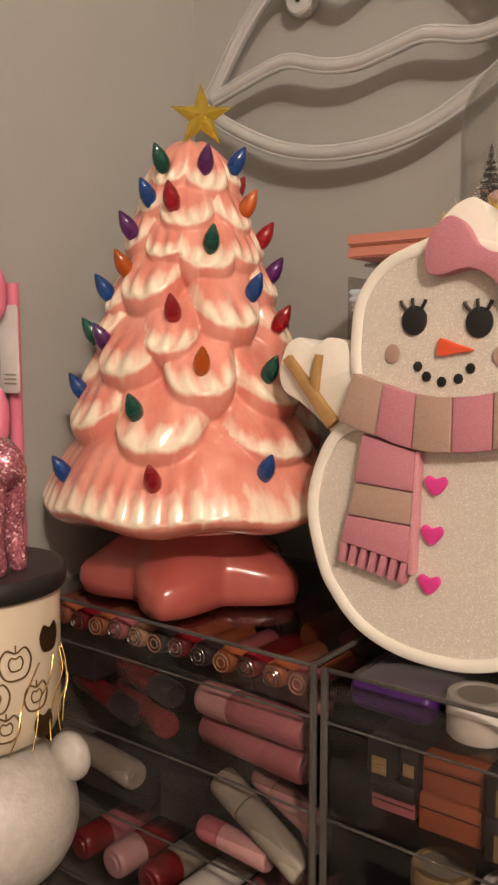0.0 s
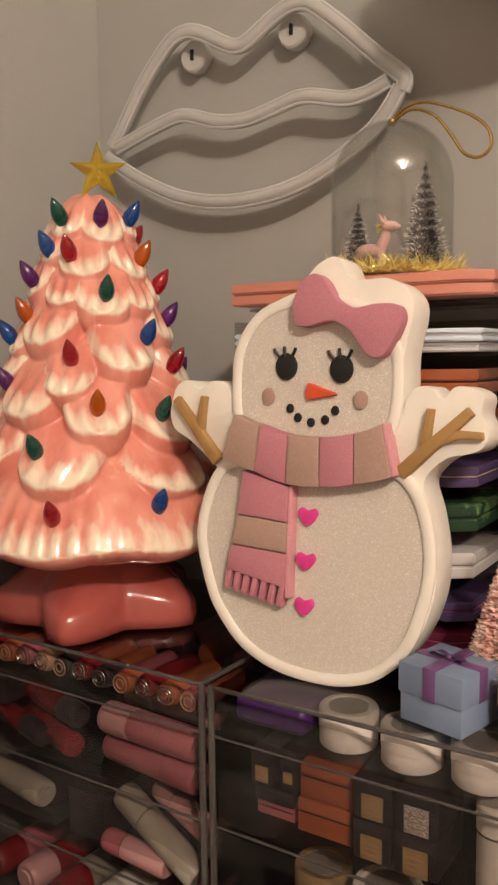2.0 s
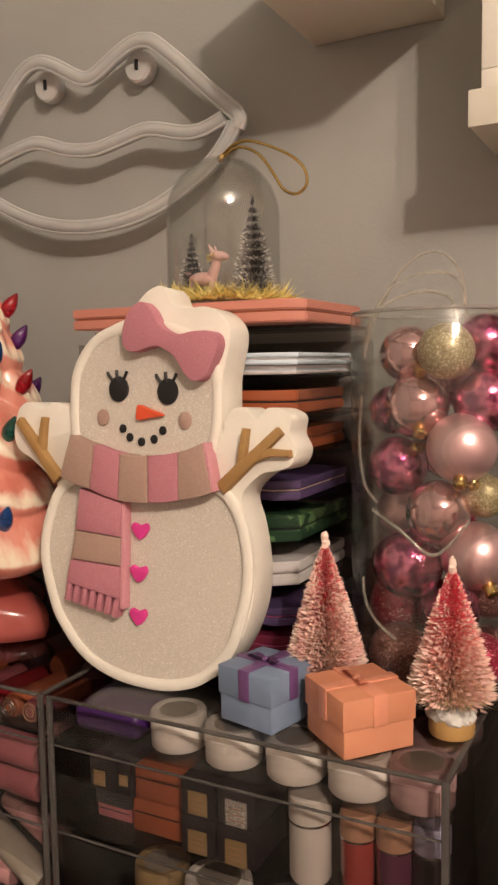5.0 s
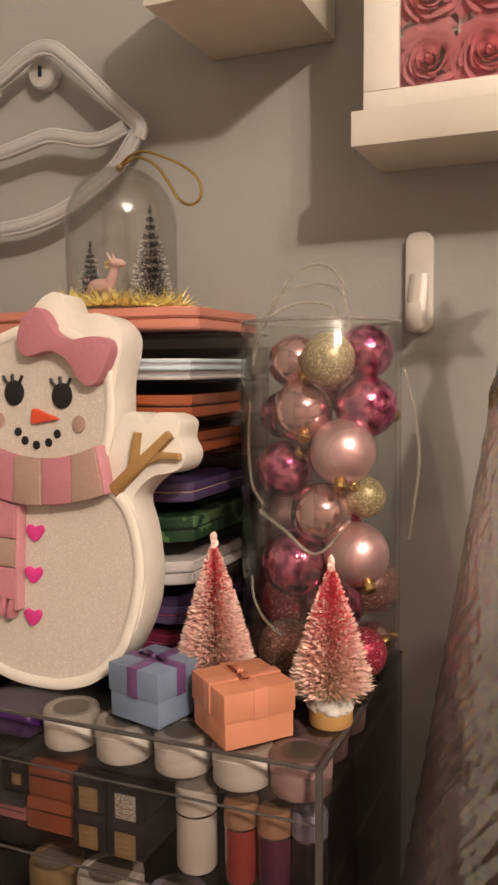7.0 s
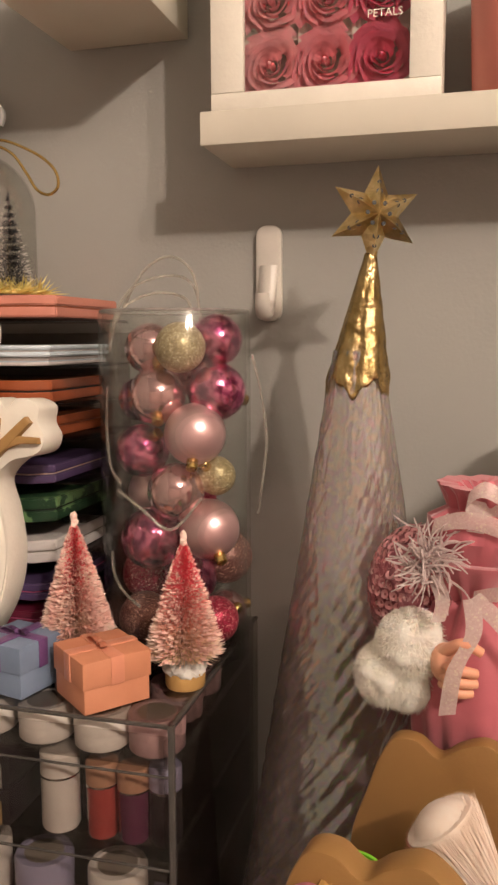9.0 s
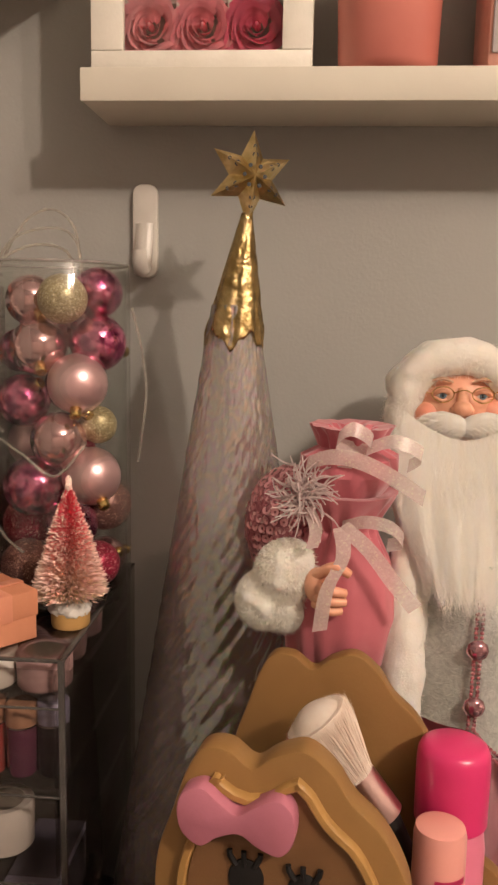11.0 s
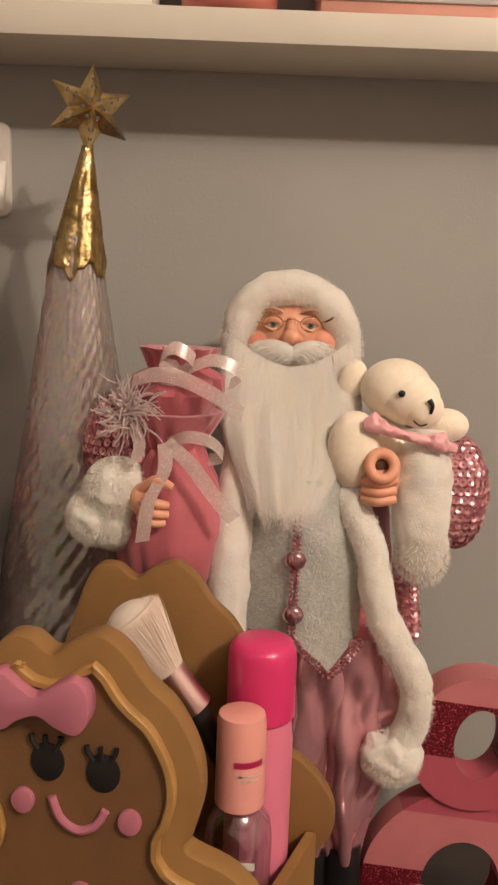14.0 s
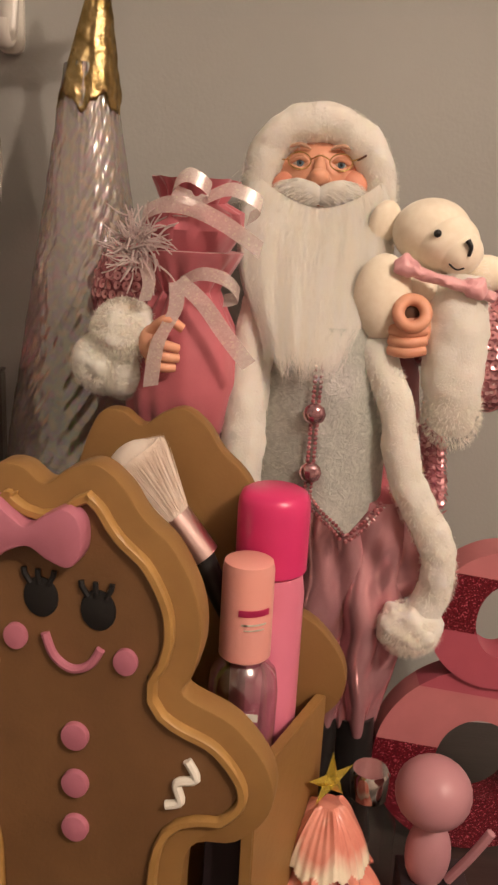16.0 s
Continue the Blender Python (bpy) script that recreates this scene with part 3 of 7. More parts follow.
def glazed(a, z):
    """Radius and cream tint of the tree at a turn and height."""
    r, g = core(z), 0.0
    inner = core(z) * 0.95
    for a0, zb, hw, h in BOUGHS:
        if not zb - 0.023 < z < zb + 1.7 * h:
            continue
        u = ((a - a0 + math.pi) % math.tau - math.pi) / hw
        if abs(u) >= 1:
            continue
        s = (z - zb - 0.50 * h * abs(u) ** 2.4) / h
        if not -0.46 < s < 1:
            continue
        w = 1 - abs(u) ** 3.2
        wave = math.sin(u * 15 + zb * 900 + 1.5 * math.sin(z * 120))
        if s < 0:
            f = math.sqrt(1 - (s / 0.46) ** 2)
            rr, tone = inner + (girth(zb) * 1.0 - inner) * w * f, max(0.0, 1 + s / 0.10)
        else:
            f = (1 - s) ** 0.85
            rr = core(z) + (girth(zb) - core(z)) * w * f + 0.0013 * wave * max(0.0, 1 - abs(s - 0.15) * 2.0) * w
            tone = max(0.0, 1 - max(0.0, s - 0.08) / 0.30) * (0.80 + 0.22 * wave)
        if rr > r:
            r, g = rr, tone * (1 - 0.35 * abs(u) ** 4)
    # the lowest skirt goes all the way round
    wob = math.sin(7 * (a - A0) + 0.6)
    lip = 1.1805 + 0.0025 * wob
    if lip - 0.014 < z < 1.238:
        fine = math.sin(46 * a + 3 * math.sin(5 * a)) * (0.4 + 0.6 * max(0.0, math.sin(2 * (a - A0) + 2.6)))
        s = (z - lip) / 0.056
        edge = girth(1.1805) * (1 + 0.012 * wob)
        if s < 0:
            rr, tone = inner + (edge - inner) * math.sqrt(max(0.0, 1 - (s / 0.25) ** 2)), max(0.0, 1 + s / 0.06)
        else:
            rr = core(z) + (edge - core(z)) * (1 - min(1, s)) ** 0.75 + 0.0015 * fine * max(0.0, 1 - s * 1.2)
            tone = max(0.0, 1 - max(0.0, s - 0.05) / 0.34) * (0.72 + 0.26 * fine)
        if rr > r:
            r, g = rr, tone
    return r, g


NA, NZ = 380, 250
bm = bmesh.new()
tint = bm.verts.layers.float.new("glaze")
grid = []
for iz in range(NZ + 1):
    z = 1.1665 + (1.4180 - 1.1665) * iz / NZ
    row = []
    for ia in range(NA):
        a = math.tau * ia / NA
        r, g = glazed(a, z)
        v = bm.verts.new((AX + r * math.cos(a), AY + r * math.sin(a), z))
        v[tint] = g
        row.append(v)
    grid.append(row)
for p, q in zip(grid, grid[1:]):
    for i in range(NA):
        j = (i + 1) % NA
        bm.faces.new((p[i], p[j], q[j], q[i]))
bm.faces.new(grid[-1])
bm.faces.new(grid[0][::-1])
for k in range(2):
    bmesh.ops.smooth_vert(bm, verts=bm.verts, factor=0.5, use_axis_x=True, use_axis_y=True, use_axis_z=True)
m = material("coral_and_cream_glaze", (0.74, 0.315, 0.24), 0.2, (0.64, 0.21, 0.155), 70, coat=0.3, stretch=(1, 1, 0.25))
nt = m.node_tree
at = nt.nodes.new("ShaderNodeAttribute")
at.attribute_name = "glaze"
nz = nt.nodes.new("ShaderNodeTexNoise")
nz.inputs["Scale"].default_value = 130
mp = nt.nodes.new("ShaderNodeMapping")
mp.inputs["Scale"].default_value = (1, 1, 0.15)
nt.links.new(nt.nodes["Texture Coordinate"].outputs["Object"], mp.inputs[0])
nt.links.new(mp.outputs[0], nz.inputs[0])
ad = nt.nodes.new("ShaderNodeMath")
ad.operation = "MULTIPLY_ADD"
ad.inputs[1].default_value, ad.inputs[2].default_value = 1.3, -0.65
nt.links.new(nz.outputs[0], ad.inputs[0])
sm_ = nt.nodes.new("ShaderNodeMath")
sm_.operation = "ADD"
nt.links.new(at.outputs["Fac"], sm_.inputs[0])
nt.links.new(ad.outputs[0], sm_.inputs[1])
rp = nt.nodes.new("ShaderNodeValToRGB")
rp.color_ramp.elements[0].position, rp.color_ramp.elements[1].position = 0.15, 0.8
nt.links.new(sm_.outputs[0], rp.inputs[0])
mx = nt.nodes.new("ShaderNodeMix")
mx.data_type = "RGBA"
nt.links.new(rp.outputs[0], mx.inputs[0])
b_ = nt.nodes["Principled BSDF"]
nt.links.new(b_.inputs["Base Color"].links[0].from_socket, mx.inputs[6])
mx.inputs[7].default_value = (0.82, 0.71, 0.55, 1)
nt.links.new(mx.outputs[2], b_.inputs["Base Color"])
part("foliage", bm, m, tree, angle=70)
bm = bmesh.new()
rows = []
for k, (s, z) in enumerate(((0.80, TOP + 0.0005), (0.95, TOP + 0.002), (0.98, TOP + 0.010), (0.97, TOP + 0.018), (0.93, TOP + 0.0225), (0.82, TOP + 0.031), (0.74, TOP + 0.041), (0.70, TOP + 0.050), (0.72, TOP + 0.062))):
    row = []
    for i in range(120):
        a = math.tau * i / 120
        lobe = 0.3 * (0.5 + 0.5 * math.cos(5 * (a - A0 + 0.27))) + 0.7 * abs((5 * (a - A0 + 0.27) / math.pi) % 2 - 1)
        r = s * (0.055 + 0.029 * lobe ** 1.2 * (1, 1, 1, 1, 1, 0.85, 0.5, 0.3, 0.3)[k])
        row.append(bm.verts.new((AX + r * math.cos(a), AY + r * math.sin(a), z + (0.007 * (1 - lobe) if 2 < k < 7 else 0))))
    rows.append(row)
for p, q in zip(rows, rows[1:]):
    for i in range(120):
        j = (i + 1) % 120
        bm.faces.new((p[i], p[j], q[j], q[i]))
bm.faces.new(rows[0][::-1])
bm.faces.new(rows[-1])
part("star_base", bm, M["coral_shaded"], tree, "glossy coral red star-shaped base", angle=80)
BULB = {c: material("bulb_" + c, col, 0.08, tuple(0.7 * k for k in col), 30, trans=0.55, coat=0.5) for c, col in
        dict(red=(0.55, 0.015, 0.03), green=(0.01, 0.14, 0.10), blue=(0.01, 0.10, 0.42), purple=(0.16, 0.025, 0.22), orange=(0.75, 0.17, 0.01)).items()}
for th, z, c in ((-37, 1.396, "green"), (16, 1.3944, "purple"), (65, 1.3975, "blue"), (-46, 1.3744, "blue"), (-18, 1.3701, "red"), (60, 1.3690, "orange"), (-60, 1.3545, "purple"), (14, 1.3428, "green"), (82, 1.3508, "red"), (-56, 1.3295, "orange"), (42, 1.3137, "blue"), (80, 1.3272, "purple"),
                 (-74, 1.3152, "blue"), (-12, 1.2997, "red"), (64, 1.2944, "red"), (-61, 1.2829, "purple"), (-74, 1.2866, "green"), (4, 1.2676, "orange"), (40, 1.2620, "green"), (-80, 1.2502, "blue"), (-26, 1.2398, "green"), (-62, 1.1987, "blue"), (-15, 1.1992, "red"), (28, 1.2032, "blue"),
                 (118, 1.386, "red"), (140, 1.345, "orange"), (160, 1.304, "blue"), (-150, 1.328, "green"), (-130, 1.279, "red"), (110, 1.288, "purple"), (-170, 1.239, "orange"), (120, 1.222, "red")):
    a = A0 + radians(th)
    r0 = glazed(a, z)[0] - 0.001
    o = lathe([(0, -0.002), (0.0046, -0.002), (0.0058, 0.002), (0.0062, 0.006), (0.0050, 0.011), (0.0028, 0.0155), (0.0010, 0.0185), (0, 0.0192)], 0, 0, 14)
    bmesh.ops.scale(o, vec=(0.9, 0.9, 0.92), verts=o.verts)
    out = Vector((math.cos(a), math.sin(a), 0))
    way = (out * 0.55 + Vector((0, 0, 0.85))).normalized()
    bmesh.ops.transform(o, verts=o.verts, matrix=Matrix.Translation(Vector((AX, AY, z)) + out * r0) @ way.to_track_quat("Z", "Y").to_matrix().to_4x4())
    part("bulb", o, BULB[c], tree, c + " translucent plastic bulb")
star = []
for k in range(10):
    a = math.pi / 2 + math.tau * k / 10
    star.append((0.020 if k % 2 == 0 else 0.0078) * Vector((math.cos(a), math.sin(a), 0)) )
o = bmesh.new()
vs = [o.verts.new((p[0], 0, p[1])) for p in star]
fr, bk = o.verts.new((0, -0.006, 0)), o.verts.new((0, 0.006, 0))
for i in range(10):
    o.faces.new((vs[i], vs[(i + 1) % 10], fr))
    o.faces.new((vs[(i + 1) % 10], vs[i], bk))
bmesh.ops.transform(o, verts=o.verts, matrix=pose(AX + 0.0085, AY, 1.4335, 0, 0, math.degrees(A0) + 90) @ Matrix.Scale(1.08, 4))
part("star", o, M["star_plastic"], tree, "clear amber plastic star", smooth=False)

# ---------- clear drawer towers and what is in them ----------
M["jar"] = material("white_jar_plastic", (0.78, 0.74, 0.68), 0.4, None, 30, 0.05, 200)
M["jar_pink"] = material("dusty_pink_jar", (0.50, 0.32, 0.32), 0.4, None, 30)
M["violet"] = material("violet_plastic", (0.06, 0.014, 0.13), 0.35, None, 30)
M["kraft"] = material("orange_carton", (0.34, 0.09, 0.034), 0.6, None, 30, 0.1, 200)
M["label_gold"] = material("gold_label", (0.34, 0.24, 0.11), 0.5, (0.27, 0.18, 0.075), 120)
M["rose"] = material("rose_tube", (0.42, 0.13, 0.155), 0.3, (0.34, 0.10, 0.12), 40, coat=0.3)
M["blush"] = material("blush_tube", (0.55, 0.30, 0.30), 0.35, (0.48, 0.26, 0.265), 40)
M["sage"] = material("sage_grey_tube", (0.30, 0.27, 0.22), 0.35, (0.25, 0.22, 0.18), 40)
M["wine"] = material("wine_glass", (0.22, 0.012, 0.02), 0.1, (0.14, 0.008, 0.012), 30, coat=0.5)
M["darkbox"] = material("dark_carton", (0.022, 0.015, 0.018), 0.4, (0.03, 0.018, 0.022), 30)
M["lavender"] = material("lavender_cap", (0.36, 0.34, 0.48), 0.4, None, 30)
M["silver_glitter"] = glitter("silver_glitter", (0.75, 0.72, 0.66), (0.30, 0.28, 0.25), 1500, 0.3, 0.6)
M["chrome"] = material("bright_metal", (0.75, 0.72, 0.68), 0.12, None, 20, metal=1.0)
M["gloss_red"] = material("red_gloss_tube", (0.42, 0.07, 0.06), 0.1, None, 30, coat=0.6)
M["gloss_plum"] = material("plum_gloss_tube", (0.14, 0.035, 0.08), 0.1, None, 30, coat=0.6)
M["wood_cap"] = material("tan_cap", (0.48, 0.26, 0.16), 0.5, None, 40)

FRONT, BACK = 0.4545, 0.640
SHELVES = (1.0825, 1.027, 0.969, 0.909)


def drawer_tower(x0, x1):
    t = thing("makeup_drawer_tower", (x0 + x1) / 2, 0.55, TABLE, "clear acrylic makeup drawers packed with cosmetics", "storage drawers", "drawer towers")
    panes = [part("top_panel", box(x0, x1, FRONT, BACK, TOP - 0.003, TOP - 0.0004, 0.0005), M["acrylic_top"], t),
             part("side_panel", box(x0, x0 + 0.003, FRONT, BACK, TABLE + 0.0005, TOP - 0.0035, 0.0005), M["acrylic"], t),
             part("side_panel", box(x1 - 0.003, x1, FRONT, BACK, TABLE + 0.0005, TOP - 0.0035, 0.0005), M["acrylic"], t),
             part("back_panel", box(x0 + 0.0035, x1 - 0.0035, BACK - 0.003, BACK, TABLE + 0.0005, TOP - 0.0035, 0.0005), M["acrylic"], t)]
    zs = (TOP - 0.0035,) + SHELVES + (TABLE + 0.003,)
    for hi, lo in zip(zs, zs[1:]):
        d = part("drawer", box(x0 + 0.006, x1 - 0.006, FRONT + 0.004, BACK - 0.004, lo, lo + 0.002, 0.0004), M["acrylic"], t)
        panes += [d, part("drawer_front", box(x0 + 0.0045, x1 - 0.0045, FRONT - 0.0005, FRONT + 0.002, lo - 0.001, hi - 0.004, 0.0005), M["acrylic"], d),
                  part("drawer_side", box(x0 + 0.0055, x0 + 0.0075, FRONT + 0.0025, BACK - 0.004, lo + 0.0025, hi - 0.008, 0.0004), M["acrylic"], d),
                  part("drawer_side", box(x1 - 0.0075, x1 - 0.0055, FRONT + 0.0025, BACK - 0.004, lo + 0.0025, hi - 0.008, 0.0004), M["acrylic"], d)]
    for a, b in ((x0 - 0.0004, x0 + 0.0034), (x1 - 0.0034, x1 + 0.0004)):
        part("cut_edge", box(a, b, FRONT - 0.0012, FRONT + 0.0012, TABLE + 0.0005, TOP - 0.0004, 0.0004), M["acrylic_edge"], t)
    part("cut_edge", box(x0 + 0.0036, x1 - 0.0036, FRONT - 0.0008, FRONT + 0.0012, TOP - 0.0024, TOP - 0.0002, 0.0004), M["acrylic_edge"], t)
    part("cut_edge", box(x1 - 0.0028, x1 + 0.0002, FRONT + 0.0014, BACK, TOP - 0.0018, TOP - 0.0001, 0.0003), M["acrylic_edge"], t)
    for z in SHELVES:
        part("cut_edge", box(x0 + 0.0036, x1 - 0.0036, FRONT - 0.0010, FRONT + 0.0006, z - 0.0028, z - 0.0015, 0.0003), M["acrylic_edge"], t)
    for p in panes:
        p.visible_shadow = False


drawer_tower(-0.398, -0.1545)
drawer_tower(-0.1505, 0.0950)


def jar(x, y, z, r, h, mat, label):
    t = thing("cosmetic_jar", x, y, z, label, "jar", "jars in the drawers")
    part("body", lathe([(0, z), (r * 0.95, z), (r, z + 0.001), (r, z + h * 0.42), (r * 0.99, z + h * 0.44)], x, y, 40), mat, t)
    part("lid", lathe([(r * 0.97, z + h * 0.44), (r * 1.02, z + h * 0.45), (r * 1.02, z + h * 0.94), (r * 0.97, z + h), (r * 0.8, z + h), (r * 0.76, z + h - 0.0008), (0, z + h - 0.0008)], x, y, 40), mat, t)
    part("label_disc", lathe([(0, z + h - 0.0003), (r * 0.68, z + h - 0.0003), (r * 0.68, z + h - 0.0007)], x, y, 32), M["sage"], t)


Z1, Z2, Z3, Z4 = 1.0848, 1.0293, 0.9713, 0.9113
for x, y, m, lab in ((-0.073, 0.4815, "jar", "white plastic cosmetic jar with a grey label disc"), (-0.034, 0.4785, "jar", "white plastic cosmetic jar with a grey label disc"), (0.005, 0.4785, "jar", "white plastic cosmetic jar with a grey label disc"),
                     (0.042, 0.4775, "jar", "white plastic cosmetic jar with a grey label disc"), (0.0755, 0.4795, "jar_pink", "dusty pink plastic cosmetic jar"), (0.072, 0.522, "jar_pink", "dusty pink plastic cosmetic jar"), (0.072, 0.562, "jar_pink", "dusty pink plastic cosmetic jar"),
                     (-0.034, 0.522, "jar", "white plastic cosmetic jar with a grey label disc"), (0.006, 0.522, "jar", "white plastic cosmetic jar with a grey label disc")):
    jar(x, y, Z1, 0.0165, 0.0215, M[m], lab)
jar(-0.050, 0.485, Z3, 0.020, 0.034, M["jar"], "large white plastic cosmetic jar")
jar(-0.095, 0.492, Z3, 0.017, 0.028, M["label_gold"], "mustard yellow plastic cosmetic jar")
jar(-0.005, 0.487, Z3, 0.018, 0.030, M["lavender"], "pale lavender cosmetic jar")
jar(0.045, 0.487, Z3, 0.018, 0.030, M["jar"], "plain white plastic cosmetic jar")


def carton(x0, x1, y0, y1, z0, z1, mat, label, tag=None, spin=0):
    t = thing("makeup_box", (x0 + x1) / 2, (y0 + y1) / 2, z0, label, "box", "boxes in the drawers")
    part("carton", box(x0, x1, y0, y1, z0 + 0.0003, z1, 0.0008), mat, t)
    part("flap_seam", box(x0 + 0.001, x1 - 0.001, y0 - 0.0004, y0 + 0.001, z0 + (z1 - z0) * 0.62, z0 + (z1 - z0) * 0.62 + 0.0006), M["black"], t)
    if tag:
        w = (x1 - x0) * 0.28
        cx, cz = (x0 + x1) / 2, z0 + (z1 - z0) * 0.36
        part("label", box(cx - w, cx + w, y0 - 0.0008, y0 + 0.001, cz - w * 1.1, cz + w * 1.1), M[tag], t)
        for k in range(3):
            part("print_bar", box(cx - w * 0.7, cx + w * 0.7, y0 - 0.0011, y0, cz - w * 0.6 + k * w * 0.5, cz - w * 0.6 + k * w * 0.5 + 0.0005), M["wood_cap"], t)


purple = solid("purple_case", box(-0.143, -0.094, 0.468, 0.520, Z1 + 0.0003, Z1 + 0.0175, 0.006, None, 4), M["violet"], "rounded deep purple case inside the top drawer", "cosmetic case")
carton(-0.100, -0.066, 0.470, 0.515, Z2, Z2 + 0.020, M["kraft"], "orange cardboard makeup box", spin=1)
carton(-0.099, -0.066, 0.4715, 0.515, Z2 + 0.0205, Z2 + 0.041, M["kraft"], "orange cardboard makeup box")
carton(-0.129, -0.114, 0.466, 0.51, Z2 + 0.022, Z2 + 0.044, M["darkbox"], "black makeup box with a gold label", "label_gold")
carton(-0.111, -0.1005, 0.469, 0.51, Z2 + 0.022, Z2 + 0.045, M["darkbox"], "black makeup box with a gold label", "label_gold")
carton(-0.062, -0.040, 0.464, 0.505, Z2, Z2 + 0.0225, M["darkbox"], "black makeup box with a gold label", "label_gold")
carton(-0.062, -0.040, 0.465, 0.505, Z2 + 0.0228, Z2 + 0.045, M["darkbox"], "black makeup box with a gold label", "label_gold")
carton(-0.038, -0.014, 0.464, 0.505, Z2, Z2 + 0.0225, M["darkbox"], "black makeup box with a gold label", "label_gold")
carton(-0.038, -0.014, 0.465, 0.505, Z2 + 0.0228, Z2 + 0.045, M["darkbox"], "dark patterned makeup box", "silver_glitter")
carton(-0.130, -0.104, 0.474, 0.52, Z2, Z2 + 0.009, M["rose"], "rose pink makeup compact")
carton(-0.130, -0.104, 0.472, 0.52, Z2 + 0.0093, Z2 + 0.019, M["darkbox"], "dark flat makeup compact")


def gloss(x, y, z, r, h, body, cap, label):
    t = thing("lip_gloss_bottle", x, y, z, label, "cosmetic bottle", "bottles in the drawers")
    part("tube", lathe([(0, z), (r * 0.9, z), (r, z + 0.002), (r, z + h * 0.68), (r * 0.8, z + h * 0.70), (0, z + h * 0.70)], x, y, 28), M[body], t)
    c = part("cap", lathe([(r * 0.85, z + h * 0.70), (r * 1.02, z + h * 0.71), (r * 1.02, z + h * 0.97), (r * 0.9, z + h), (0, z + h)], x, y, 28), M[cap], t)
    part("collar", lathe([(r * 0.9, z + h * 0.68), (r * 1.04, z + h * 0.685), (r * 1.04, z + h * 0.71), (r * 0.9, z + h * 0.715)], x, y, 28), M["chrome"], t)


gloss(0.0145, 0.475, Z2, 0.0115, 0.049, "jar", "jar", "white foundation bottle with a copper stripe")
gloss(0.0425, 0.474, Z2, 0.0095, 0.046, "gloss_red", "wood_cap", "red lip gloss bottle with a tan cap")
gloss(0.0625, 0.474, Z2, 0.0095, 0.045, "gloss_plum", "wood_cap", "plum lip gloss bottle with a tan cap")
gloss(0.0815, 0.476, Z2, 0.0095, 0.047, "darkbox", "lavender", "dark nail polish bottle with a lavender cap")
gloss(0.060, 0.510, Z2, 0.0095, 0.047, "blush", "jar", "blush pink cosmetic bottle")
gloss(0.030, 0.510, Z2, 0.0095, 0.047, "sage", "darkbox", "grey plastic cosmetic bottle")


LAST = [None]


def lying(p, q, r, mat, end, label, name="makeup_tube"):
    """A capped tube lying from p to q."""
    p, q = Vector(p), Vector(q)
    n = (q - p).normalized()
    t = thing(name, p[0], p[1], min(p[2], q[2]) - r, label, "cosmetic tube", "tubes in the drawers")
    LAST[0] = t
    L = (q - p).length

    def turned(profile):
        o = lathe(profile, 0, 0, 24)
        bmesh.ops.transform(o, verts=o.verts, matrix=Matrix.Translation(p) @ n.to_track_quat("Z", "Y").to_matrix().to_4x4())
        return o
    part("tube", turned([(0, L * 0.34), (r * 0.96, L * 0.34), (r, L * 0.36), (r, L * 0.97), (r * 0.85, L), (0, L)]), M[mat], t)
    part("cap", turned([(0, 0.0), (r * 0.5, 0.0), (r * 0.55, 0.0012), (r * 0.85, 0.0012), (r * 0.98, 0.003), (r * 1.02, 0.006), (r * 1.02, L * 0.33), (0, L * 0.33)]), M[end], t)


# polish bottles lying with their caps to the front
for k in range(13):
    x = -0.391 + 0.0183 * k
    end = ("darkbox", "kraft", "wine", "kraft", "rose", "wood_cap", "darkbox", "wine")[k % 8]
    z = Z1 + 0.0082 + 0.0012 * (k % 3 == 1)
    lying((x, 0.462, z), (x + 0.002, 0.512, z), 0.0077, ("kraft", "rose", "wine", "kraft")[k % 4], end, "nail polish bottle lying with its cap to the front", "nail_polish_bottle")
    for r in (0.0056, 0.0030):
        part("cap_ring", tube([(x + r * math.cos(math.tau * i / 20), 0.4612, z + r * math.sin(math.tau * i / 20)) for i in range(20)], 0.0005, 6, closed=True), M["chrome"] if k % 3 else M["wood_cap"], LAST[0], "thin ring on the cap")
for k in range(8):
    x = -0.38 + 0.029 * k
    lying((x, 0.528, Z1 + 0.0095), (x, 0.59, Z1 + 0.0095), 0.0088, ("rose", "kraft", "blush")[k % 3], ("kraft", "rose", "darkbox")[k % 3], "nail polish bottle lying with its cap to the front", "nail_polish_bottle")
lying((-0.168, 0.47, Z2 + 0.0115), (-0.250, 0.478, Z2 + 0.0115), 0.0105, "rose", "rose", "rose pink makeup tube lying flat")
lying((-0.250, 0.472, Z2 + 0.0335), (-0.168, 0.468, Z2 + 0.0335), 0.0105, "rose", "blush", "rose pink makeup tube lying flat")
lying((-0.248, 0.494, Z2 + 0.043), (-0.166, 0.490, Z2 + 0.043), 0.0078, "blush", "jar", "pale pink lip tube lying flat")
lying((-0.270, 0.463, Z2 + 0.0095), (-0.340, 0.490, Z2 + 0.0095), 0.0088, "wine", "wine", "dark red glass polish bottle")
lying((-0.268, 0.468, Z2 + 0.029), (-0.335, 0.486, Z2 + 0.029), 0.0085, "wine", "darkbox", "dark red glass polish bottle")
lying((-0.300, 0.464, Z2 + 0.0085), (-0.382, 0.488, Z2 + 0.0085), 0.0078, "wine", "darkbox", "dark wine coloured cosmetic tube")
lying((-0.300, 0.4635, Z3 + 0.0240), (-0.384, 0.476, Z3 + 0.0240), 0.0095, "sage", "sage", "pale grey cosmetic tube with a violet end")
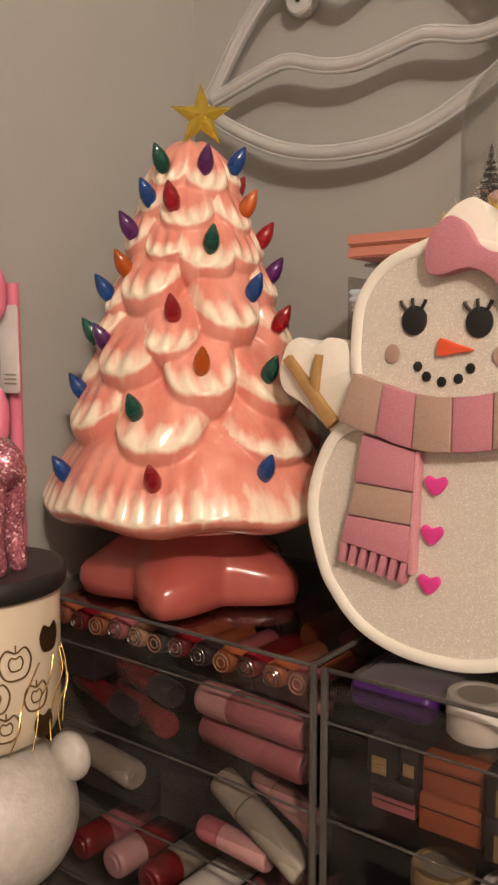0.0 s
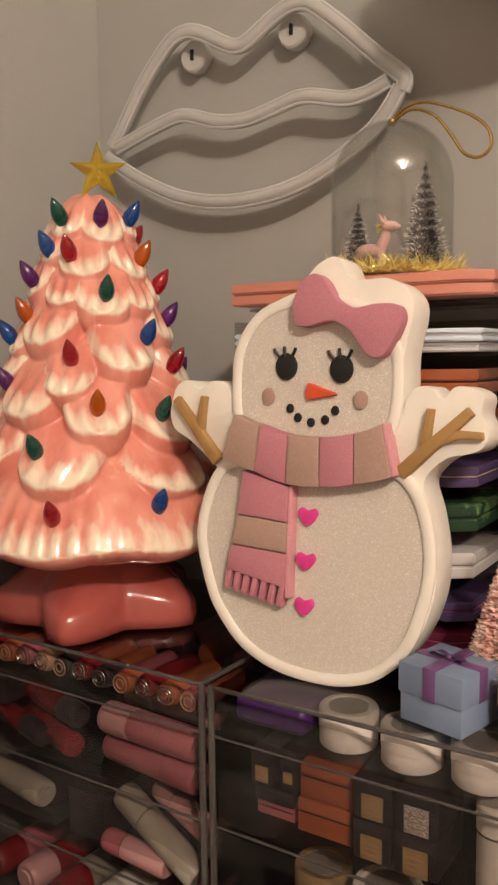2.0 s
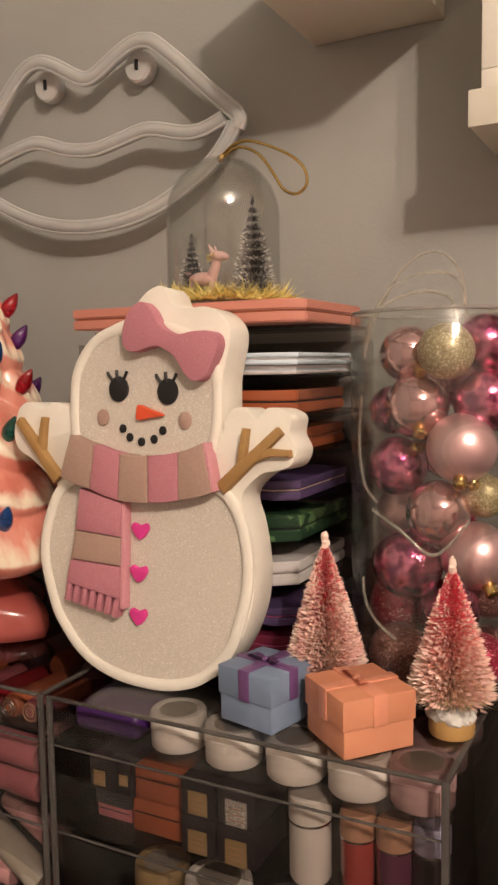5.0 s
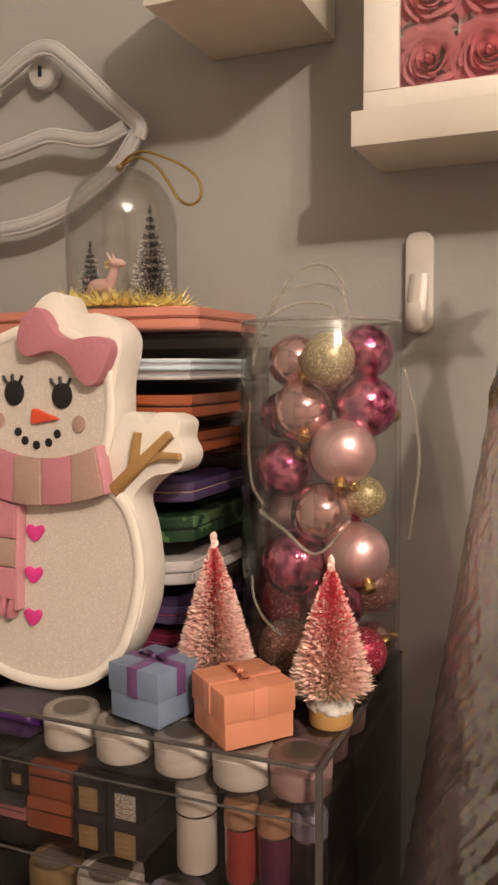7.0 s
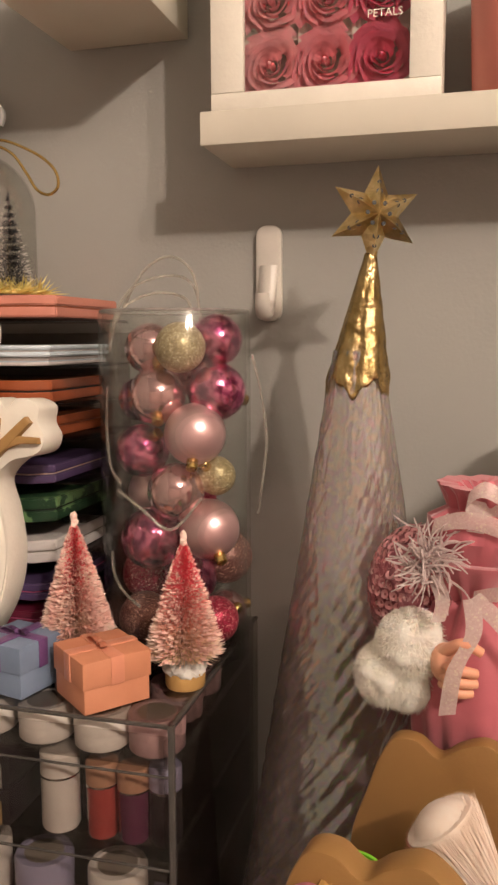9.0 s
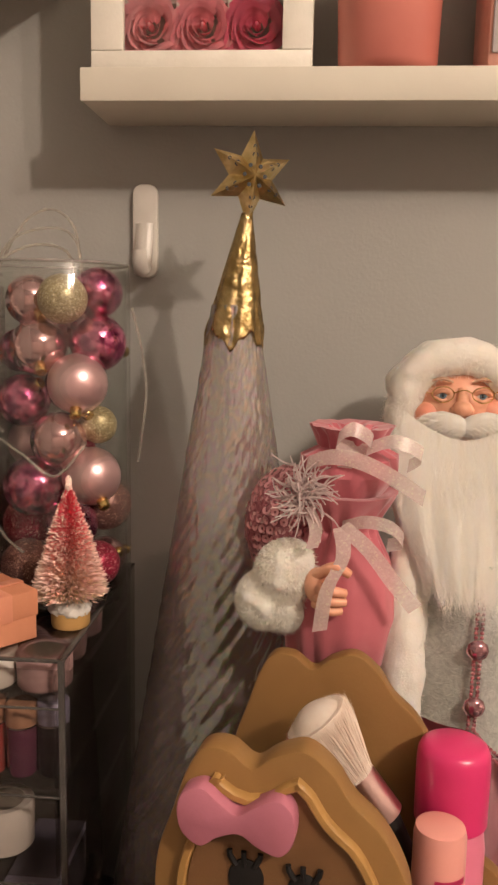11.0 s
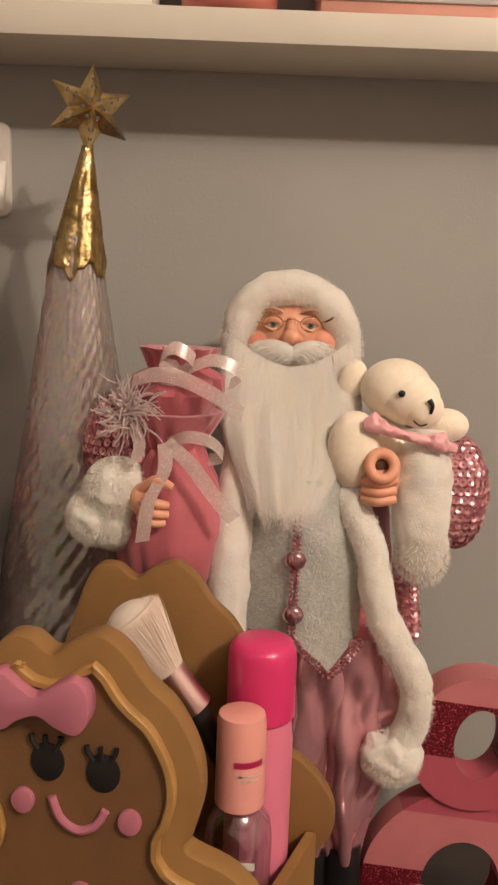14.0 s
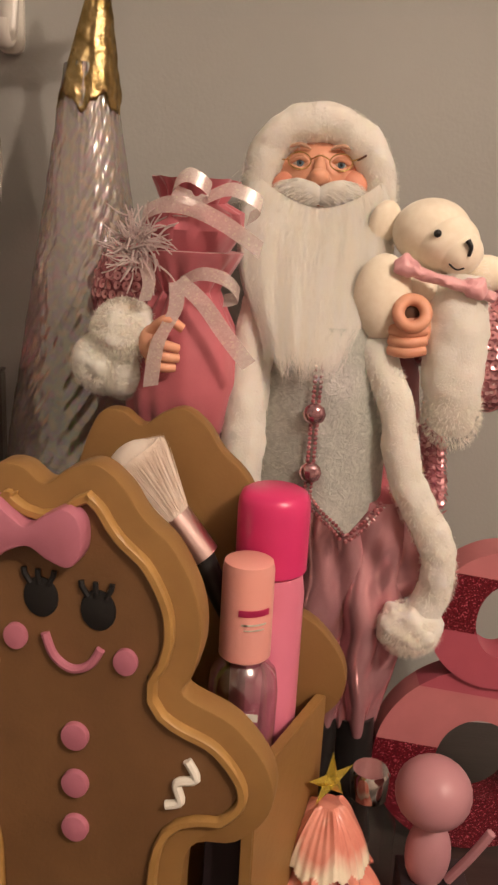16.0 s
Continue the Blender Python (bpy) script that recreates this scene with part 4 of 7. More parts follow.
carton(-0.388, -0.296, 0.466, 0.53, Z3, Z3 + 0.0140, M["darkbox"], "dark flat cardboard makeup box")
lying((-0.235, 0.470, Z3 + 0.043), (-0.166, 0.462, Z3 + 0.010), 0.0095, "sage", "sage", "grey makeup tube lying aslant")
lying((-0.215, 0.484, Z3 + 0.047), (-0.164, 0.476, Z3 + 0.030), 0.0082, "blush", "blush", "pale pink makeup tube lying aslant")
lying((-0.245, 0.464, Z3 + 0.010), (-0.190, 0.462, Z3 + 0.0085), 0.0078, "blush", "rose", "pale pink makeup tube")
lying((-0.180, 0.490, Z3 + 0.012), (-0.166, 0.545, Z3 + 0.012), 0.011, "silver_glitter", "silver_glitter", "silver glitter makeup tube")
carton(-0.284, -0.250, 0.468, 0.53, Z3, Z3 + 0.034, M["darkbox"], "dark cardboard makeup box")
carton(-0.380, -0.345, 0.468, 0.53, Z2 + 0.020, Z2 + 0.040, M["darkbox"], "dark cardboard makeup box")
for k in range(6):
    lying((-0.19 - 0.034 * k, 0.462, Z4 + 0.012), (-0.185 - 0.034 * k, 0.535, Z4 + 0.013), 0.0115, ("blush", "rose", "jar", "sage", "wine", "rose")[k], ("blush", "darkbox", "jar", "wine", "blush", "wine")[k], "makeup tube in the lower drawer")
    carton(-0.142 + 0.038 * k, -0.108 + 0.038 * k, 0.464, 0.54, Z4, Z4 + 0.03 + 0.006 * (k % 3), M[("darkbox", "kraft", "jar", "rose", "darkbox", "lavender")[k]], "small makeup box in the lower drawer", "label_gold" if k % 2 else None)

# ---------- palettes in a clear rack ----------
M["pal_pink"] = material("rose_gold_lacquer", (0.56, 0.22, 0.16), 0.4, (0.52, 0.20, 0.145), 20)
M["pal_blue"] = material("pale_blue_card", (0.60, 0.69, 0.76), 0.4, None, 30)
M["pal_white"] = material("off_white_card", (0.66, 0.62, 0.61), 0.4, None, 30)
M["pal_brown"] = material("brown_lacquer", (0.36, 0.095, 0.035), 0.22, (0.28, 0.07, 0.026), 25, coat=0.4)
M["pal_green"] = material("green_leaf_card", (0.014, 0.045, 0.02), 0.35, (0.12, 0.22, 0.09), 75, contrast=(0.41, 0.45))
M["pal_purple"] = material("purple_card", (0.09, 0.055, 0.14), 0.4, None, 30)
M["pal_cream"] = material("cream_card", (0.78, 0.58, 0.46), 0.4, None, 30)
M["pal_maroon"] = material("maroon_card", (0.15, 0.015, 0.04), 0.4, None, 30)
M["pal_magenta"] = material("magenta_card", (0.56, 0.10, 0.23), 0.4, None, 30)
rack = thing("palette_rack", -0.1, 0.58, TOP, "clear acrylic rack holding makeup palettes", "organiser")
# only the darkened slots cast shadow, to dim the palettes below
for p in ([part("side_panel", box(-0.190, -0.1875, 0.545, 0.642, TOP + 0.0003, 1.325, 0.0005), M["acrylic"], rack), part("back_panel", box(-0.187, -0.006, 0.6405, 0.643, TOP + 0.0003, 1.325, 0.0005), M["acrylic"], rack)]
          + [part("slot", box(-0.187, -0.006, 0.560, 0.640, z - 0.0022, z - 0.0003, 0.0004), M["slot_shade"], rack) for z in (1.3345, 1.303, 1.278, 1.254, 1.2235, 1.197, 1.168, 1.1415, 1.1215)]):
    p.visible_shadow = p.name.startswith("slot")


def palette(z0, z1, cover, edge, label, x1, y0, cut=0.0):
    t = thing("makeup_palette", -0.1, 0.58, z0, label, "makeup palette", "palettes in the rack")
    x0, y1 = -0.183, 0.636
    zm = (z0 + z1) / 2

    def plate(a, b, ins):
        o = bmesh.new()
        c = [(x0 + ins, y0 + ins), (x1 - 0.014 - ins, y0 + ins), (x1 - ins, y0 + 0.010 + ins), (x1 - ins, y1), (x0 + ins, y1)]
        f = o.faces.new([o.verts.new((p[0], p[1], a)) for p in c])
        g = bmesh.ops.extrude_face_region(o, geom=[f])
        bmesh.ops.translate(o, verts=[v for v in g["geom"] if isinstance(v, bmesh.types.BMVert)], vec=(0, 0, b - a))
        bmesh.ops.bevel(o, geom=o.edges[:], offset=0.0009, segments=2, affect="EDGES")
        return o
    part("lower_case", plate(z0, zm - 0.0006, 0), M[cover], t)
    part("seam", plate(zm - 0.0012, zm + 0.0012, 0.0012), M[edge], t)
    part("upper_case", plate(zm + 0.0006, z1, 0), M[cover], t)


palette(1.3347, 1.3485, "pal_pink", "pal_brown", "rose gold makeup palette lying on top of the stack", -0.013, 0.531)
palette(1.3032, 1.3085, "pal_white", "pal_blue", "off-white makeup palette in the rack", -0.022, 0.536)
palette(1.3090, 1.3165, "pal_blue", "pal_white", "pale blue and white makeup palette", -0.020, 0.534)
palette(1.2782, 1.2930, "pal_brown", "black", "glossy brown makeup palette", -0.026, 0.545)
palette(1.2542, 1.2680, "pal_brown", "kraft", "glossy brown makeup palette", -0.026, 0.548)
palette(1.2237, 1.2360, "pal_purple", "pal_cream", "purple makeup palette with a cream edge", -0.024, 0.543)
palette(1.1972, 1.2135, "pal_green", "black", "green leaf-patterned makeup palette", -0.024, 0.543)
palette(1.1682, 1.1835, "pal_white", "sage", "greyish white makeup palette", -0.026, 0.545)
palette(1.1417, 1.1535, "pal_purple", "pal_magenta", "purple makeup palette with a magenta edge", -0.026, 0.545)
palette(1.1217, 1.1345, "pal_maroon", "pal_magenta", "dark maroon makeup palette in the rack", -0.026, 0.545)

# ---------- glass dome ornament ----------
DX, DY, DZ = -0.091, 0.580, 1.3488
dome = thing("dome_ornament", DX, DY, DZ, "clear plastic dome ornament with a deer, tiny trees and gold tinsel", "christmas ornament")
prof = [(0.0375, DZ + 0.002), (0.0385, DZ + 0.004)] + [(0.0385, DZ + 0.004 + 0.056 * k / 4) for k in range(1, 5)] + [(0.0385 * math.cos(a), DZ + 0.06 + 0.040 * math.sin(a)) for a in [radians(9 * k) for k in range(1, 10)]] + [(0, DZ + 0.100)]
inner = [(max(0, r - 0.0009) if r else 0, z - (0.0009 if z > DZ + 0.06 else 0)) for r, z in reversed(prof)]
g = part("dome", lathe(prof + inner[1:] + [prof[0]], DX, DY, 56), sheet("dome_plastic", (0.93, 0.93, 0.92), 0.075, 0.05), dome)
g.visible_shadow = False
part("base_disc", lathe([(0, DZ + 0.0003), (0.038, DZ + 0.0003), (0.039, DZ + 0.0015), (0.037, DZ + 0.0022), (0, DZ + 0.0022)], DX, DY, 48), M["glass"], dome)
o = bmesh.new()
for k in range(2600):
    a, r = random.uniform(0, math.tau), 0.042 * math.sqrt(random.random())
    d = Vector((random.gauss(0, 1), random.gauss(0, 1), random.uniform(0.2, 1.2)))
    strand(o, Vector((DX + r * math.cos(a), DY + r * math.sin(a), DZ + 0.0028)), d, random.uniform(0.009, 0.020), 0.0006, 0.1)
tinsel = material("gold_tinsel", (0.92, 0.82, 0.34), 0.3, (0.80, 0.66, 0.20), 80, metal=0.55)
part("gold_tinsel", o, tinsel, dome, "gold tinsel", smooth=False)
M["spruce"] = material("dark_blue_bristle", (0.05, 0.05, 0.06), 0.7, (0.10, 0.10, 0.11), 200)
M["frost"] = material("white_frost", (0.75, 0.72, 0.68), 0.8, None, 200)


def brush_tree(o, x, y, z0, z1, r, n, lo, tip_from=2.0, mats=(0, 1), width=0.0003, turns=11, tipmix=0.3):
    """Bristles wound round a wire, from wide at the foot to a point."""
    for k in range(n):
        t = random.random() ** 1.35
        ring = math.floor(t * turns) / turns + 0.35 * (t % (1 / turns))
        z = z0 + (z1 - z0) * ((0.75 * ring + 0.25 * t) if turns < 20 else (0.15 * ring + 0.85 * t))
        a = random.uniform(0, math.tau)
        rad = max(0.0016, r * (1 - t) ** 0.80) * random.uniform(0.72, 1.08)
        way = Vector((math.cos(a), math.sin(a), random.uniform(0.05, 0.5)))
        strand(o, Vector((x, y, z)), way, rad, width, 0.1, mats[0])
        if random.random() < tipmix * (1.25 - 1.15 * t):
            strand(o, Vector((x, y, z)) + way.normalized() * rad * 0.82 + Vector((0, 0, -0.06 * rad)), way, rad * 0.22, width * 2.1, 0.0, mats[1])
    return o


for x, y, z1, r, n in ((-0.070, 0.583, 1.422, 0.0180, 4200), (-0.109, 0.568, 1.398, 0.0130, 2600), (-0.086, 0.603, 1.406, 0.0085, 900)):
    o = tube([(x, y, DZ + 0.002), (x, y, z1)], 0.0007, 6)
    brush_tree(o, x, y, DZ + 0.004, z1, r, n, 0, width=0.00022, turns=12)
    part("tiny_tree", o, [M["spruce"], M["frost"]], dome, "dark frosted bristle tree", smooth=False)
deer = ball(-0.099, 0.566, 1.3665, 0.0085, 0.005, 0.0055)
for dx, dy in ((-0.006, -0.002), (-0.006, 0.003), (0.006, -0.002), (0.006, 0.003)):
    tube([(-0.099 + dx, 0.566 + dy, 1.366), (-0.099 + dx * 1.1, 0.566 + dy, 1.351)], 0.0014, 8, deer)
tube([(-0.094, 0.566, 1.367), (-0.0905, 0.565, 1.375), (-0.0895, 0.565, 1.381)], 0.0034, 10, deer, taper=lambda t: 1 - 0.3 * t)
ball(-0.088, 0.564, 1.3825, 0.0050, 0.0036, 0.0036, deer)
ball(-0.0835, 0.563, 1.3812, 0.0022, 0.0020, 0.0019, deer)
tube([(-0.0905, 0.562, 1.385), (-0.0925, 0.561, 1.391)], 0.0013, 6, deer, taper=lambda t: 1 - 0.7 * t)
tube([(-0.0905, 0.567, 1.385), (-0.0925, 0.568, 1.391)], 0.0013, 6, deer, taper=lambda t: 1 - 0.7 * t)
tube([(-0.107, 0.566, 1.369), (-0.109, 0.566, 1.373)], 0.0015, 6, deer)
bmesh.ops.transform(deer, verts=deer.verts, matrix=Matrix.Translation((-0.0995, 0.566, 1.352)) @ Matrix.Diagonal((1.25, 1.1, 0.90, 1)) @ Matrix.Translation((0.099, -0.566, -1.350)))
part("deer", deer, material("pale_pink_plastic", (0.78, 0.52, 0.48), 0.4, (0.72, 0.42, 0.38), 120), dome, "tiny pale pink deer")
o = bmesh.new()
for k in range(160):
    a = random.uniform(0, math.tau)
    strand(o, Vector((-0.0885 + 0.004 * math.cos(a), 0.565 + 0.004 * math.sin(a), 1.3805 + random.uniform(-0.002, 0.002))), Vector((math.cos(a), math.sin(a), random.uniform(-0.6, 0.6))), 0.003, 0.0003)
part("tinsel_collar", o, tinsel, dome, smooth=False)
part("bead", ball(DX, DY - 0.001, 1.4475, 0.0026), M["gold"], dome)
cord = smooth_loop([(-0.091, 0.579, 1.4485), (-0.082, 0.578, 1.4545), (-0.070, 0.577, 1.4560), (-0.054, 0.576, 1.4505), (-0.038, 0.575, 1.4420), (-0.028, 0.574, 1.4325), (-0.0265, 0.574, 1.4225), (-0.0335, 0.574, 1.4175), (-0.043, 0.575, 1.4215), (-0.051, 0.576, 1.4330), (-0.062, 0.577, 1.4465), (-0.077, 0.578, 1.4530), (-0.090, 0.579, 1.4480)], 6, False)
part("cord", tube(cord, 0.0010, 8), M["gold"], dome, "gold elastic cord")

# ---------- glass vase of baubles ----------
VX, VY, VR = 0.058, 0.567, 0.0495
vase = thing("glass_vase", VX, VY, TOP, "tall clear glass cylinder vase filled with pink baubles", "vase")
g = part("wall", lathe([(0, TOP + 0.0003), (VR - 0.002, TOP + 0.0003), (VR, TOP + 0.002), (VR, 1.336), (VR - 0.001, 1.3378), (VR - 0.0024, 1.3370), (VR - 0.0026, 1.335), (VR - 0.0026, TOP + 0.009), (VR - 0.006, TOP + 0.0065), (0, TOP + 0.0065)], VX, VY, 64), M["vase_glass"], vase)
part("rim", tube([(VX + (VR - 0.0013) * math.cos(math.tau * k / 64), VY + (VR - 0.0013) * math.sin(math.tau * k / 64), 1.3378) for k in range(64)], 0.0011, 8, closed=True), material("clear_glass_lip", (0.70, 0.68, 0.64), 0.1, None, 30, trans=0.7), vase)
part("foot", lathe([(0, TOP + 0.0004), (VR - 0.0035, TOP + 0.0004), (VR - 0.003, TOP + 0.0035), (VR - 0.005, TOP + 0.0060), (0, TOP + 0.0060)], VX, VY, 48), M["vase_glass"], vase)
g.visible_shadow = False
M["b_matte"] = material("matte_blush_bauble", (0.74, 0.49, 0.49), 0.33, (0.70, 0.46, 0.46), 30, metal=0.75)
M["b_shiny"] = material("shiny_rose_bauble", (0.82, 0.52, 0.52), 0.1, (0.72, 0.42, 0.43), 14, metal=0.92)
M["b_magenta"] = material("shiny_magenta_bauble", (0.78, 0.24, 0.40), 0.12, (0.30, 0.05, 0.14), 150, 0.5, 160, metal=0.9, contrast=(0.42, 0.56))
M["b_gold"] = glitter("gold_glitter_bauble", (0.56, 0.47, 0.27), (0.34, 0.27, 0.13), 1300, 0.4, 0.4, (1, 0.9, 0.6))
M["b_brown"] = glitter("brown_glitter_bauble", (0.30, 0.15, 0.13), (0.16, 0.07, 0.06), 1300, 0.4, 0.4, (0.8, 0.5, 0.4))
M["b_red"] = glitter("red_glitter_bauble", (0.50, 0.03, 0.09), (0.24, 0.01, 0.03), 1300, 0.4, 0.4, (1, 0.5, 0.5))
BALLS = [(0.0450, 0.556, 1.314, 0.0165, "b_shiny", (0.5, -0.6, -0.45)), (0.0715, 0.539, 1.315, 0.0158, "b_gold", 0), (0.0880, 0.562, 1.3195, 0.0165, "b_magenta", 0), (0.0530, 0.546, 1.284, 0.0185, "b_shiny", (0.3, -0.75, -0.65)), (0.0900, 0.555, 1.287, 0.0185, "b_magenta", 0),
         (0.0800, 0.541, 1.261, 0.0195, "b_matte", (0.1, -0.6, -0.8)), (0.0400, 0.552, 1.248, 0.0175, "b_magenta", (0.7, -0.5, 0.6)), (0.0670, 0.540, 1.224, 0.0182, "b_shiny", 0), (0.0900, 0.553, 1.233, 0.0125, "b_gold", (-0.3, -0.8, 0.6)), (0.0475, 0.548, 1.191, 0.0205, "b_magenta", 0),
         (0.0865, 0.548, 1.199, 0.0195, "b_matte", (0.5, -0.5, -0.75)), (0.0340, 0.575, 1.159, 0.0185, "b_red", 0), (0.0410, 0.549, 1.136, 0.0175, "b_brown", 0), (0.0890, 0.551, 1.138, 0.0155, "b_red", 0), (0.0680, 0.562, 1.162, 0.0185, "b_magenta", 0),
         (0.0340, 0.585, 1.215, 0.0175, "b_matte", 0), (0.0600, 0.592, 1.300, 0.0185, "b_shiny", 0), (0.0600, 0.594, 1.255, 0.0190, "b_magenta", 0), (0.0850, 0.590, 1.170, 0.0185, "b_brown", 0), (0.0600, 0.590, 1.205, 0.0185, "b_red", 0), (0.0640, 0.565, 1.130, 0.0125, "b_magenta", 0), (0.0850, 0.588, 1.132, 0.0145, "b_shiny", 0), (0.0300, 0.575, 1.280, 0.0150, "b_magenta", 0)]
WORD = dict(b_matte="matte blush pink", b_shiny="shiny rose pink", b_magenta="crackled shiny magenta", b_gold="pale gold", b_brown="brown glitter", b_red="red glitter")
for x, y, z, r, m, cap in BALLS:
    t = thing("bauble", x, y, z - r, WORD[m] + " bauble inside the glass vase", "bauble", "baubles in the vase")
    part("globe", ball(x, y, z, r, sub=4), M[m], t)
    n = Vector(cap).normalized() if cap else Vector((random.uniform(-1, 1), 1, random.uniform(-0.5, 0.5))).normalized()
    o = lathe([(0, r * 0.96), (0.0036, r * 0.96), (0.0038, r * 0.98), (0.0037, r + 0.0055), (0.0030, r + 0.0062), (0, r + 0.0062)], 0, 0, 18)
    bmesh.ops.transform(o, verts=o.verts, matrix=Matrix.Translation((x, y, z)) @ n.to_track_quat("Z", "Y").to_matrix().to_4x4())
    part("cap", o, M["gold"], t, "small gold cap")
M["wire"] = material("clear_wire", (0.80, 0.76, 0.68), 0.12, None, 30, trans=0.75)
wire = thing("fairy_light_wire", VX, VY, TOP, "thin clear fairy light wire looped through the vase", "wire")
for pts in ([(0.022, 0.545, 1.312), (0.026, 0.540, 1.330), (0.040, 0.540, 1.352), (0.062, 0.552, 1.360), (0.076, 0.556, 1.352), (0.080, 0.556, 1.325)],
            [(0.024, 0.550, 1.330), (0.042, 0.552, 1.362), (0.060, 0.556, 1.372), (0.074, 0.560, 1.360), (0.078, 0.560, 1.330)],
            [(0.024, 0.540, 1.315), (0.032, 0.540, 1.338), (0.050, 0.550, 1.349), (0.068, 0.560, 1.346), (0.074, 0.560, 1.330)],
            [(0.108, 0.575, 1.31), (0.115, 0.572, 1.285), (0.119, 0.570, 1.255), (0.116, 0.570, 1.225), (0.112, 0.575, 1.205)],
            [(0.030, 0.527, 1.225), (0.050, 0.5215, 1.216), (0.070, 0.522, 1.203), (0.090, 0.528, 1.222)],
            [(0.022, 0.541, 1.182), (0.023, 0.534, 1.170), (0.034, 0.527, 1.160), (0.048, 0.523, 1.152)],
            [(0.020, 0.537, 1.290), (0.016, 0.542, 1.265), (0.022, 0.535, 1.240), (0.034, 0.527, 1.230)]):
    if pts[0][0] < 0.1:
        pts = [(VX + (x - VX) * min(1, 0.0455 / math.hypot(x - VX, y - VY)), VY + (y - VY) * min(1, 0.0455 / math.hypot(x - VX, y - VY)), z) for x, y, z in pts]
    part("strand", tube(smooth_loop(pts, 6, False), 0.0010, 6), M["wire"], wire)

# ---------- gift boxes and bottle-brush trees ----------
M["gift_blue"] = material("blue_card", (0.20, 0.26, 0.37), 0.6, (0.165, 0.22, 0.32), 40, 0.1, 200)
M["gift_orange"] = material("peach_orange_card", (0.64, 0.27, 0.155), 0.55, (0.57, 0.235, 0.13), 40, 0.1, 200)
M["ribbon_purple"] = material("purple_satin_ribbon", (0.16, 0.07, 0.20), 0.35, None, 40)
M["ribbon_peach"] = material("peach_satin_ribbon", (0.72, 0.30, 0.19), 0.3, None, 40)


def gift(x, y, s, h, spin, card, ribbon, label):
    t = thing("gift_box", x, y, TOP, label, "gift box", "gift boxes", lean=(0, 0, spin))
    a, b, z = s / 2, s / 2 + 0.0009, TOP
    part("box", box(x - a, x + a, y - a, y + a, z, z + h * 0.55, 0.0006), card, t)
    part("lid", box(x - b, x + b, y - b, y + b, z + h * 0.48, z + h, 0.0007), card, t)
    w = s * 0.10
    part("ribbon", box(x - w, x + w, y - b - 0.0006, y + b + 0.0006, z + h * 0.47, z + h + 0.0007, 0.0003), ribbon, t)
    part("ribbon", box(x - b - 0.0005, x + b + 0.0005, y - w, y + w, z + h * 0.475, z + h + 0.0005, 0.0003), ribbon, t)
    for sg in (-1, 1):
        loop = smooth_loop([(x, y, z + h + 0.001), (x + sg * 0.005, y - 0.002, z + h + 0.0045), (x + sg * 0.010, y - 0.003, z + h + 0.003), (x + sg * 0.006, y - 0.001, z + h + 0.001)], 5)
        o = bmesh.new()
        vs = [(o.verts.new(p + Vector((0, -0.002, 0))), o.verts.new(p + Vector((0, 0.002, 0)))) for p in loop]
        for i in range(len(vs)):
            p, q = vs[i], vs[(i + 1) % len(vs)]
            o.faces.new((p[0], p[1], q[1], q[0]))
        bmesh.ops.solidify(o, geom=o.faces[:], thickness=0.0004)
        part("bow_loop", o, ribbon, t)
    part("bow_knot", ball(x, y - 0.001, z + h + 0.002, 0.0022, 0.0022, 0.0016), ribbon, t)


gift(-0.0155, 0.4845, 0.037, 0.0315, -14, M["gift_blue"], M["ribbon_purple"], "small blue gift box with a purple ribbon")
gift(0.0405, 0.4815, 0.041, 0.0305, -40, M["gift_orange"], M["ribbon_peach"], "small peach orange gift box with a peach ribbon")
b1 = bpy.data.materials.new("pink_ombre_bristle")
b1.use_nodes = True
nt = b1.node_tree
tc = nt.nodes.new("ShaderNodeTexCoord")
sp = nt.nodes.new("ShaderNodeSeparateXYZ")
nt.links.new(tc.outputs["Object"], sp.inputs[0])
mr = nt.nodes.new("ShaderNodeMapRange")
mr.inputs[1].default_value, mr.inputs[2].default_value = 0.02, 0.10
nt.links.new(sp.outputs[2], mr.inputs[0])
rp = nt.nodes.new("ShaderNodeValToRGB")
cr = rp.color_ramp
cr.elements[0].position, cr.elements[0].color = 0.08, (0.92, 0.74, 0.50, 1)
cr.elements[1].position, cr.elements[1].color = 0.62, (0.93, 0.15, 0.21, 1)
e = cr.elements.new(0.32)
e.color = (0.93, 0.44, 0.38, 1)
nt.links.new(mr.outputs[0], rp.inputs[0])
nt.links.new(rp.outputs[0], nt.nodes["Principled BSDF"].inputs["Base Color"])
nt.nodes["Principled BSDF"].inputs["Roughness"].default_value = 0.7
let_through(b1, 0.35)
M["bristle"] = b1
M["peach_frost"] = material("peach_frost", (0.94, 0.76, 0.66), 0.8, (0.90, 0.56, 0.50), 90)
M["base_wood"] = material("tan_base_wood", (0.50, 0.29, 0.10), 0.5, None, 60)


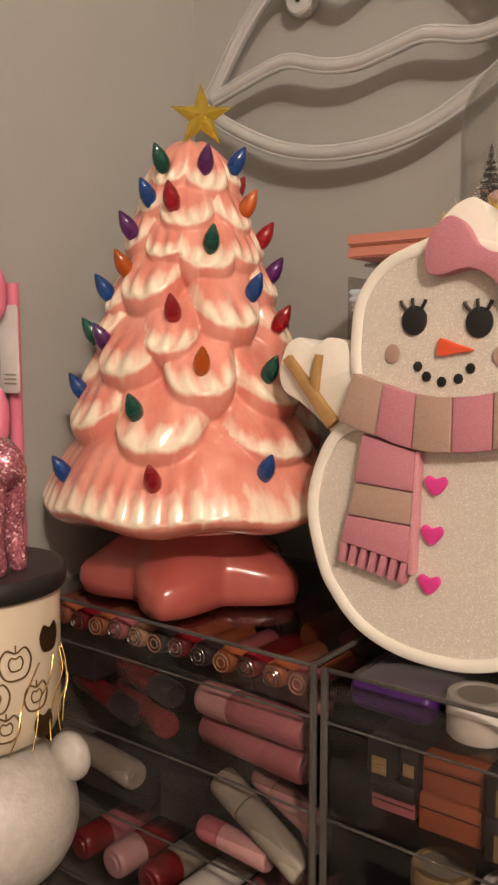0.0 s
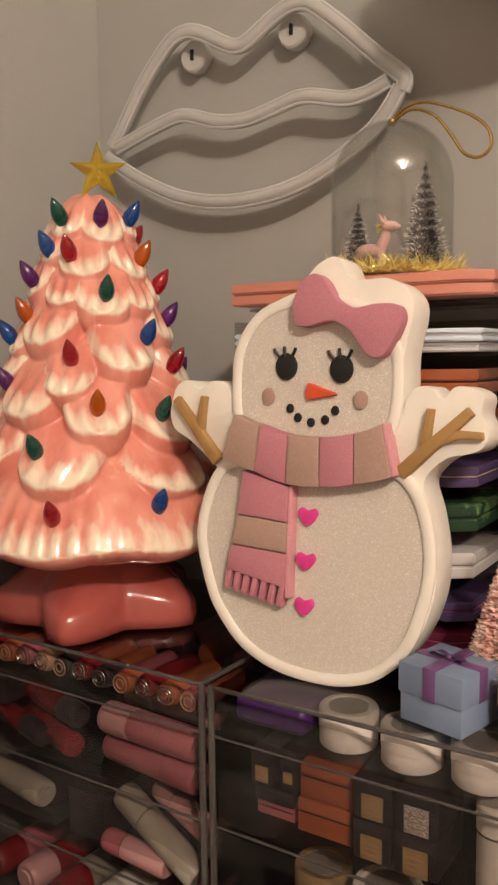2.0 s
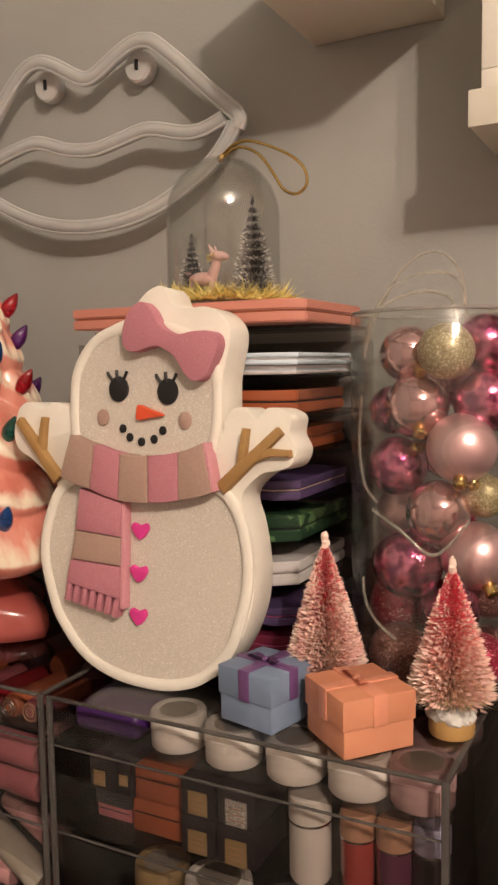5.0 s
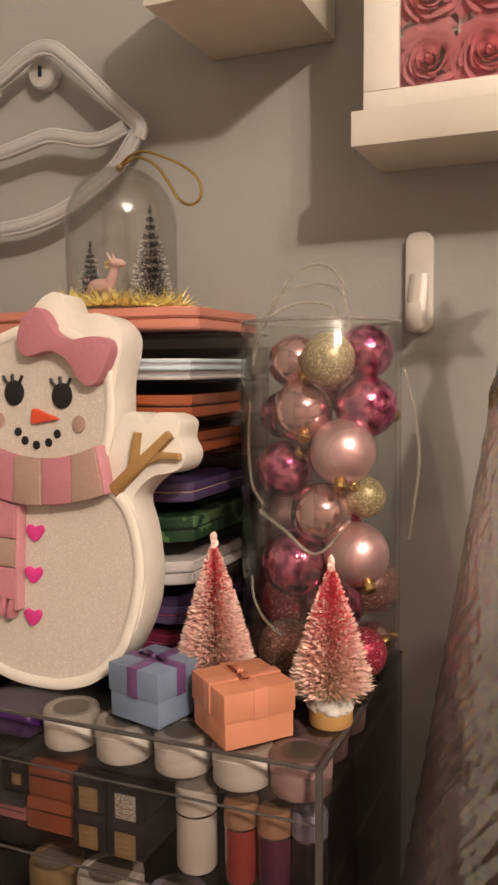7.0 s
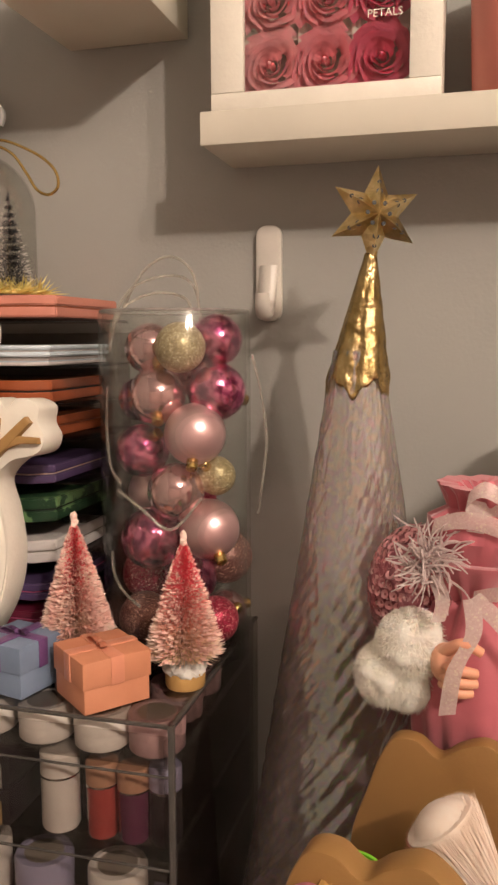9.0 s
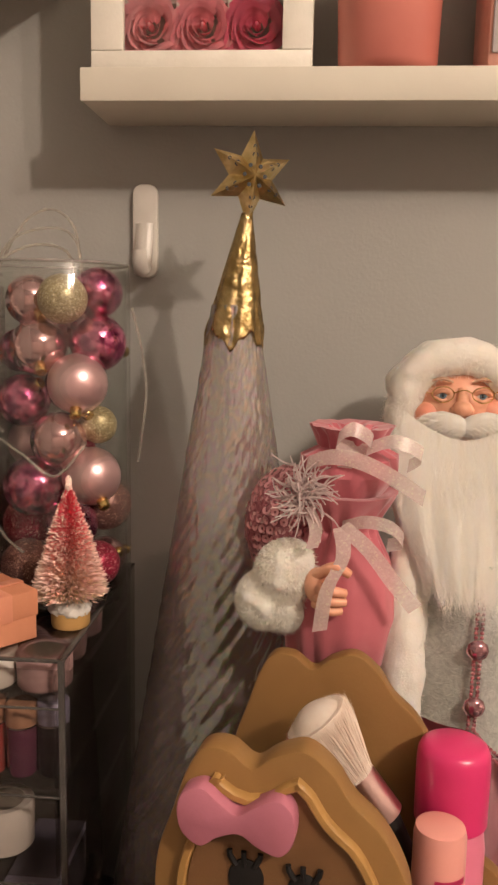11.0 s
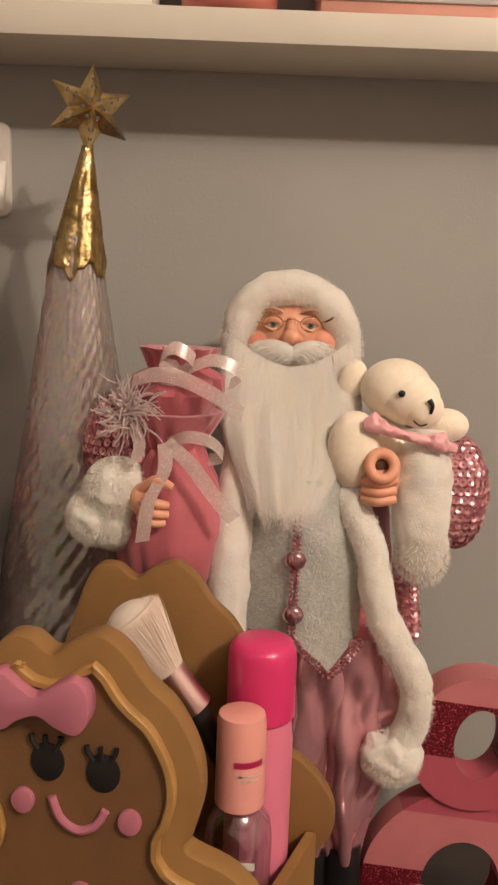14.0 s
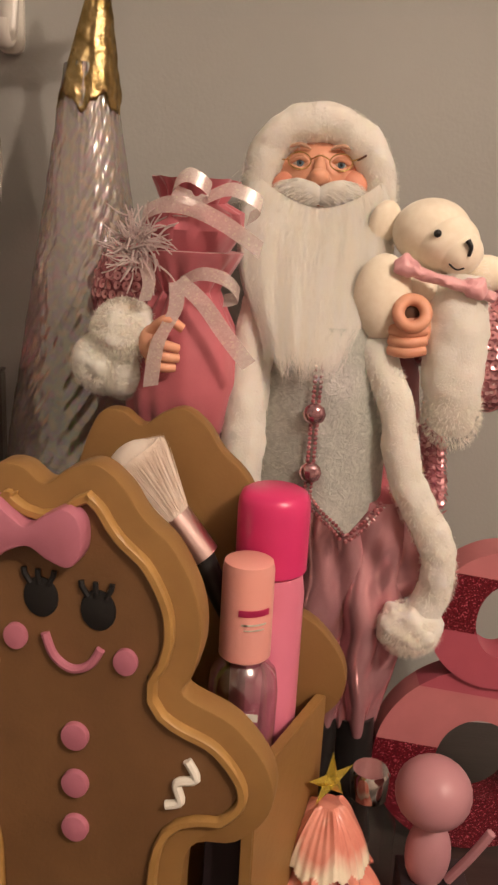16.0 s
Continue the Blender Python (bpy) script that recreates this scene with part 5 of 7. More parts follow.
def bottle_brush(x, y, tip, frost, label):
    t = thing("bottle_brush_tree", x, y, TOP, label, "miniature tree", "bottle-brush trees")
    part("trunk", tube([(x, y, TOP + 0.015), (x, y, tip)], 0.0009, 8), M["gold"], t)
    part("wooden_base", lathe([(0, TOP + 0.0003), (0.0115, TOP + 0.0003), (0.0122, TOP + 0.002), (0.0122, TOP + 0.010), (0.0110, TOP + 0.0125), (0, TOP + 0.014)], x, y, 32), M["base_wood"], t)
    part("snow_cap", ball(x, y, TOP + 0.0115, 0.0128, 0.0128, 0.0075, None, 4, 0.003, 260), M["frost"], t, "rough white snow coating")
    o = brush_tree(bmesh.new(), x, y, TOP + 0.020, tip - 0.004, 0.0240, 21000, 0, width=0.00040, turns=34, tipmix=frost)
    merge(o, lathe([(0, TOP + 0.019), (0.0105, TOP + 0.022), (0.0080, TOP + 0.045), (0.0038, TOP + 0.075), (0.0006, tip - 0.004)], x, y, 24), 0)
    ball(x, y, tip - 0.005, 0.0022, 0.0022, 0.006, o, 3, 0.0016, 500)
    o.faces.ensure_lookup_table()
    for f in o.faces[-320:]:
        f.material_index = 1
    part("bristles", o, [M["bristle"], M["peach_frost"]], t, "pink to cream frosted bristles", smooth=False)


bottle_brush(0.0085, 0.5140, 1.2125, 0.75, "pink bottle-brush tree heavily frosted with white tips")
bottle_brush(0.0835, 0.5070, 1.2065, 0.28, "pink and cream bottle-brush tree with snowy wooden base")

# ---------- on the picture ledge ----------
LZ = 1.4632
fb = thing("rose_gift_box", 0.153, 0.61, LZ, "white gift box with a window showing pink soap roses", "gift box")
X0, X1, ZI, ZT = 0.082, 0.2245, LZ + 0.0105, 1.640
for nm, b in (("bottom_border", (X0, X1, 0.574, 0.580, LZ, ZI)), ("side_border", (X0, 0.103, 0.574, 0.580, ZI + 0.0002, ZT)), ("side_border", (0.2055, X1, 0.574, 0.580, ZI + 0.0002, ZT)), ("case_back", (X0 + 0.001, X1 - 0.001, 0.622, 0.628, LZ, ZT)),
              ("case_side", (X0, X0 + 0.003, 0.5803, 0.6217, LZ, ZT)), ("case_side", (X1 - 0.003, X1, 0.5803, 0.6217, LZ, ZT)), ("case_floor", (X0 + 0.0033, X1 - 0.0033, 0.5803, 0.6217, LZ, LZ + 0.003))):
    part(nm, box(*b, 0.0006), M["white_paint"], fb)
for k in (1, 2):
    x = 0.103 + 0.0342 * k
    part("divider", box(x - 0.003, x + 0.003, 0.592, 0.6215, LZ + 0.0035, ZT, 0.0008), M["white_paint"], fb)
for k in (1, 2, 3):
    part("divider", box(X0 + 0.0035, X1 - 0.0035, 0.594, 0.621, LZ + 0.0065 + 0.0385 * k, LZ + 0.0105 + 0.0385 * k, 0.0008), M["white_paint"], fb)
ROSE = [material("rose_petal_%s" % n, c, 0.6, tuple(0.8 * k for k in c), 60, 0.1, 150, sss=0.15) for n, c in (("pale", (1.0, 0.55, 0.58)), ("mid", (1.0, 0.46, 0.52)), ("deep", (0.90, 0.20, 0.33)))]
for m in ROSE:
    let_through(m, 0.4)


def rose(x, y, z, r, mat):
    """Petals wound outwards from a tight heart, facing the front."""
    t = thing("soap_rose", x, y, z, "pink soap rose with layered petals inside the white box", "rose", "roses in the box")
    k = 0
    for ring, (rad, count, open_) in enumerate(((0.16, 3, 0.05), (0.32, 3, 0.12), (0.50, 4, 0.25), (0.70, 5, 0.42), (0.92, 6, 0.60))):
        for i in range(count):
            a0 = math.tau * (i + 0.37 * ring) / count + 0.5 * math.sin(7 * ring + i + x * 900)
            half = math.pi / count * 1.45
            o = bmesh.new()
            vs = []
            for u in range(9):
                uu = u / 8 * 2 - 1
                col = []
                for v in range(5):
                    vv = v / 4
                    rr = r * rad * (0.75 + 0.32 * vv ** 2 * (1 + open_)) * (1 + 0.16 * uu + 0.04 * math.sin(5 * uu + i * 2 + x * 500))
                    yy = -r * (0.75 - 0.55 * rad) * vv * (1 - 0.25 * uu * uu) - 0.12 * r * (1 - rad) + r * 0.12 * vv ** 3 * open_
                    a = a0 + half * uu
                    col.append(o.verts.new((x + rr * math.cos(a), y + yy, z + rr * math.sin(a))))
                vs.append(col)
            for p, q in zip(vs, vs[1:]):
                for v in range(4):
                    o.faces.new((p[v], p[v + 1], q[v + 1], q[v]))
            bmesh.ops.solidify(o, geom=o.faces[:], thickness=0.0006)
            part("petal", o, mat, t)
            k += 1
    part("heart", ball(x, y - r * 0.40, z, r * 0.11, r * 0.30, r * 0.11, None, 2), mat, t)


for i in range(3):
    for j in range(2):
        rose(0.1190 + 0.0347 * i, 0.5895, LZ + 0.0275 + 0.0385 * j, 0.0184, ROSE[(0, 1, 2)[i] if j == 0 else (0, 1, 2)[i]])
text = bpy.data.curves.new("lettering", "FONT")
text.body, text.size, text.align_x = "PETALS", 0.0066, "CENTER"
tx = new("lettering", text)
tx.parent = fb
BASE[tx] = BASE[fb]
tx.matrix_basis = Matrix.Translation(Vector((0.1905, 0.5755, LZ + 0.0475)) - BASE[fb]) @ pose(0, 0, 0, 90)
text.materials.append(M["white_paint"])
win = part("window", box(0.1005, 0.208, 0.5762, 0.5768, ZI - 0.002, ZT - 0.002), M["glass"], fb, "clear plastic window")
win.visible_shadow = False

M["terracotta"] = material("coral_pink_ceramic", (0.58, 0.19, 0.15), 0.25, (0.52, 0.165, 0.13), 12, coat=0.3)
pot = solid("ceramic_pot", lathe([(0, LZ), (0.024, LZ), (0.029, LZ + 0.0015), (0.0325, LZ + 0.006), (0.0345, LZ + 0.060), (0.0355, LZ + 0.085), (0.033, LZ + 0.085), (0.032, LZ + 0.06), (0.029, LZ + 0.01), (0, LZ + 0.008)], 0.274, 0.603, 48), M["terracotta"], "glossy coral pink ceramic pot on the ledge", "pot")
M["lilac_panel"] = material("pale_lilac_panel", (0.55, 0.50, 0.50), 0.3, None, 10)
pb = thing("pink_case", 0.40, 0.60, LZ, "peach pink case with a pale front panel", "case")
part("shell", box(0.334, 0.47, 0.577, 0.632, LZ, LZ + 0.095, 0.003), material("peach_case", (0.72, 0.36, 0.28), 0.4, None, 20), pb)
part("front_panel", box(0.3365, 0.4675, 0.5752, 0.5785, LZ + 0.0085, LZ + 0.092, 0.001), M["lilac_panel"], pb)

# ---------- adhesive hook ----------
M["hook"] = material("white_hook_plastic", (0.66, 0.62, 0.56), 0.35, None, 30)
hk = thing("adhesive_hook", 0.103, WALL, 1.33, "white plastic adhesive hook on the wall", "wall hook")
part("plate", slab(rounded(0.0935, 0.1125, 1.333, 1.401, 0.0075), WALL - 0.0055, WALL - 0.0003, 0.0012), M["hook"], hk)
o = bmesh.new()
J = smooth_loop([(0.103, WALL - 0.004, 1.372), (0.103, WALL - 0.007, 1.358), (0.103, WALL - 0.011, 1.343), (0.103, WALL - 0.018, 1.337), (0.103, WALL - 0.024, 1.343), (0.103, WALL - 0.025, 1.352)], 5, False)
tube(J, 0.0042, 10, o, taper=lambda t: 1.15 - 0.35 * t)
bmesh.ops.scale(o, vec=(1.5, 1, 1), verts=o.verts, space=Matrix.Translation((-0.103, 0, 0)))
part("hook", o, M["hook"], hk)

# ---------- spiral glass cone tree ----------
CX, CY = 0.180, 0.551
cone = thing("glass_cone_tree", CX, CY, TABLE, "tall iridescent spiral glass cone tree with a gold star", "christmas tree")
gm = sheet("iridescent_pink_glass", (0.93, 0.83, 0.81), 0.32, 0.07)
nt = gm.node_tree
tc = nt.nodes.new("ShaderNodeTexCoord")
nz = nt.nodes.new("ShaderNodeTexNoise")
nz.inputs["Scale"].default_value = 240
nt.links.new(tc.outputs["Object"], nz.inputs[0])
rp = nt.nodes.new("ShaderNodeValToRGB")
rp.color_ramp.elements[0].position, rp.color_ramp.elements[0].color = 0.30, (1.0, 0.58, 0.74, 1)
rp.color_ramp.elements[1].position, rp.color_ramp.elements[1].color = 0.70, (1.0, 0.90, 0.78, 1)
for pos, col in ((0.44, (0.48, 0.66, 1.0, 1)), (0.52, (0.55, 1.0, 0.75, 1)), (0.60, (1.0, 0.93, 0.62, 1))):
    rp.color_ramp.elements.new(pos).color = col
nt.links.new(nz.outputs[0], rp.inputs[0])
gl_ = nt.nodes["Glossy BSDF"]
nt.links.new(rp.outputs[0], gl_.inputs[0])
pk = nt.nodes.new("ShaderNodeBsdfPrincipled")
pk.inputs["Base Color"].default_value = (0.66, 0.52, 0.50, 1)
pk.inputs["Roughness"].default_value = 0.28
pk.inputs["Metallic"].default_value = 0.4
mx = nt.nodes.new("ShaderNodeMixShader")
mx.inputs[0].default_value = 0.24
out_ = nt.nodes["Material Output"]
nt.links.new(out_.inputs[0].links[0].from_socket, mx.inputs[1])
nt.links.new(pk.outputs[0], mx.inputs[2])
nt.links.new(mx.outputs[0], out_.inputs[0])
o = bmesh.new()
NS, rows = 264, []
for k in range(181):
    t = k / 180
    z = TABLE + 0.001 + (1.312 - TABLE) * t
    r0 = 0.0145 + 0.156 * (1.312 - z)
    r0 = min(r0, 0.0145 + 0.156 * (1.312 - 0.90) + 0.06 * max(0.0, 0.90 - z))
    row = []
    for i in range(NS):
        a = math.tau * i / NS
        rib = math.sin(13 * a + 190 * (1.312 - z) * (1 + 0.5 * t))
        r = r0 * (1 + 0.026 * abs(rib) ** 0.9) + 0.0006 * noise.noise((9 * a, 60 * z, 0))
        row.append(o.verts.new((CX + r * math.cos(a), CY + r * math.sin(a), z)))
    rows.append(row)
for p, q in zip(rows, rows[1:]):
    for i in range(NS):
        j = (i + 1) % NS
        o.faces.new((p[i], p[j], q[j], q[i]))
o.faces.new(rows[-1])
o.faces.new(rows[0][::-1])
part("glass_body", o, gm, cone, "twisted iridescent pink glass")
o = bmesh.new()
rows = []
for k in range(40):
    t = k / 39
    row = []
    for i in range(72):
        a = math.tau * i / 72
        zlow = 1.291 + 0.005 * math.sin(5 * a) + 0.002 * math.sin(13 * a)
        z = zlow + (1.370 - zlow) * t
        r = (0.0195 - 0.0160 * t) * (1 + 0.05 * noise.noise((3 * math.cos(a), 3 * math.sin(a), z * 160)))
        row.append(o.verts.new((CX + 0.007 * t + r * math.cos(a), CY + r * math.sin(a), z)))
    rows.append(row)
for p, q in zip(rows, rows[1:]):
    for i in range(72):
        j = (i + 1) % 72
        o.faces.new((p[i], p[j], q[j], q[i]))
bmesh.ops.solidify(o, geom=o.faces[:], thickness=0.0006)
part("gold_cap", o, M["gold_foil"], cone, "crinkled gold metal cap", angle=80)
o = bmesh.new()
for k in range(6):
    a = math.pi / 2 + math.tau * k / 6
    n = Vector((math.cos(a), 0, math.sin(a)))
    s = Vector((-math.sin(a), 0, math.cos(a)))
    for sg in (1, -1):
        b1_, b2_ = o.verts.new(s * 0.0076 + n * 0.0110), o.verts.new(-s * 0.0076 + n * 0.0110)
        tip, c0, md = o.verts.new(n * 0.0285), o.verts.new((0, -sg * 0.0105, 0)), o.verts.new(n * 0.012 + Vector((0, -sg * 0.0088, 0)))
        for f in ((c0, b1_, md), (b1_, tip, md), (tip, b2_, md), (b2_, c0, md)):
            o.faces.new(f)
bmesh.ops.remove_doubles(o, verts=o.verts, dist=1e-5)
bmesh.ops.transform(o, verts=o.verts, matrix=pose(CX + 0.009, CY - 0.001, 1.3915, 0, 4, 22))
M["gold_star"] = material("embossed_gold_star", (0.84, 0.67, 0.36), 0.28, (0.52, 0.38, 0.16), 90, 0.7, 260, metal=1.0)
st = part("star", o, M["gold_star"], cone, "pierced gold metal star", smooth=False)
for k in range(6):
    for rr, sz in ((0.0065, 0.0013), (0.0125, 0.0019), (0.018, 0.0012)):
        a = math.pi / 2 + math.tau * (k + (0.5 if rr == 0.0065 else 0)) / 6
        h = lathe([(0, 0.0), (sz, 0.0), (sz, 0.0008), (0, 0.0008)], 0, 0, 10)
        m = pose(CX + 0.009, CY - 0.001, 1.3915, 0, 4, 22) @ Matrix.Translation((rr * math.cos(a), -0.0108 * (1 - rr / 0.030) - 0.0008, rr * math.sin(a))) @ pose(0, 0, 0, -90)
        bmesh.ops.transform(h, verts=h.verts, matrix=m)
        part("pierced_hole", h, M["black"], st)
part("star_stem", tube([(CX + 0.0068, CY, 1.362), (CX + 0.009, CY, 1.384)], 0.0030, 12, taper=lambda t: 1.2 - 0.2 * t), M["gold"], cone)

# ---------- father christmas doll, one shape ----------
F = dict(fur=0, skin=1, velvet=2, sequin=3, vest=4, satin=5, plush=6, black=7, ribbon=8, trim=9, beard=10, bow=11, spangle=12, gem=13, eyewhite=14, iris=15, lash_and_shade=16, brow=17, goldwire=18, tinsel=19, blush=20)
m_sequin = glitter("pink_sequins", (0.58, 0.24, 0.28), (0.34, 0.11, 0.14), 450, 0.35, 0.4, (1, 0.75, 0.75))
m_vest = material("silver_white_brocade", (0.84, 0.89, 0.82), 0.22, (0.72, 0.77, 0.71), 150, 0.5, 210, metal=0.0, contrast=(0.42, 0.58))
m_vest.node_tree.nodes["Principled BSDF"].inputs["Thin Film Thickness"].default_value = 420
m_vest.node_tree.nodes["Principled BSDF"].inputs["Thin Film IOR"].default_value = 1.9
for nd in m_vest.node_tree.nodes:
    if nd.type == "TEX_NOISE":
        nd.inputs["Distortion"].default_value = 2.2
m_vest.node_tree.nodes["Principled BSDF"].inputs["IOR"].default_value = 1.7
m_trim = glitter("pink_sequin_trim", (0.62, 0.25, 0.27), (0.36, 0.10, 0.12), 700, 0.25, 0.6)
m_ribbon = glitter("sheer_white_ribbon", (0.92, 0.80, 0.77), (0.84, 0.70, 0.66), 1100, 0.22, 0.1, (1.0, 0.98, 0.80))
m_ribbon.node_tree.nodes["Principled BSDF"].inputs["Alpha"].default_value = 0.62
SANTA = [material("white_doll_fur", (0.98, 0.945, 0.87), 0.9, (0.96, 0.915, 0.83), 160, 0.3, 900, sheen=0.5, sss=0.2), material("doll_vinyl", (0.72, 0.37, 0.24), 0.45, (0.69, 0.31, 0.20), 45, sss=0.1), material("pink_velvet", (0.50, 0.125, 0.155), 0.65, (0.42, 0.10, 0.125), 30, 0.15, 120, sheen=0.4),
         m_sequin, m_vest, material("pink_satin", (0.74, 0.39, 0.43), 0.16, (0.66, 0.33, 0.37), 24, 0.03, 60, metal=0.6), material("cream_plush", (0.90, 0.81, 0.66), 0.9, (0.86, 0.76, 0.60), 300, 0.12, 1500, sheen=0.4), M["black"], m_ribbon, m_trim,
         material("silky_white_beard", (1.0, 0.98, 0.94), 0.8, (0.99, 0.955, 0.89), 60, 0.05, 300, stretch=(4, 1, 0.12), sheen=0.4, sss=0.3), material("pale_pink_satin_bow", (0.80, 0.42, 0.44), 0.3, (0.72, 0.34, 0.36), 60, 0.2, 90, sheen=0.3),
         material("pink_spangle", (0.84, 0.46, 0.49), 0.32, (0.74, 0.34, 0.38), 300, metal=0.7), material("pink_gem", (0.62, 0.36, 0.39), 0.08, (0.32, 0.14, 0.17), 260, metal=0.85, coat=0.8), material("doll_eye_white", (0.72, 0.68, 0.63), 0.2, None, 60),
         material("doll_iris", (0.16, 0.24, 0.30), 0.15, (0.08, 0.14, 0.19), 900, coat=0.8), material("doll_brown_line", (0.10, 0.045, 0.025), 0.6, None, 200), material("doll_brow", (0.52, 0.32, 0.22), 0.8, None, 400, 0.3, 900), M["gold"],
         material("white_tinsel", (0.88, 0.80, 0.78), 0.25, (0.80, 0.68, 0.68), 200, trans=0.3), material("rosy_vinyl", (0.72, 0.25, 0.17), 0.5, (0.69, 0.30, 0.20), 60, sss=0.1)]

let_through(SANTA[10], 0.45)
let_through(SANTA[0], 0.25)
let_through(SANTA[19], 0.4)
sb = bmesh.new()


def blob(kind, x, y, z, rx, ry, rz, lump=0.0, scale=60, sub=4, turn=(0, 0, 0)):
    if kind == "fur":
        return pile(ball(x, y, z, rx, ry, rz, None, 5, lump, scale, turn), kind)
    b = ball(x, y, z, rx, ry, rz, None, sub, lump, scale, turn)
    merge(sb, b, F[kind])


def rod(kind, pts, r, seg=12, taper=None):
    merge(sb, tube(smooth_loop(pts, 5, False), r, seg, taper=taper), F[kind])


def pile(bm, kind, size=0.0008):
    """Fine woolly relief over a shape, then joined to the doll."""
    bmesh.ops.recalc_face_normals(bm, faces=bm.faces)
    bm.normal_update()
    moves = [(v, v.normal * (0.0005 * noise.noise(v.co * 420) + 0.0012 * noise.noise(v.co * 120) + 0.0018 * noise.noise(v.co * 50))) for v in bm.verts]
    for v, d in moves:
        v.co += d
    merge(sb, bm, F[kind])


def fuzz(kind, x, y, z, rx, ry, rz, n, length=0.0030, width=0.00013, droop=0.4):
    n = n * 3
    for k in range(n):
        d = Vector((random.gauss(0, 1), random.gauss(0, 1), random.gauss(0, 1))).normalized()
        if d[1] > 0.4:
            continue
        p = Vector((x + d[0] * rx, y + d[1] * ry, z + d[2] * rz))
        w = (d + Vector((random.uniform(-0.6, 0.6), random.uniform(-0.6, 0.6), random.uniform(-0.6, 0.6)))).normalized()
        strand(sb, p - w * length * 0.25, w, length * random.uniform(0.6, 1.2), width, droop, F[kind])


def ribbon(pts, w, axis=Vector((1, 0, 0.2))):
    b = bmesh.new()
    line = smooth_loop(pts, 5, False)
    w *= 0.75
    vs = [(b.verts.new(p - axis * w), b.verts.new(p + axis * w)) for p in line]
    for p, q in zip(vs, vs[1:]):
        b.faces.new((p[0], p[1], q[1], q[0]))
    bmesh.ops.solidify(b, geom=b.faces[:], thickness=0.0004)
    merge(sb, b, F["ribbon"])


# body, coat, trousers
blob("velvet", 0.335, 0.530, 1.10, 0.060, 0.045, 0.115, 0.002)
vest = bmesh.new()
cols = []
for iu in range(49):
    u = iu / 48 * 2 - 1
    x0 = 0.330 + 0.037 * u
    low = 1.083 - 0.023 * max(0.0, min(1.0, (x0 - 0.322) / 0.025)) + 0.021 * max(0.0, (x0 - 0.347) / 0.020)
    col = []
    for iv in range(49):
        z = low + (1.176 - low) * iv / 48
        x = x0 if z < 1.12 else 0.330 + (0.037 - 0.16 * (z - 1.12)) * u
        col.append(vest.verts.new((x, 0.4525 + 0.020 * u * u + 0.10 * max(0.0, z - 1.14) + 0.0015 * noise.noise((x * 60, z * 60, 2)), z)))
    cols.append(col)
for p, q in zip(cols, cols[1:]):
    for i in range(48):
        vest.faces.new((p[i], p[i + 1], q[i + 1], q[i]))
bmesh.ops.solidify(vest, geom=vest.faces[:], thickness=0.003)
merge(sb, vest, F["vest"])
blob("vest", 0.330, 0.510, 1.12, 0.040, 0.045, 0.060, 0.001, 90)


def beads(pts):
    """Two rows of small pink beads along a line."""
    line = smooth_loop(pts, 24, False)
    gone = 0.0
    for p, q in zip(line, line[1:]):
        gone += (q - p).length
        if gone > 0.0021:
            gone = 0.0
            d = (q - p).normalized()
            side = Vector((d[2], 0, -d[0])) * 0.0016
            for sg in (-1, 1):
                merge(sb, ball(p[0] + sg * side[0], p[1] - 0.0006 + random.uniform(-0.0003, 0.0003), p[2] + sg * side[2], 0.0013, 0.0011, 0.0013, None, 1), F["gem" if random.random() < 0.25 else "trim"])


beads([(0.326, 0.4560, 1.172), (0.3255, 0.4515, 1.149), (0.325, 0.4505, 1.128), (0.3245, 0.4505, 1.100), (0.324, 0.4510, 1.084)])
beads([(0.324, 0.4515, 1.084), (0.331, 0.4515, 1.0755), (0.340, 0.4520, 1.0675), (0.347, 0.4525, 1.0610), (0.357, 0.4540, 1.0690), (0.367, 0.4620, 1.0790)])
for z in (1.1310, 1.0985):
    gem = lathe([(0, 0.0036), (0.0032, 0.0034), (0.0052, 0.0020), (0.0062, 0.0), (0.0050, -0.001), (0, -0.001)], 0, 0, 10)
    bmesh.ops.transform(gem, verts=gem.verts, matrix=pose(0.3248, 0.4490, z, 90))
    merge(sb, gem, F["gem"])
for lx in (0.344, 0.366):
    b = lathe([(0.001, 1.080)] + [(0.0225 + 0.004 * math.sin(k / 28) - 0.00008 * k, 1.078 - 0.0016 * k) for k in range(96)] + [(0.012, 0.920), (0.001, 0.918)], lx, 0.488, 96)
    for v in b.verts:
        a = math.atan2(v.co.y - 0.488, v.co.x - lx)
        q = noise.noise((1.5 * math.cos(a) + v.co.z * 12, 1.5 * math.sin(a) + lx * 90, v.co.z * 17)) + 0.30 * noise.noise((2.6 * math.cos(a) - v.co.z * 22, 2.6 * math.sin(a), v.co.z * 34))
        v.co += Vector((v.co.x - lx, v.co.y - 0.488, 0)) * 0.40 * q
    merge(sb, b, F["satin"])
    merge(sb, lathe([(0.001, TABLE + 0.0005), (0.017, TABLE + 0.0005), (0.018, TABLE + 0.01), (0.015, TABLE + 0.03), (0.013, 0.93), (0.001, 0.93)], lx, 0.488, 24), F["black"])
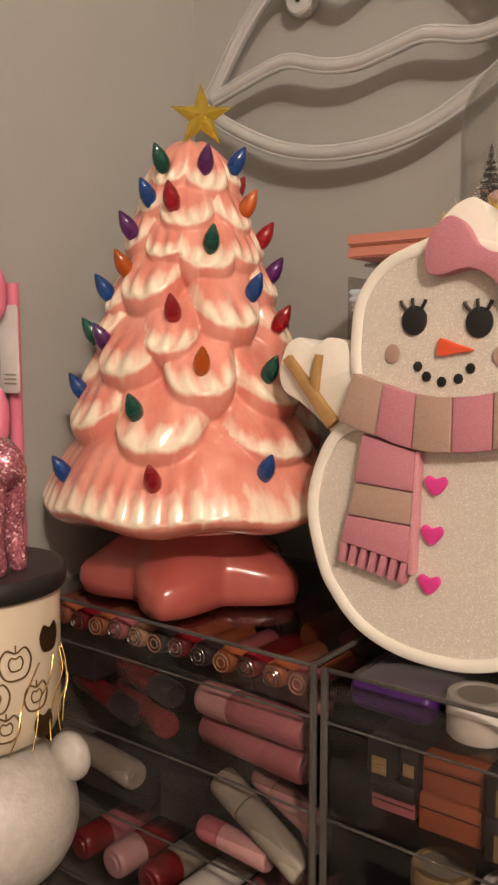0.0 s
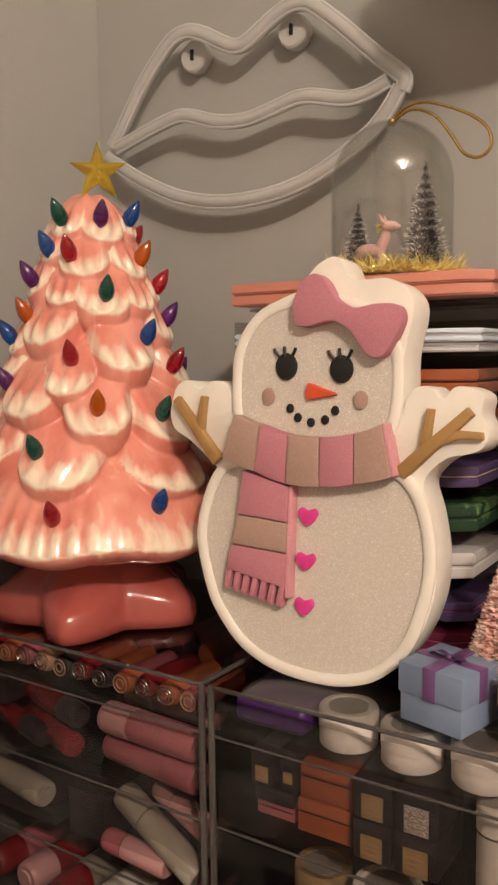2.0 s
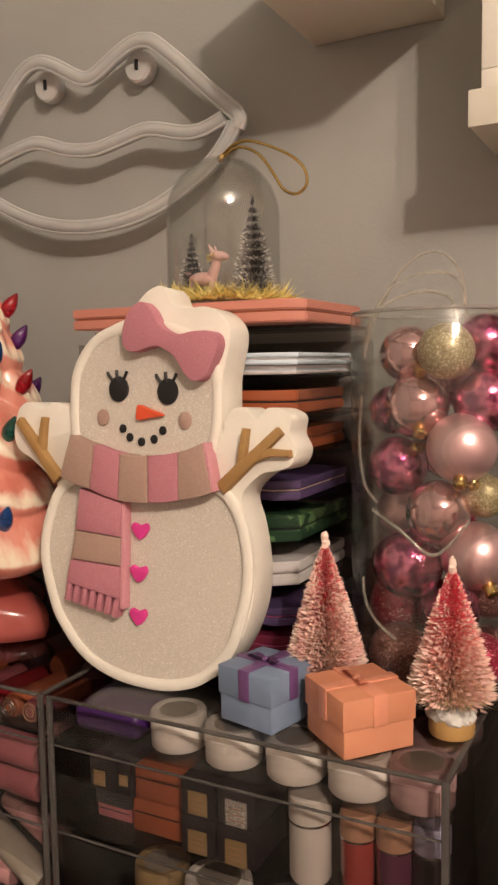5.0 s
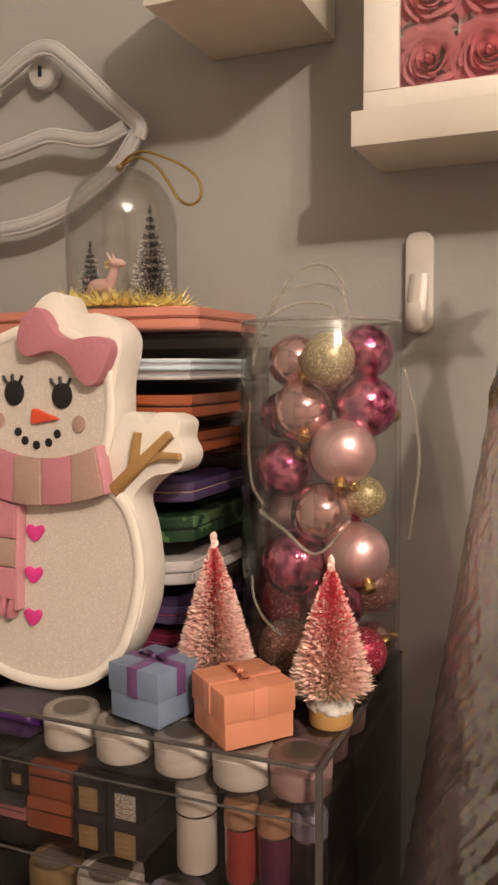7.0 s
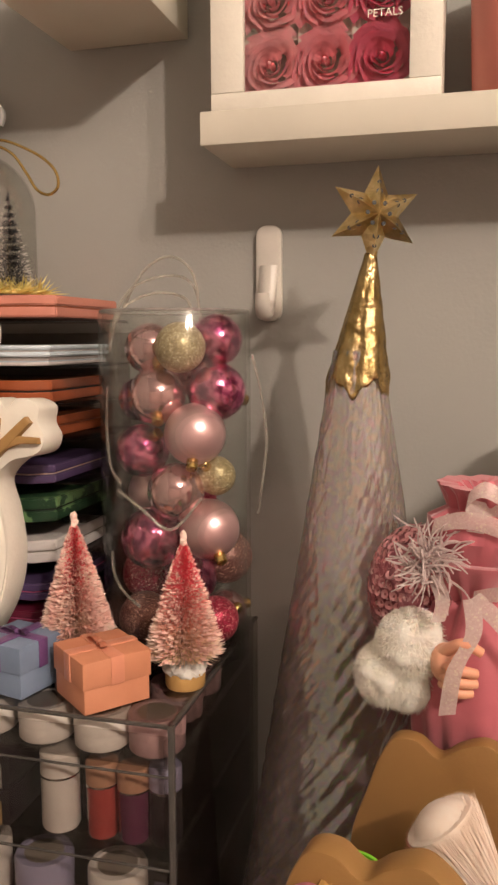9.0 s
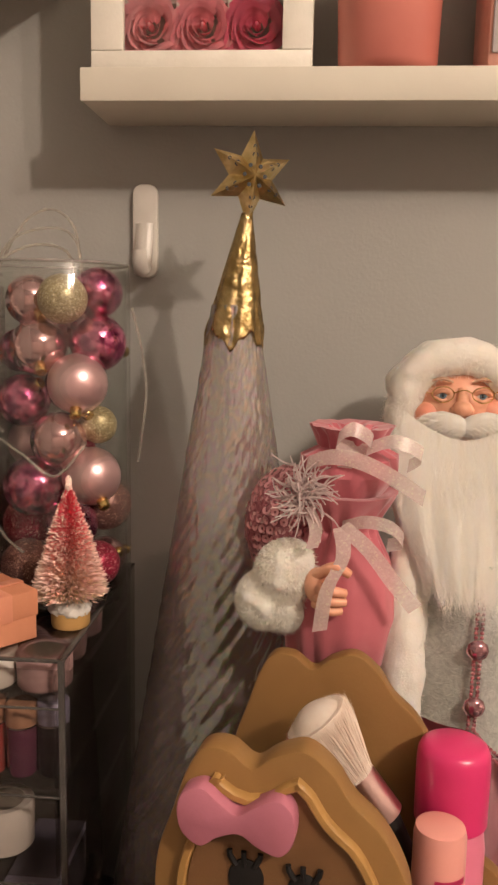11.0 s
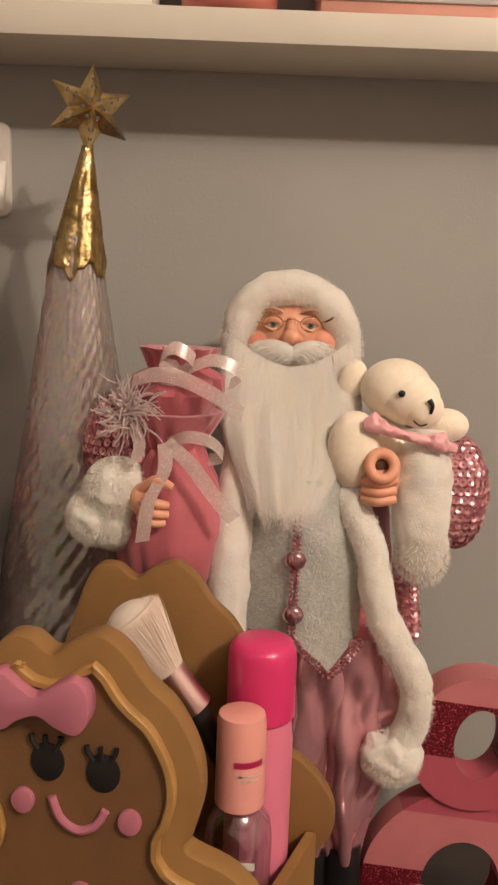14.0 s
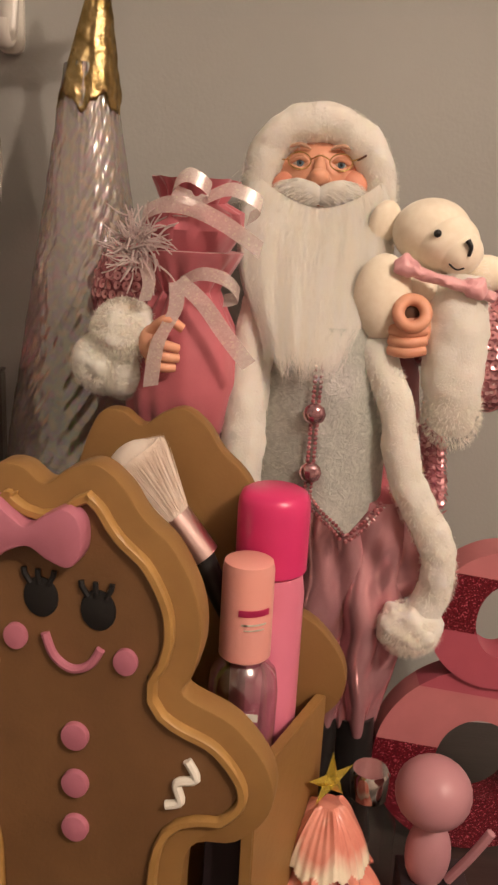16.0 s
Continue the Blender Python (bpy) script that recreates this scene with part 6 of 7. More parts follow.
# coat front edges in fur
for pts, r in (([(0.350, 0.492, 1.182), (0.357, 0.470, 1.162), (0.369, 0.462, 1.135), (0.377, 0.460, 1.100), (0.388, 0.460, 1.077), (0.4005, 0.461, 1.054), (0.4025, 0.463, 1.032), (0.397, 0.465, 1.016)], 0.0098), ([(0.298, 0.500, 1.200), (0.292, 0.482, 1.172), (0.288, 0.468, 1.135), (0.286, 0.462, 1.095), (0.287, 0.463, 1.05), (0.290, 0.47, 1.00)], 0.0122)):
    line = smooth_loop(pts, 4, False)
    pile(tube(smooth_loop(pts, 16, False), r, 36), "fur", 0.0018)
    for p in line:
        fuzz("fur", p[0], p[1], p[2], r, r, r, 170)
blob("satin", 0.3870, 0.476, 1.046, 0.0135, 0.008, 0.030, 0.003, 90)
blob("fur", 0.390, 0.464, 1.0040, 0.0180, 0.016, 0.0160, 0.004, 110)
fuzz("fur", 0.390, 0.464, 1.0040, 0.0180, 0.016, 0.0160, 1500)


def sequins(x, y, z, rx, ry, rz, gap=0.0053):
    """Cupped discs with a hole, sewn in rows on a rounded sleeve."""
    rows = int(math.pi * rz / gap)
    for j in range(1, rows):
        la = math.pi * j / rows - math.pi / 2
        n = max(4, int(math.tau * max(rx, ry) * math.cos(la) / gap))
        for i in range(n):
            lo = math.tau * (i + 0.5 * (j % 2)) / n
            d = Vector((math.cos(la) * math.cos(lo), math.cos(la) * math.sin(lo), math.sin(la)))
            if d[1] > 0.25:
                continue
            p = Vector((x + rx * d[0], y + ry * d[1], z + rz * d[2]))
            nn = Vector((d[0] / rx, d[1] / ry, d[2] / rz)).normalized()
            nn = (nn + Vector((random.gauss(0, 0.16), random.gauss(0, 0.16), random.gauss(0, 0.16)))).normalized()
            b = lathe([(0.0008, 0.0), (0.0016, 0.0002), (0.0026, 0.0006)], 0, 0, 8)
            bmesh.ops.transform(b, verts=b.verts, matrix=Matrix.Translation(p) @ nn.to_track_quat("Z", "Y").to_matrix().to_4x4())
            merge(sb, b, F["spangle"])


rod("sequin", [(0.394, 0.49, 1.120), (0.398, 0.49, 1.095), (0.401, 0.49, 1.070)], 0.0065)
for k in range(12):
    sequins(0.3965 + 0.0005 * k, 0.4900, 1.118 - 0.0042 * k, 0.0066, 0.0066, 0.0066, 0.0062)
# head: hood, face, nose, moustache, beard
blob("fur", 0.321, 0.570, 1.258, 0.0395, 0.034, 0.0365, 0.003, 70)
line = smooth_loop([(0.2895, 0.535, 1.222), (0.2865, 0.530, 1.250), (0.2955, 0.527, 1.274), (0.318, 0.525, 1.2850), (0.342, 0.527, 1.2780), (0.3555, 0.530, 1.257), (0.357, 0.535, 1.228)], 5, False)
pile(tube(smooth_loop([tuple(p) for p in line], 3, False), 0.0108, 36), "fur", 0.0016)
for p in line:
    fuzz("fur", p[0], p[1], p[2], 0.0108, 0.0108, 0.0108, 190)
fuzz("fur", 0.321, 0.560, 1.258, 0.0395, 0.034, 0.0365, 2500)
blob("skin", 0.3205, 0.5395, 1.2535, 0.0285, 0.0235, 0.0285, 0, 60)
for sx, cx, cz in ((-1, 0.3025, 1.2490), (1, 0.3405, 1.2510)):
    blob("blush", cx, 0.5245, cz, 0.0088, 0.0065, 0.0085, 0, 60, 4)
for sx, ex in ((-1, 0.3090), (1, 0.3325)):
    ez = 1.2620
    blob("eyewhite", ex, 0.5200, ez, 0.0040, 0.0026, 0.0024, 0, 60, 3)
    blob("iris", ex + 0.0004, 0.5178, ez - 0.0001, 0.0021, 0.0008, 0.0022, 0, 60, 3)
    blob("black", ex + 0.0004, 0.5171, ez - 0.0001, 0.0010, 0.0004, 0.0011, 0, 60, 2)
    rod("skin", [(ex - 0.0052, 0.5200, ez + 0.0006), (ex, 0.5168, ez + 0.0030), (ex + 0.0052, 0.5200, ez + 0.0006)], 0.0016, 8)
    rod("skin", [(ex - 0.0050, 0.5202, ez - 0.0010), (ex, 0.5176, ez - 0.0032), (ex + 0.0050, 0.5202, ez - 0.0010)], 0.0010, 8)
    rod("lash_and_shade", [(ex - 0.0046, 0.5188, ez + 0.0012), (ex, 0.5164, ez + 0.0028), (ex + 0.0046, 0.5188, ez + 0.0012)], 0.0003, 6)
    rod("brow", [(ex - 0.0062 * sx * -1, 0.5200, ez + 0.0085), (ex, 0.5178, ez + 0.0100), (ex + 0.0062 * sx * -1, 0.5190, ez + 0.0078)], 0.0009, 8, lambda t: 0.7 + 0.6 * math.sin(math.pi * t))
    ring = [(ex + 0.0064 * math.cos(a), 0.5135 + 0.0012 * abs(math.cos(a)), ez + 0.0008 + 0.0046 * math.sin(a)) for a in [math.tau * k / 28 for k in range(28)]]
    merge(sb, tube(ring, 0.00034, 6, closed=True), F["goldwire"])
rod("goldwire", [(0.3154, 0.5140, 1.2638), (0.3207, 0.5112, 1.2658), (0.3261, 0.5140, 1.2638)], 0.00036, 6)
rod("goldwire", [(0.3388, 0.5146, 1.2640), (0.3440, 0.5170, 1.2660), (0.3490, 0.5185, 1.2680)], 0.00036, 6)
rod("lash_and_shade", [(0.3415, 0.5160, 1.2645), (0.3440, 0.5155, 1.2658), (0.3465, 0.5155, 1.2675)], 0.0006, 6)
rod("goldwire", [(0.3026, 0.5146, 1.2630), (0.2990, 0.5170, 1.2632)], 0.00036, 6)
blob("skin", 0.3207, 0.5140, 1.2545, 0.0058, 0.0075, 0.0052, 0, 60, 4)
for sx in (-1, 1):
    blob("skin", 0.3207 + sx * 0.0042, 0.5160, 1.2530, 0.0030, 0.0042, 0.0032, 0, 60, 3)
rod("skin", [(0.3207, 0.5185, 1.2660), (0.3207, 0.5150, 1.2600), (0.3207, 0.5125, 1.2555)], 0.0034, 12, lambda t: 0.8 + 0.4 * t)
blob("blush", 0.3222, 0.5125, 1.2395, 0.0040, 0.0030, 0.0018, 0, 60, 2)
blob("beard", 0.322, 0.523, 1.212, 0.031, 0.020, 0.034, 0.001, 90)
NU, NV = 160, 50


def beard_point(u, v, lift=0.0):
    """Across u from -1 to 1 and down v from the lip to the tip."""
    groove = 0.0011 * noise.noise((u * 4 + 0.8 * v, v * 1.6, 1.0)) + 0.0004 * noise.noise((u * 13 + 1.2 * v, v * 2.2, 5.0))
    top = 1.2400 - 0.003 * (1 - abs(u)) + 0.012 * abs(u) ** 2
    tip = 1.1600 + 0.010 * abs(u) ** 2 + 0.005 * noise.noise((u * 5, 3.1, 0))
    wid = 0.0335 * (1 + 0.20 * math.sin(math.pi * min(1, v)) - 0.20 * v ** 2.5)
    deep = 0.034 * math.sqrt(max(0.0, 1 - 0.80 * u * u)) * (0.42 + 0.95 * v - 0.50 * v * v) + 0.042 * v * (1 - 0.12 * v)
    return Vector((0.3215 - 0.002 * v + wid * u, 0.5170 - deep - groove - lift, top + (tip - top) * v))


bd = bmesh.new()
cols = [[bd.verts.new(beard_point(iu / NU * 2 - 1, 0.72 * iv / NV * (1 + 0.05 * math.sin(iu * 0.9) + 0.05 * math.sin(iu * 0.37)))) for iv in range(NV + 1)] for iu in range(NU + 1)]
for p, q in zip(cols, cols[1:]):
    for iv in range(NV):
        bd.faces.new((p[iv], p[iv + 1], q[iv + 1], q[iv]))
bmesh.ops.solidify(bd, geom=bd.faces[:], thickness=0.002)
merge(sb, bd, F["beard"])
# soft long hair lying on the beard, loose and wavy towards the ends
for k in range(17000):
    u = random.uniform(-1.06, 1.06)
    v0 = random.uniform(0.0, 0.80) if k % 3 else random.uniform(0.45, 0.70)
    v1 = v0 + random.uniform(0.20, 0.42)
    drift, wave, ph = random.gauss(0, 0.26), random.uniform(0.0, 0.07), random.uniform(0, 6.3)
    w = random.uniform(0.00005, 0.00013)
    lift = random.random() ** 2 * 0.0030
    last = None
    for i in range(6):
        t = i / 5
        p = beard_point(max(-1.12, min(1.12, u + drift * t * t + wave * math.sin(4 * t + ph))), v0 + (v1 - v0) * t, 0.0001 + lift * math.sin(math.pi * (0.15 + 0.75 * t)))
        wide = w * (1 - 0.8 * t * t)
        pair = (sb.verts.new(p - Vector((wide, 0, 0))), sb.verts.new(p + Vector((wide, 0, 0))))
        if last:
            f = sb.faces.new((last[0], last[1], pair[1], pair[0]))
            f.material_index = F["beard"]
        last = pair
for sx in (-1, 1):
    for k in range(26):
        t = k / 25
        c = Vector((0.3213 + sx * (0.002 + 0.0250 * t), 0.5085 + 0.010 * t * t, 1.2440 + 0.0045 * math.sin(2.6 * t) - 0.0040 * t))
        r = 0.0058 * (0.70 + 0.75 * math.sin(math.pi * min(1, 0.12 + 0.80 * t)) - 0.55 * t)
        merge(sb, ball(c[0], c[1], c[2], r, r, r, None, 2, 0.0006, 300), F["beard"])
        for i in range(70):
            d = Vector((random.gauss(0, 1), -abs(random.gauss(0, 1)), random.gauss(0, 1))).normalized()
            strand(sb, c + d * r * 0.95, Vector((sx * 1.0, 0, -0.25)) + d * 0.35, random.uniform(0.003, 0.007), 0.00011, 0.25, F["beard"])
# wisps of hair beside the hood
for k in range(260):
    z = random.uniform(1.205, 1.262)
    strand(sb, Vector((random.uniform(0.280, 0.290), random.uniform(0.505, 0.530), z)), Vector((random.gauss(-0.5, 0.4), random.gauss(-0.2, 0.3), random.gauss(-0.4, 0.7))), random.uniform(0.007, 0.015), 0.00010, 0.3, F["beard"], 3)
# sack with bows, left arm, cuff and hand
KX, KY = 0.2510, 0.478
b = lathe([(0.001, 1.100), (0.020, 1.102), (0.030, 1.116), (0.0335, 1.142), (0.0300, 1.166), (0.020, 1.184), (0.016, 1.190), (0.022, 1.199), (0.029, 1.208), (0.030, 1.211), (0.026, 1.2115), (0.0200, 1.208), (0.024, 1.214), (0.0275, 1.222), (0.026, 1.231), (0.016, 1.236), (0.020, 1.243), (0.024, 1.248), (0.014, 1.247), (0.001, 1.238)], KX, KY, 96)
for v in b.verts:
    a = math.atan2(v.co.y - KY, v.co.x - KX)
    g = math.exp(-((v.co.z - 1.190) / 0.014) ** 2) + math.exp(-((v.co.z - 1.238) / 0.010) ** 2) + 0.8 * math.exp(-((v.co.z - 1.112) / 0.016) ** 2)
    v.co += Vector((math.cos(a), math.sin(a), 0)) * (0.0020 * g * math.sin(13 * a + 1.5 * math.sin(3 * a)) + 0.0022 * noise.noise(v.co * 60)) + Vector((0.003 * max(0, v.co.z - 1.19) / 0.05, 0, 0.0025 * g * noise.noise((3 * a, v.co.z * 50, 0))))
merge(sb, b, F["velvet"])
blob("sequin", 0.2205, 0.505, 1.182, 0.026, 0.026, 0.036, 0.003, 60)
sequins(0.2205, 0.505, 1.182, 0.0262, 0.0262, 0.0362)
for x, y, z, r in ((0.2210, 0.460, 1.1680, 0.0178), (0.2095, 0.462, 1.1510, 0.0165), (0.2200, 0.462, 1.1480, 0.0150)):
    blob("fur", x, y, z, r, r * 0.92, r, 0.0025, 100)
    fuzz("fur", x, y, z, r, r * 0.92, r, 2600)
blob("skin", 0.2380, 0.448, 1.1640, 0.0075, 0.007, 0.0100, 0, 60, 3)
for pts in ([(0.237, 0.446, 1.170), (0.246, 0.4385, 1.1775), (0.2545, 0.4395, 1.1735)], [(0.237, 0.445, 1.164), (0.245, 0.4370, 1.1650), (0.2525, 0.4395, 1.1630)], [(0.237, 0.445, 1.159), (0.245, 0.4375, 1.1590), (0.2525, 0.4400, 1.1580)], [(0.237, 0.446, 1.155), (0.244, 0.4385, 1.1535), (0.2505, 0.4410, 1.1530)]):
    rod("skin", pts, 0.0030, 10, lambda t: 1.1 - 0.3 * t)
ribbon([(0.249, 0.4500, 1.196), (0.2505, 0.4380, 1.183), (0.2425, 0.4340, 1.166), (0.2395, 0.4335, 1.144)], 0.0052)
ribbon([(0.250, 0.4500, 1.197), (0.264, 0.4400, 1.187), (0.277, 0.4370, 1.171), (0.289, 0.4370, 1.157)], 0.0056, Vector((0.8, 0, 0.6)))
ribbon([(0.250, 0.4550, 1.195), (0.262, 0.4440, 1.201), (0.275, 0.4420, 1.199), (0.282, 0.4450, 1.191), (0.274, 0.4480, 1.188)], 0.0044, Vector((0.1, 0.3, 1)))
ribbon([(0.230, 0.4560, 1.229), (0.242, 0.4500, 1.234), (0.256, 0.4480, 1.233), (0.273, 0.4460, 1.226), (0.292, 0.4470, 1.214)], 0.0056, Vector((0.2, 0, 1)))
ribbon([(0.262, 0.4600, 1.236), (0.246, 0.4540, 1.241), (0.253, 0.4520, 1.249), (0.264, 0.4540, 1.243), (0.262, 0.4580, 1.236)], 0.0048, Vector((0.2, 0.4, 1)))
ribbon([(0.262, 0.4560, 1.238), (0.276, 0.4520, 1.243), (0.291, 0.4540, 1.236), (0.284, 0.4580, 1.229)], 0.0046, Vector((0.2, 0.4, 1)))
ribbon([(0.232, 0.4500, 1.205), (0.236, 0.4440, 1.196), (0.234, 0.4420, 1.186)], 0.0045)
for k in range(150):
    c = Vector((0.2290 + random.gauss(0, 0.005), 0.4530 + random.gauss(0, 0.004), 1.2130 + random.gauss(0, 0.005)))
    d = Vector((random.gauss(-0.2, 1), random.gauss(-0.5, 0.6), random.gauss(0.2, 0.9))).normalized()
    s = Vector((-d[2], 0, d[0])) * random.uniform(0.3, 0.9)
    n = random.uniform(0.008, 0.020)
    rod("tinsel", [c, c + d * n * 0.5 + s * 0.003, c + d * n + s * 0.001], 0.0007, 4, lambda t: 1 - 0.5 * t)
# right arm, hand and the plush bear
blob("sequin", 0.4240, 0.490, 1.165, 0.0180, 0.023, 0.0345, 0.002, 60)
sequins(0.4240, 0.490, 1.165, 0.0182, 0.0232, 0.0347)
blob("sequin", 0.400, 0.527, 1.178, 0.034, 0.022, 0.030, 0.002, 60)
pts = [(0.3985, 0.476, 1.2050), (0.3985, 0.473, 1.185), (0.3985, 0.471, 1.160), (0.4015, 0.472, 1.135), (0.4020, 0.476, 1.126)]
pile(tube(smooth_loop(pts, 14, False), 0.0165, 40, taper=lambda t: 0.80 + 0.25 * math.sin(math.pi * min(1, t * 1.15 + 0.05))), "fur")
for p in smooth_loop(pts, 3, False):
    fuzz("fur", p[0], p[1], p[2], 0.0160, 0.0165, 0.0150, 300)
blob("skin", 0.3725, 0.4640, 1.1770, 0.0115, 0.0085, 0.0130, 0, 60, 4)
ring = [(0.3715 + 0.0072 * math.cos(a), 0.4540 + 0.003 * math.sin(a), 1.1865 + 0.0068 * math.sin(a)) for a in [math.tau * k / 28 for k in range(28)]]
merge(sb, tube(ring, 0.0034, 12, closed=True), F["skin"])
# dark brown disc painted in for the shade inside the curled hand
blob("lash_and_shade", 0.3715, 0.4580, 1.1865, 0.0050, 0.0015, 0.0048, 0, 60, 3)
for dz in (0.0, -0.0055, -0.0105):
    rod("skin", [(0.3630, 0.4600, 1.1770 + dz), (0.3700, 0.4535, 1.1765 + dz), (0.3800, 0.4560, 1.1780 + dz)], 0.0034, 12, lambda t: 1.0 - 0.15 * t)
blob("plush", 0.3825, 0.4850, 1.2275, 0.0212, 0.0205, 0.0180)
blob("plush", 0.3890, 0.4780, 1.2225, 0.0182, 0.0180, 0.0158)
blob("plush", 0.3950, 0.4710, 1.2180, 0.0130, 0.0125, 0.0120)
blob("plush", 0.3575, 0.4920, 1.2315, 0.0085, 0.006, 0.0120, turn=(0, 15, 0))
blob("plush", 0.3575, 0.4690, 1.1925, 0.0160, 0.0140, 0.0230)
blob("plush", 0.3770, 0.4700, 1.1985, 0.0090, 0.0080, 0.0090)
blob("plush", 0.4120, 0.4790, 1.2075, 0.0135, 0.0110, 0.0100)
blob("plush", 0.3860, 0.4880, 1.1900, 0.0230, 0.0190, 0.0230)
blob("black", 0.3815, 0.4615, 1.2270, 0.0021, 0.0016, 0.0021, 0, 60, 2)
rod("black", [(0.3965, 0.4580, 1.2245), (0.3985, 0.4575, 1.2210), (0.3980, 0.4585, 1.2165)], 0.0013, 8, lambda t: 1.2 - 0.6 * t)
rod("black", [(0.3885, 0.4592, 1.2122), (0.3925, 0.4588, 1.2095), (0.3965, 0.4590, 1.2105)], 0.0005, 6)
for sg, ang, cx, cz in ((-1, 18, 0.3790, 1.2060), (1, 12, 0.3900, 1.2035)):
    b = ball(0.0095, 0, 0, 0.0100, 0.0042, 0.0062, None, 4, 0.0018, 260)
    for v in b.verts:
        v.co.z *= 0.25 + 0.85 * min(1.0, max(0.0, v.co.x / 0.016))
        v.co.z += 0.0006 * math.sin(v.co.x * 900)
    bmesh.ops.transform(b, verts=b.verts, matrix=pose(cx, 0.4560, cz, 0, ang, 0) @ Matrix.Scale(sg, 4, (1, 0, 0)))
    merge(sb, b, F["bow"])
b = tube(smooth_loop([(0.3690, 0.4600, 1.2080), (0.3800, 0.4545, 1.2050), (0.3920, 0.4540, 1.2025), (0.4050, 0.4580, 1.1990), (0.4140, 0.4640, 1.1960)], 8, False), 0.0030, 12)
for v in b.verts:
    v.co += Vector((0, 1, 0.6)) * 0.0012 * noise.noise(v.co * 260)
merge(sb, b, F["bow"])
finish(sb)
santa = new("father_christmas_doll", mesh_of("father_christmas_doll", sb, SANTA))
tagged(santa, "white-bearded doll in pink sequins holding a sack and bear", "doll")

# ---------- gingerbread crate and what stands in it ----------
GX, GY = 0.236, 0.331
# pink paint darkened for the shade over the front of the crate
M["gb_pink_shaded"] = material("shaded_pink_paint", (0.47, 0.165, 0.225), 0.5, (0.42, 0.14, 0.19), 40, 0.08, 300)
gb = thing("gingerbread_crate", GX, GY, TABLE, "brown wooden gingerbread-shaped crate with pink bow and face", "storage crate", lean=(0, 0, -9))
gb.location += Vector((-0.0105, 0, -0.015))
gl = smooth_loop([(0.2835, 1.0485), (0.306, 1.038), (0.322, 1.018), (0.323, 0.998), (0.309, 0.981), (0.289, 0.974), (0.285, 0.940), (0.288, 0.900), (0.290, 0.862), (0.282, 0.8465), (0.236, 0.8465), (0.190, 0.8465), (0.182, 0.862),
                  (0.184, 0.900), (0.185, 0.940), (0.182, 0.966), (0.164, 0.973), (0.148, 0.992), (0.149, 1.016), (0.165, 1.037), (0.185, 1.049), (0.179, 1.068), (0.180, 1.090), (0.187, 1.112), (0.193, 1.130), (0.200, 1.141),
                  (0.211, 1.142), (0.2215, 1.1355), (0.231, 1.142), (0.2435, 1.146), (0.2555, 1.138), (0.264, 1.126), (0.277, 1.114), (0.2875, 1.094), (0.290, 1.075), (0.2865, 1.058)], 5)
part("front_board", slab(gl, GY + 0.004, GY + 0.018, 0.0012), M["tan_edge"], gb)
inner = clean_inset(gl, 0.0110)
part("raised_rim", ring_slab(inner, 0.0042, GY - 0.0005, GY + 0.0045), material("pale_gingerbread_rim", (0.42, 0.235, 0.075), 0.4, (0.33, 0.18, 0.056), 60, 0.1, 250), gb, "lighter tan raised rim")
part("face_panel", slab(clean_inset(gl, 0.0157), GY + 0.0025, GY + 0.0045), M["brown_face"], gb, "brown recessed face panel")
part("back_board", slab([Vector((p[0] + 0.010 + (0.012 if p[0] > 0.28 and p[1] < 1.055 else 0), p[1] + 0.004)) for p in gl], GY + 0.098, GY + 0.108, 0.0012), M["tan"], gb)
for sx in (-1,):
    x = GX + sx * 0.050
    o = bmesh.new()
    c = [(GY + 0.0185, TABLE + 0.016), (GY + 0.0975, TABLE + 0.016), (GY + 0.0975, 1.030), (GY + 0.060, 1.005), (GY + 0.0185, 0.985)]
    f = o.faces.new([o.verts.new((x - 0.003, p[0], p[1])) for p in c])
    g = bmesh.ops.extrude_face_region(o, geom=[f])
    bmesh.ops.translate(o, verts=[v for v in g["geom"] if isinstance(v, bmesh.types.BMVert)], vec=(0.006, 0, 0))
    bmesh.ops.bevel(o, geom=o.edges[:], offset=0.0006, segments=2, affect="EDGES")
    part("side_board", o, M["tan"], gb)
o = bmesh.new()
c = [(0.3085, 0.3500), (0.3145, 0.3500), (0.3370, 0.4280), (0.3310, 0.4280)]
f = o.faces.new([o.verts.new((p[0], p[1], TABLE + 0.016)) for p in c])
g = bmesh.ops.extrude_face_region(o, geom=[f])
bmesh.ops.translate(o, verts=[v for v in g["geom"] if isinstance(v, bmesh.types.BMVert)], vec=(0, 0, 0.157))
bmesh.ops.bevel(o, geom=o.edges[:], offset=0.0006, segments=2, affect="EDGES")
part("side_board", o, M["tan_edge"], gb)
part("floor_board", box(GX - 0.046, GX + 0.046, GY + 0.0185, GY + 0.0975, TABLE + 0.0155, TABLE + 0.021, 0.0005), M["tan"], gb)
bw = smooth_loop([(0.1945, 1.1265), (0.203, 1.1300), (0.211, 1.1245), (0.218, 1.1205), (0.226, 1.1255), (0.235, 1.1295), (0.2415, 1.1240), (0.2420, 1.1120), (0.2365, 1.1045), (0.227, 1.1070), (0.219, 1.1115), (0.210, 1.1085), (0.2025, 1.1035), (0.1945, 1.1085), (0.192, 1.118)], 5)
part("bow", slab(bw, GY - 0.007, GY + 0.004, 0.0014), M["gb_pink_shaded"], gb, "pink painted bow")
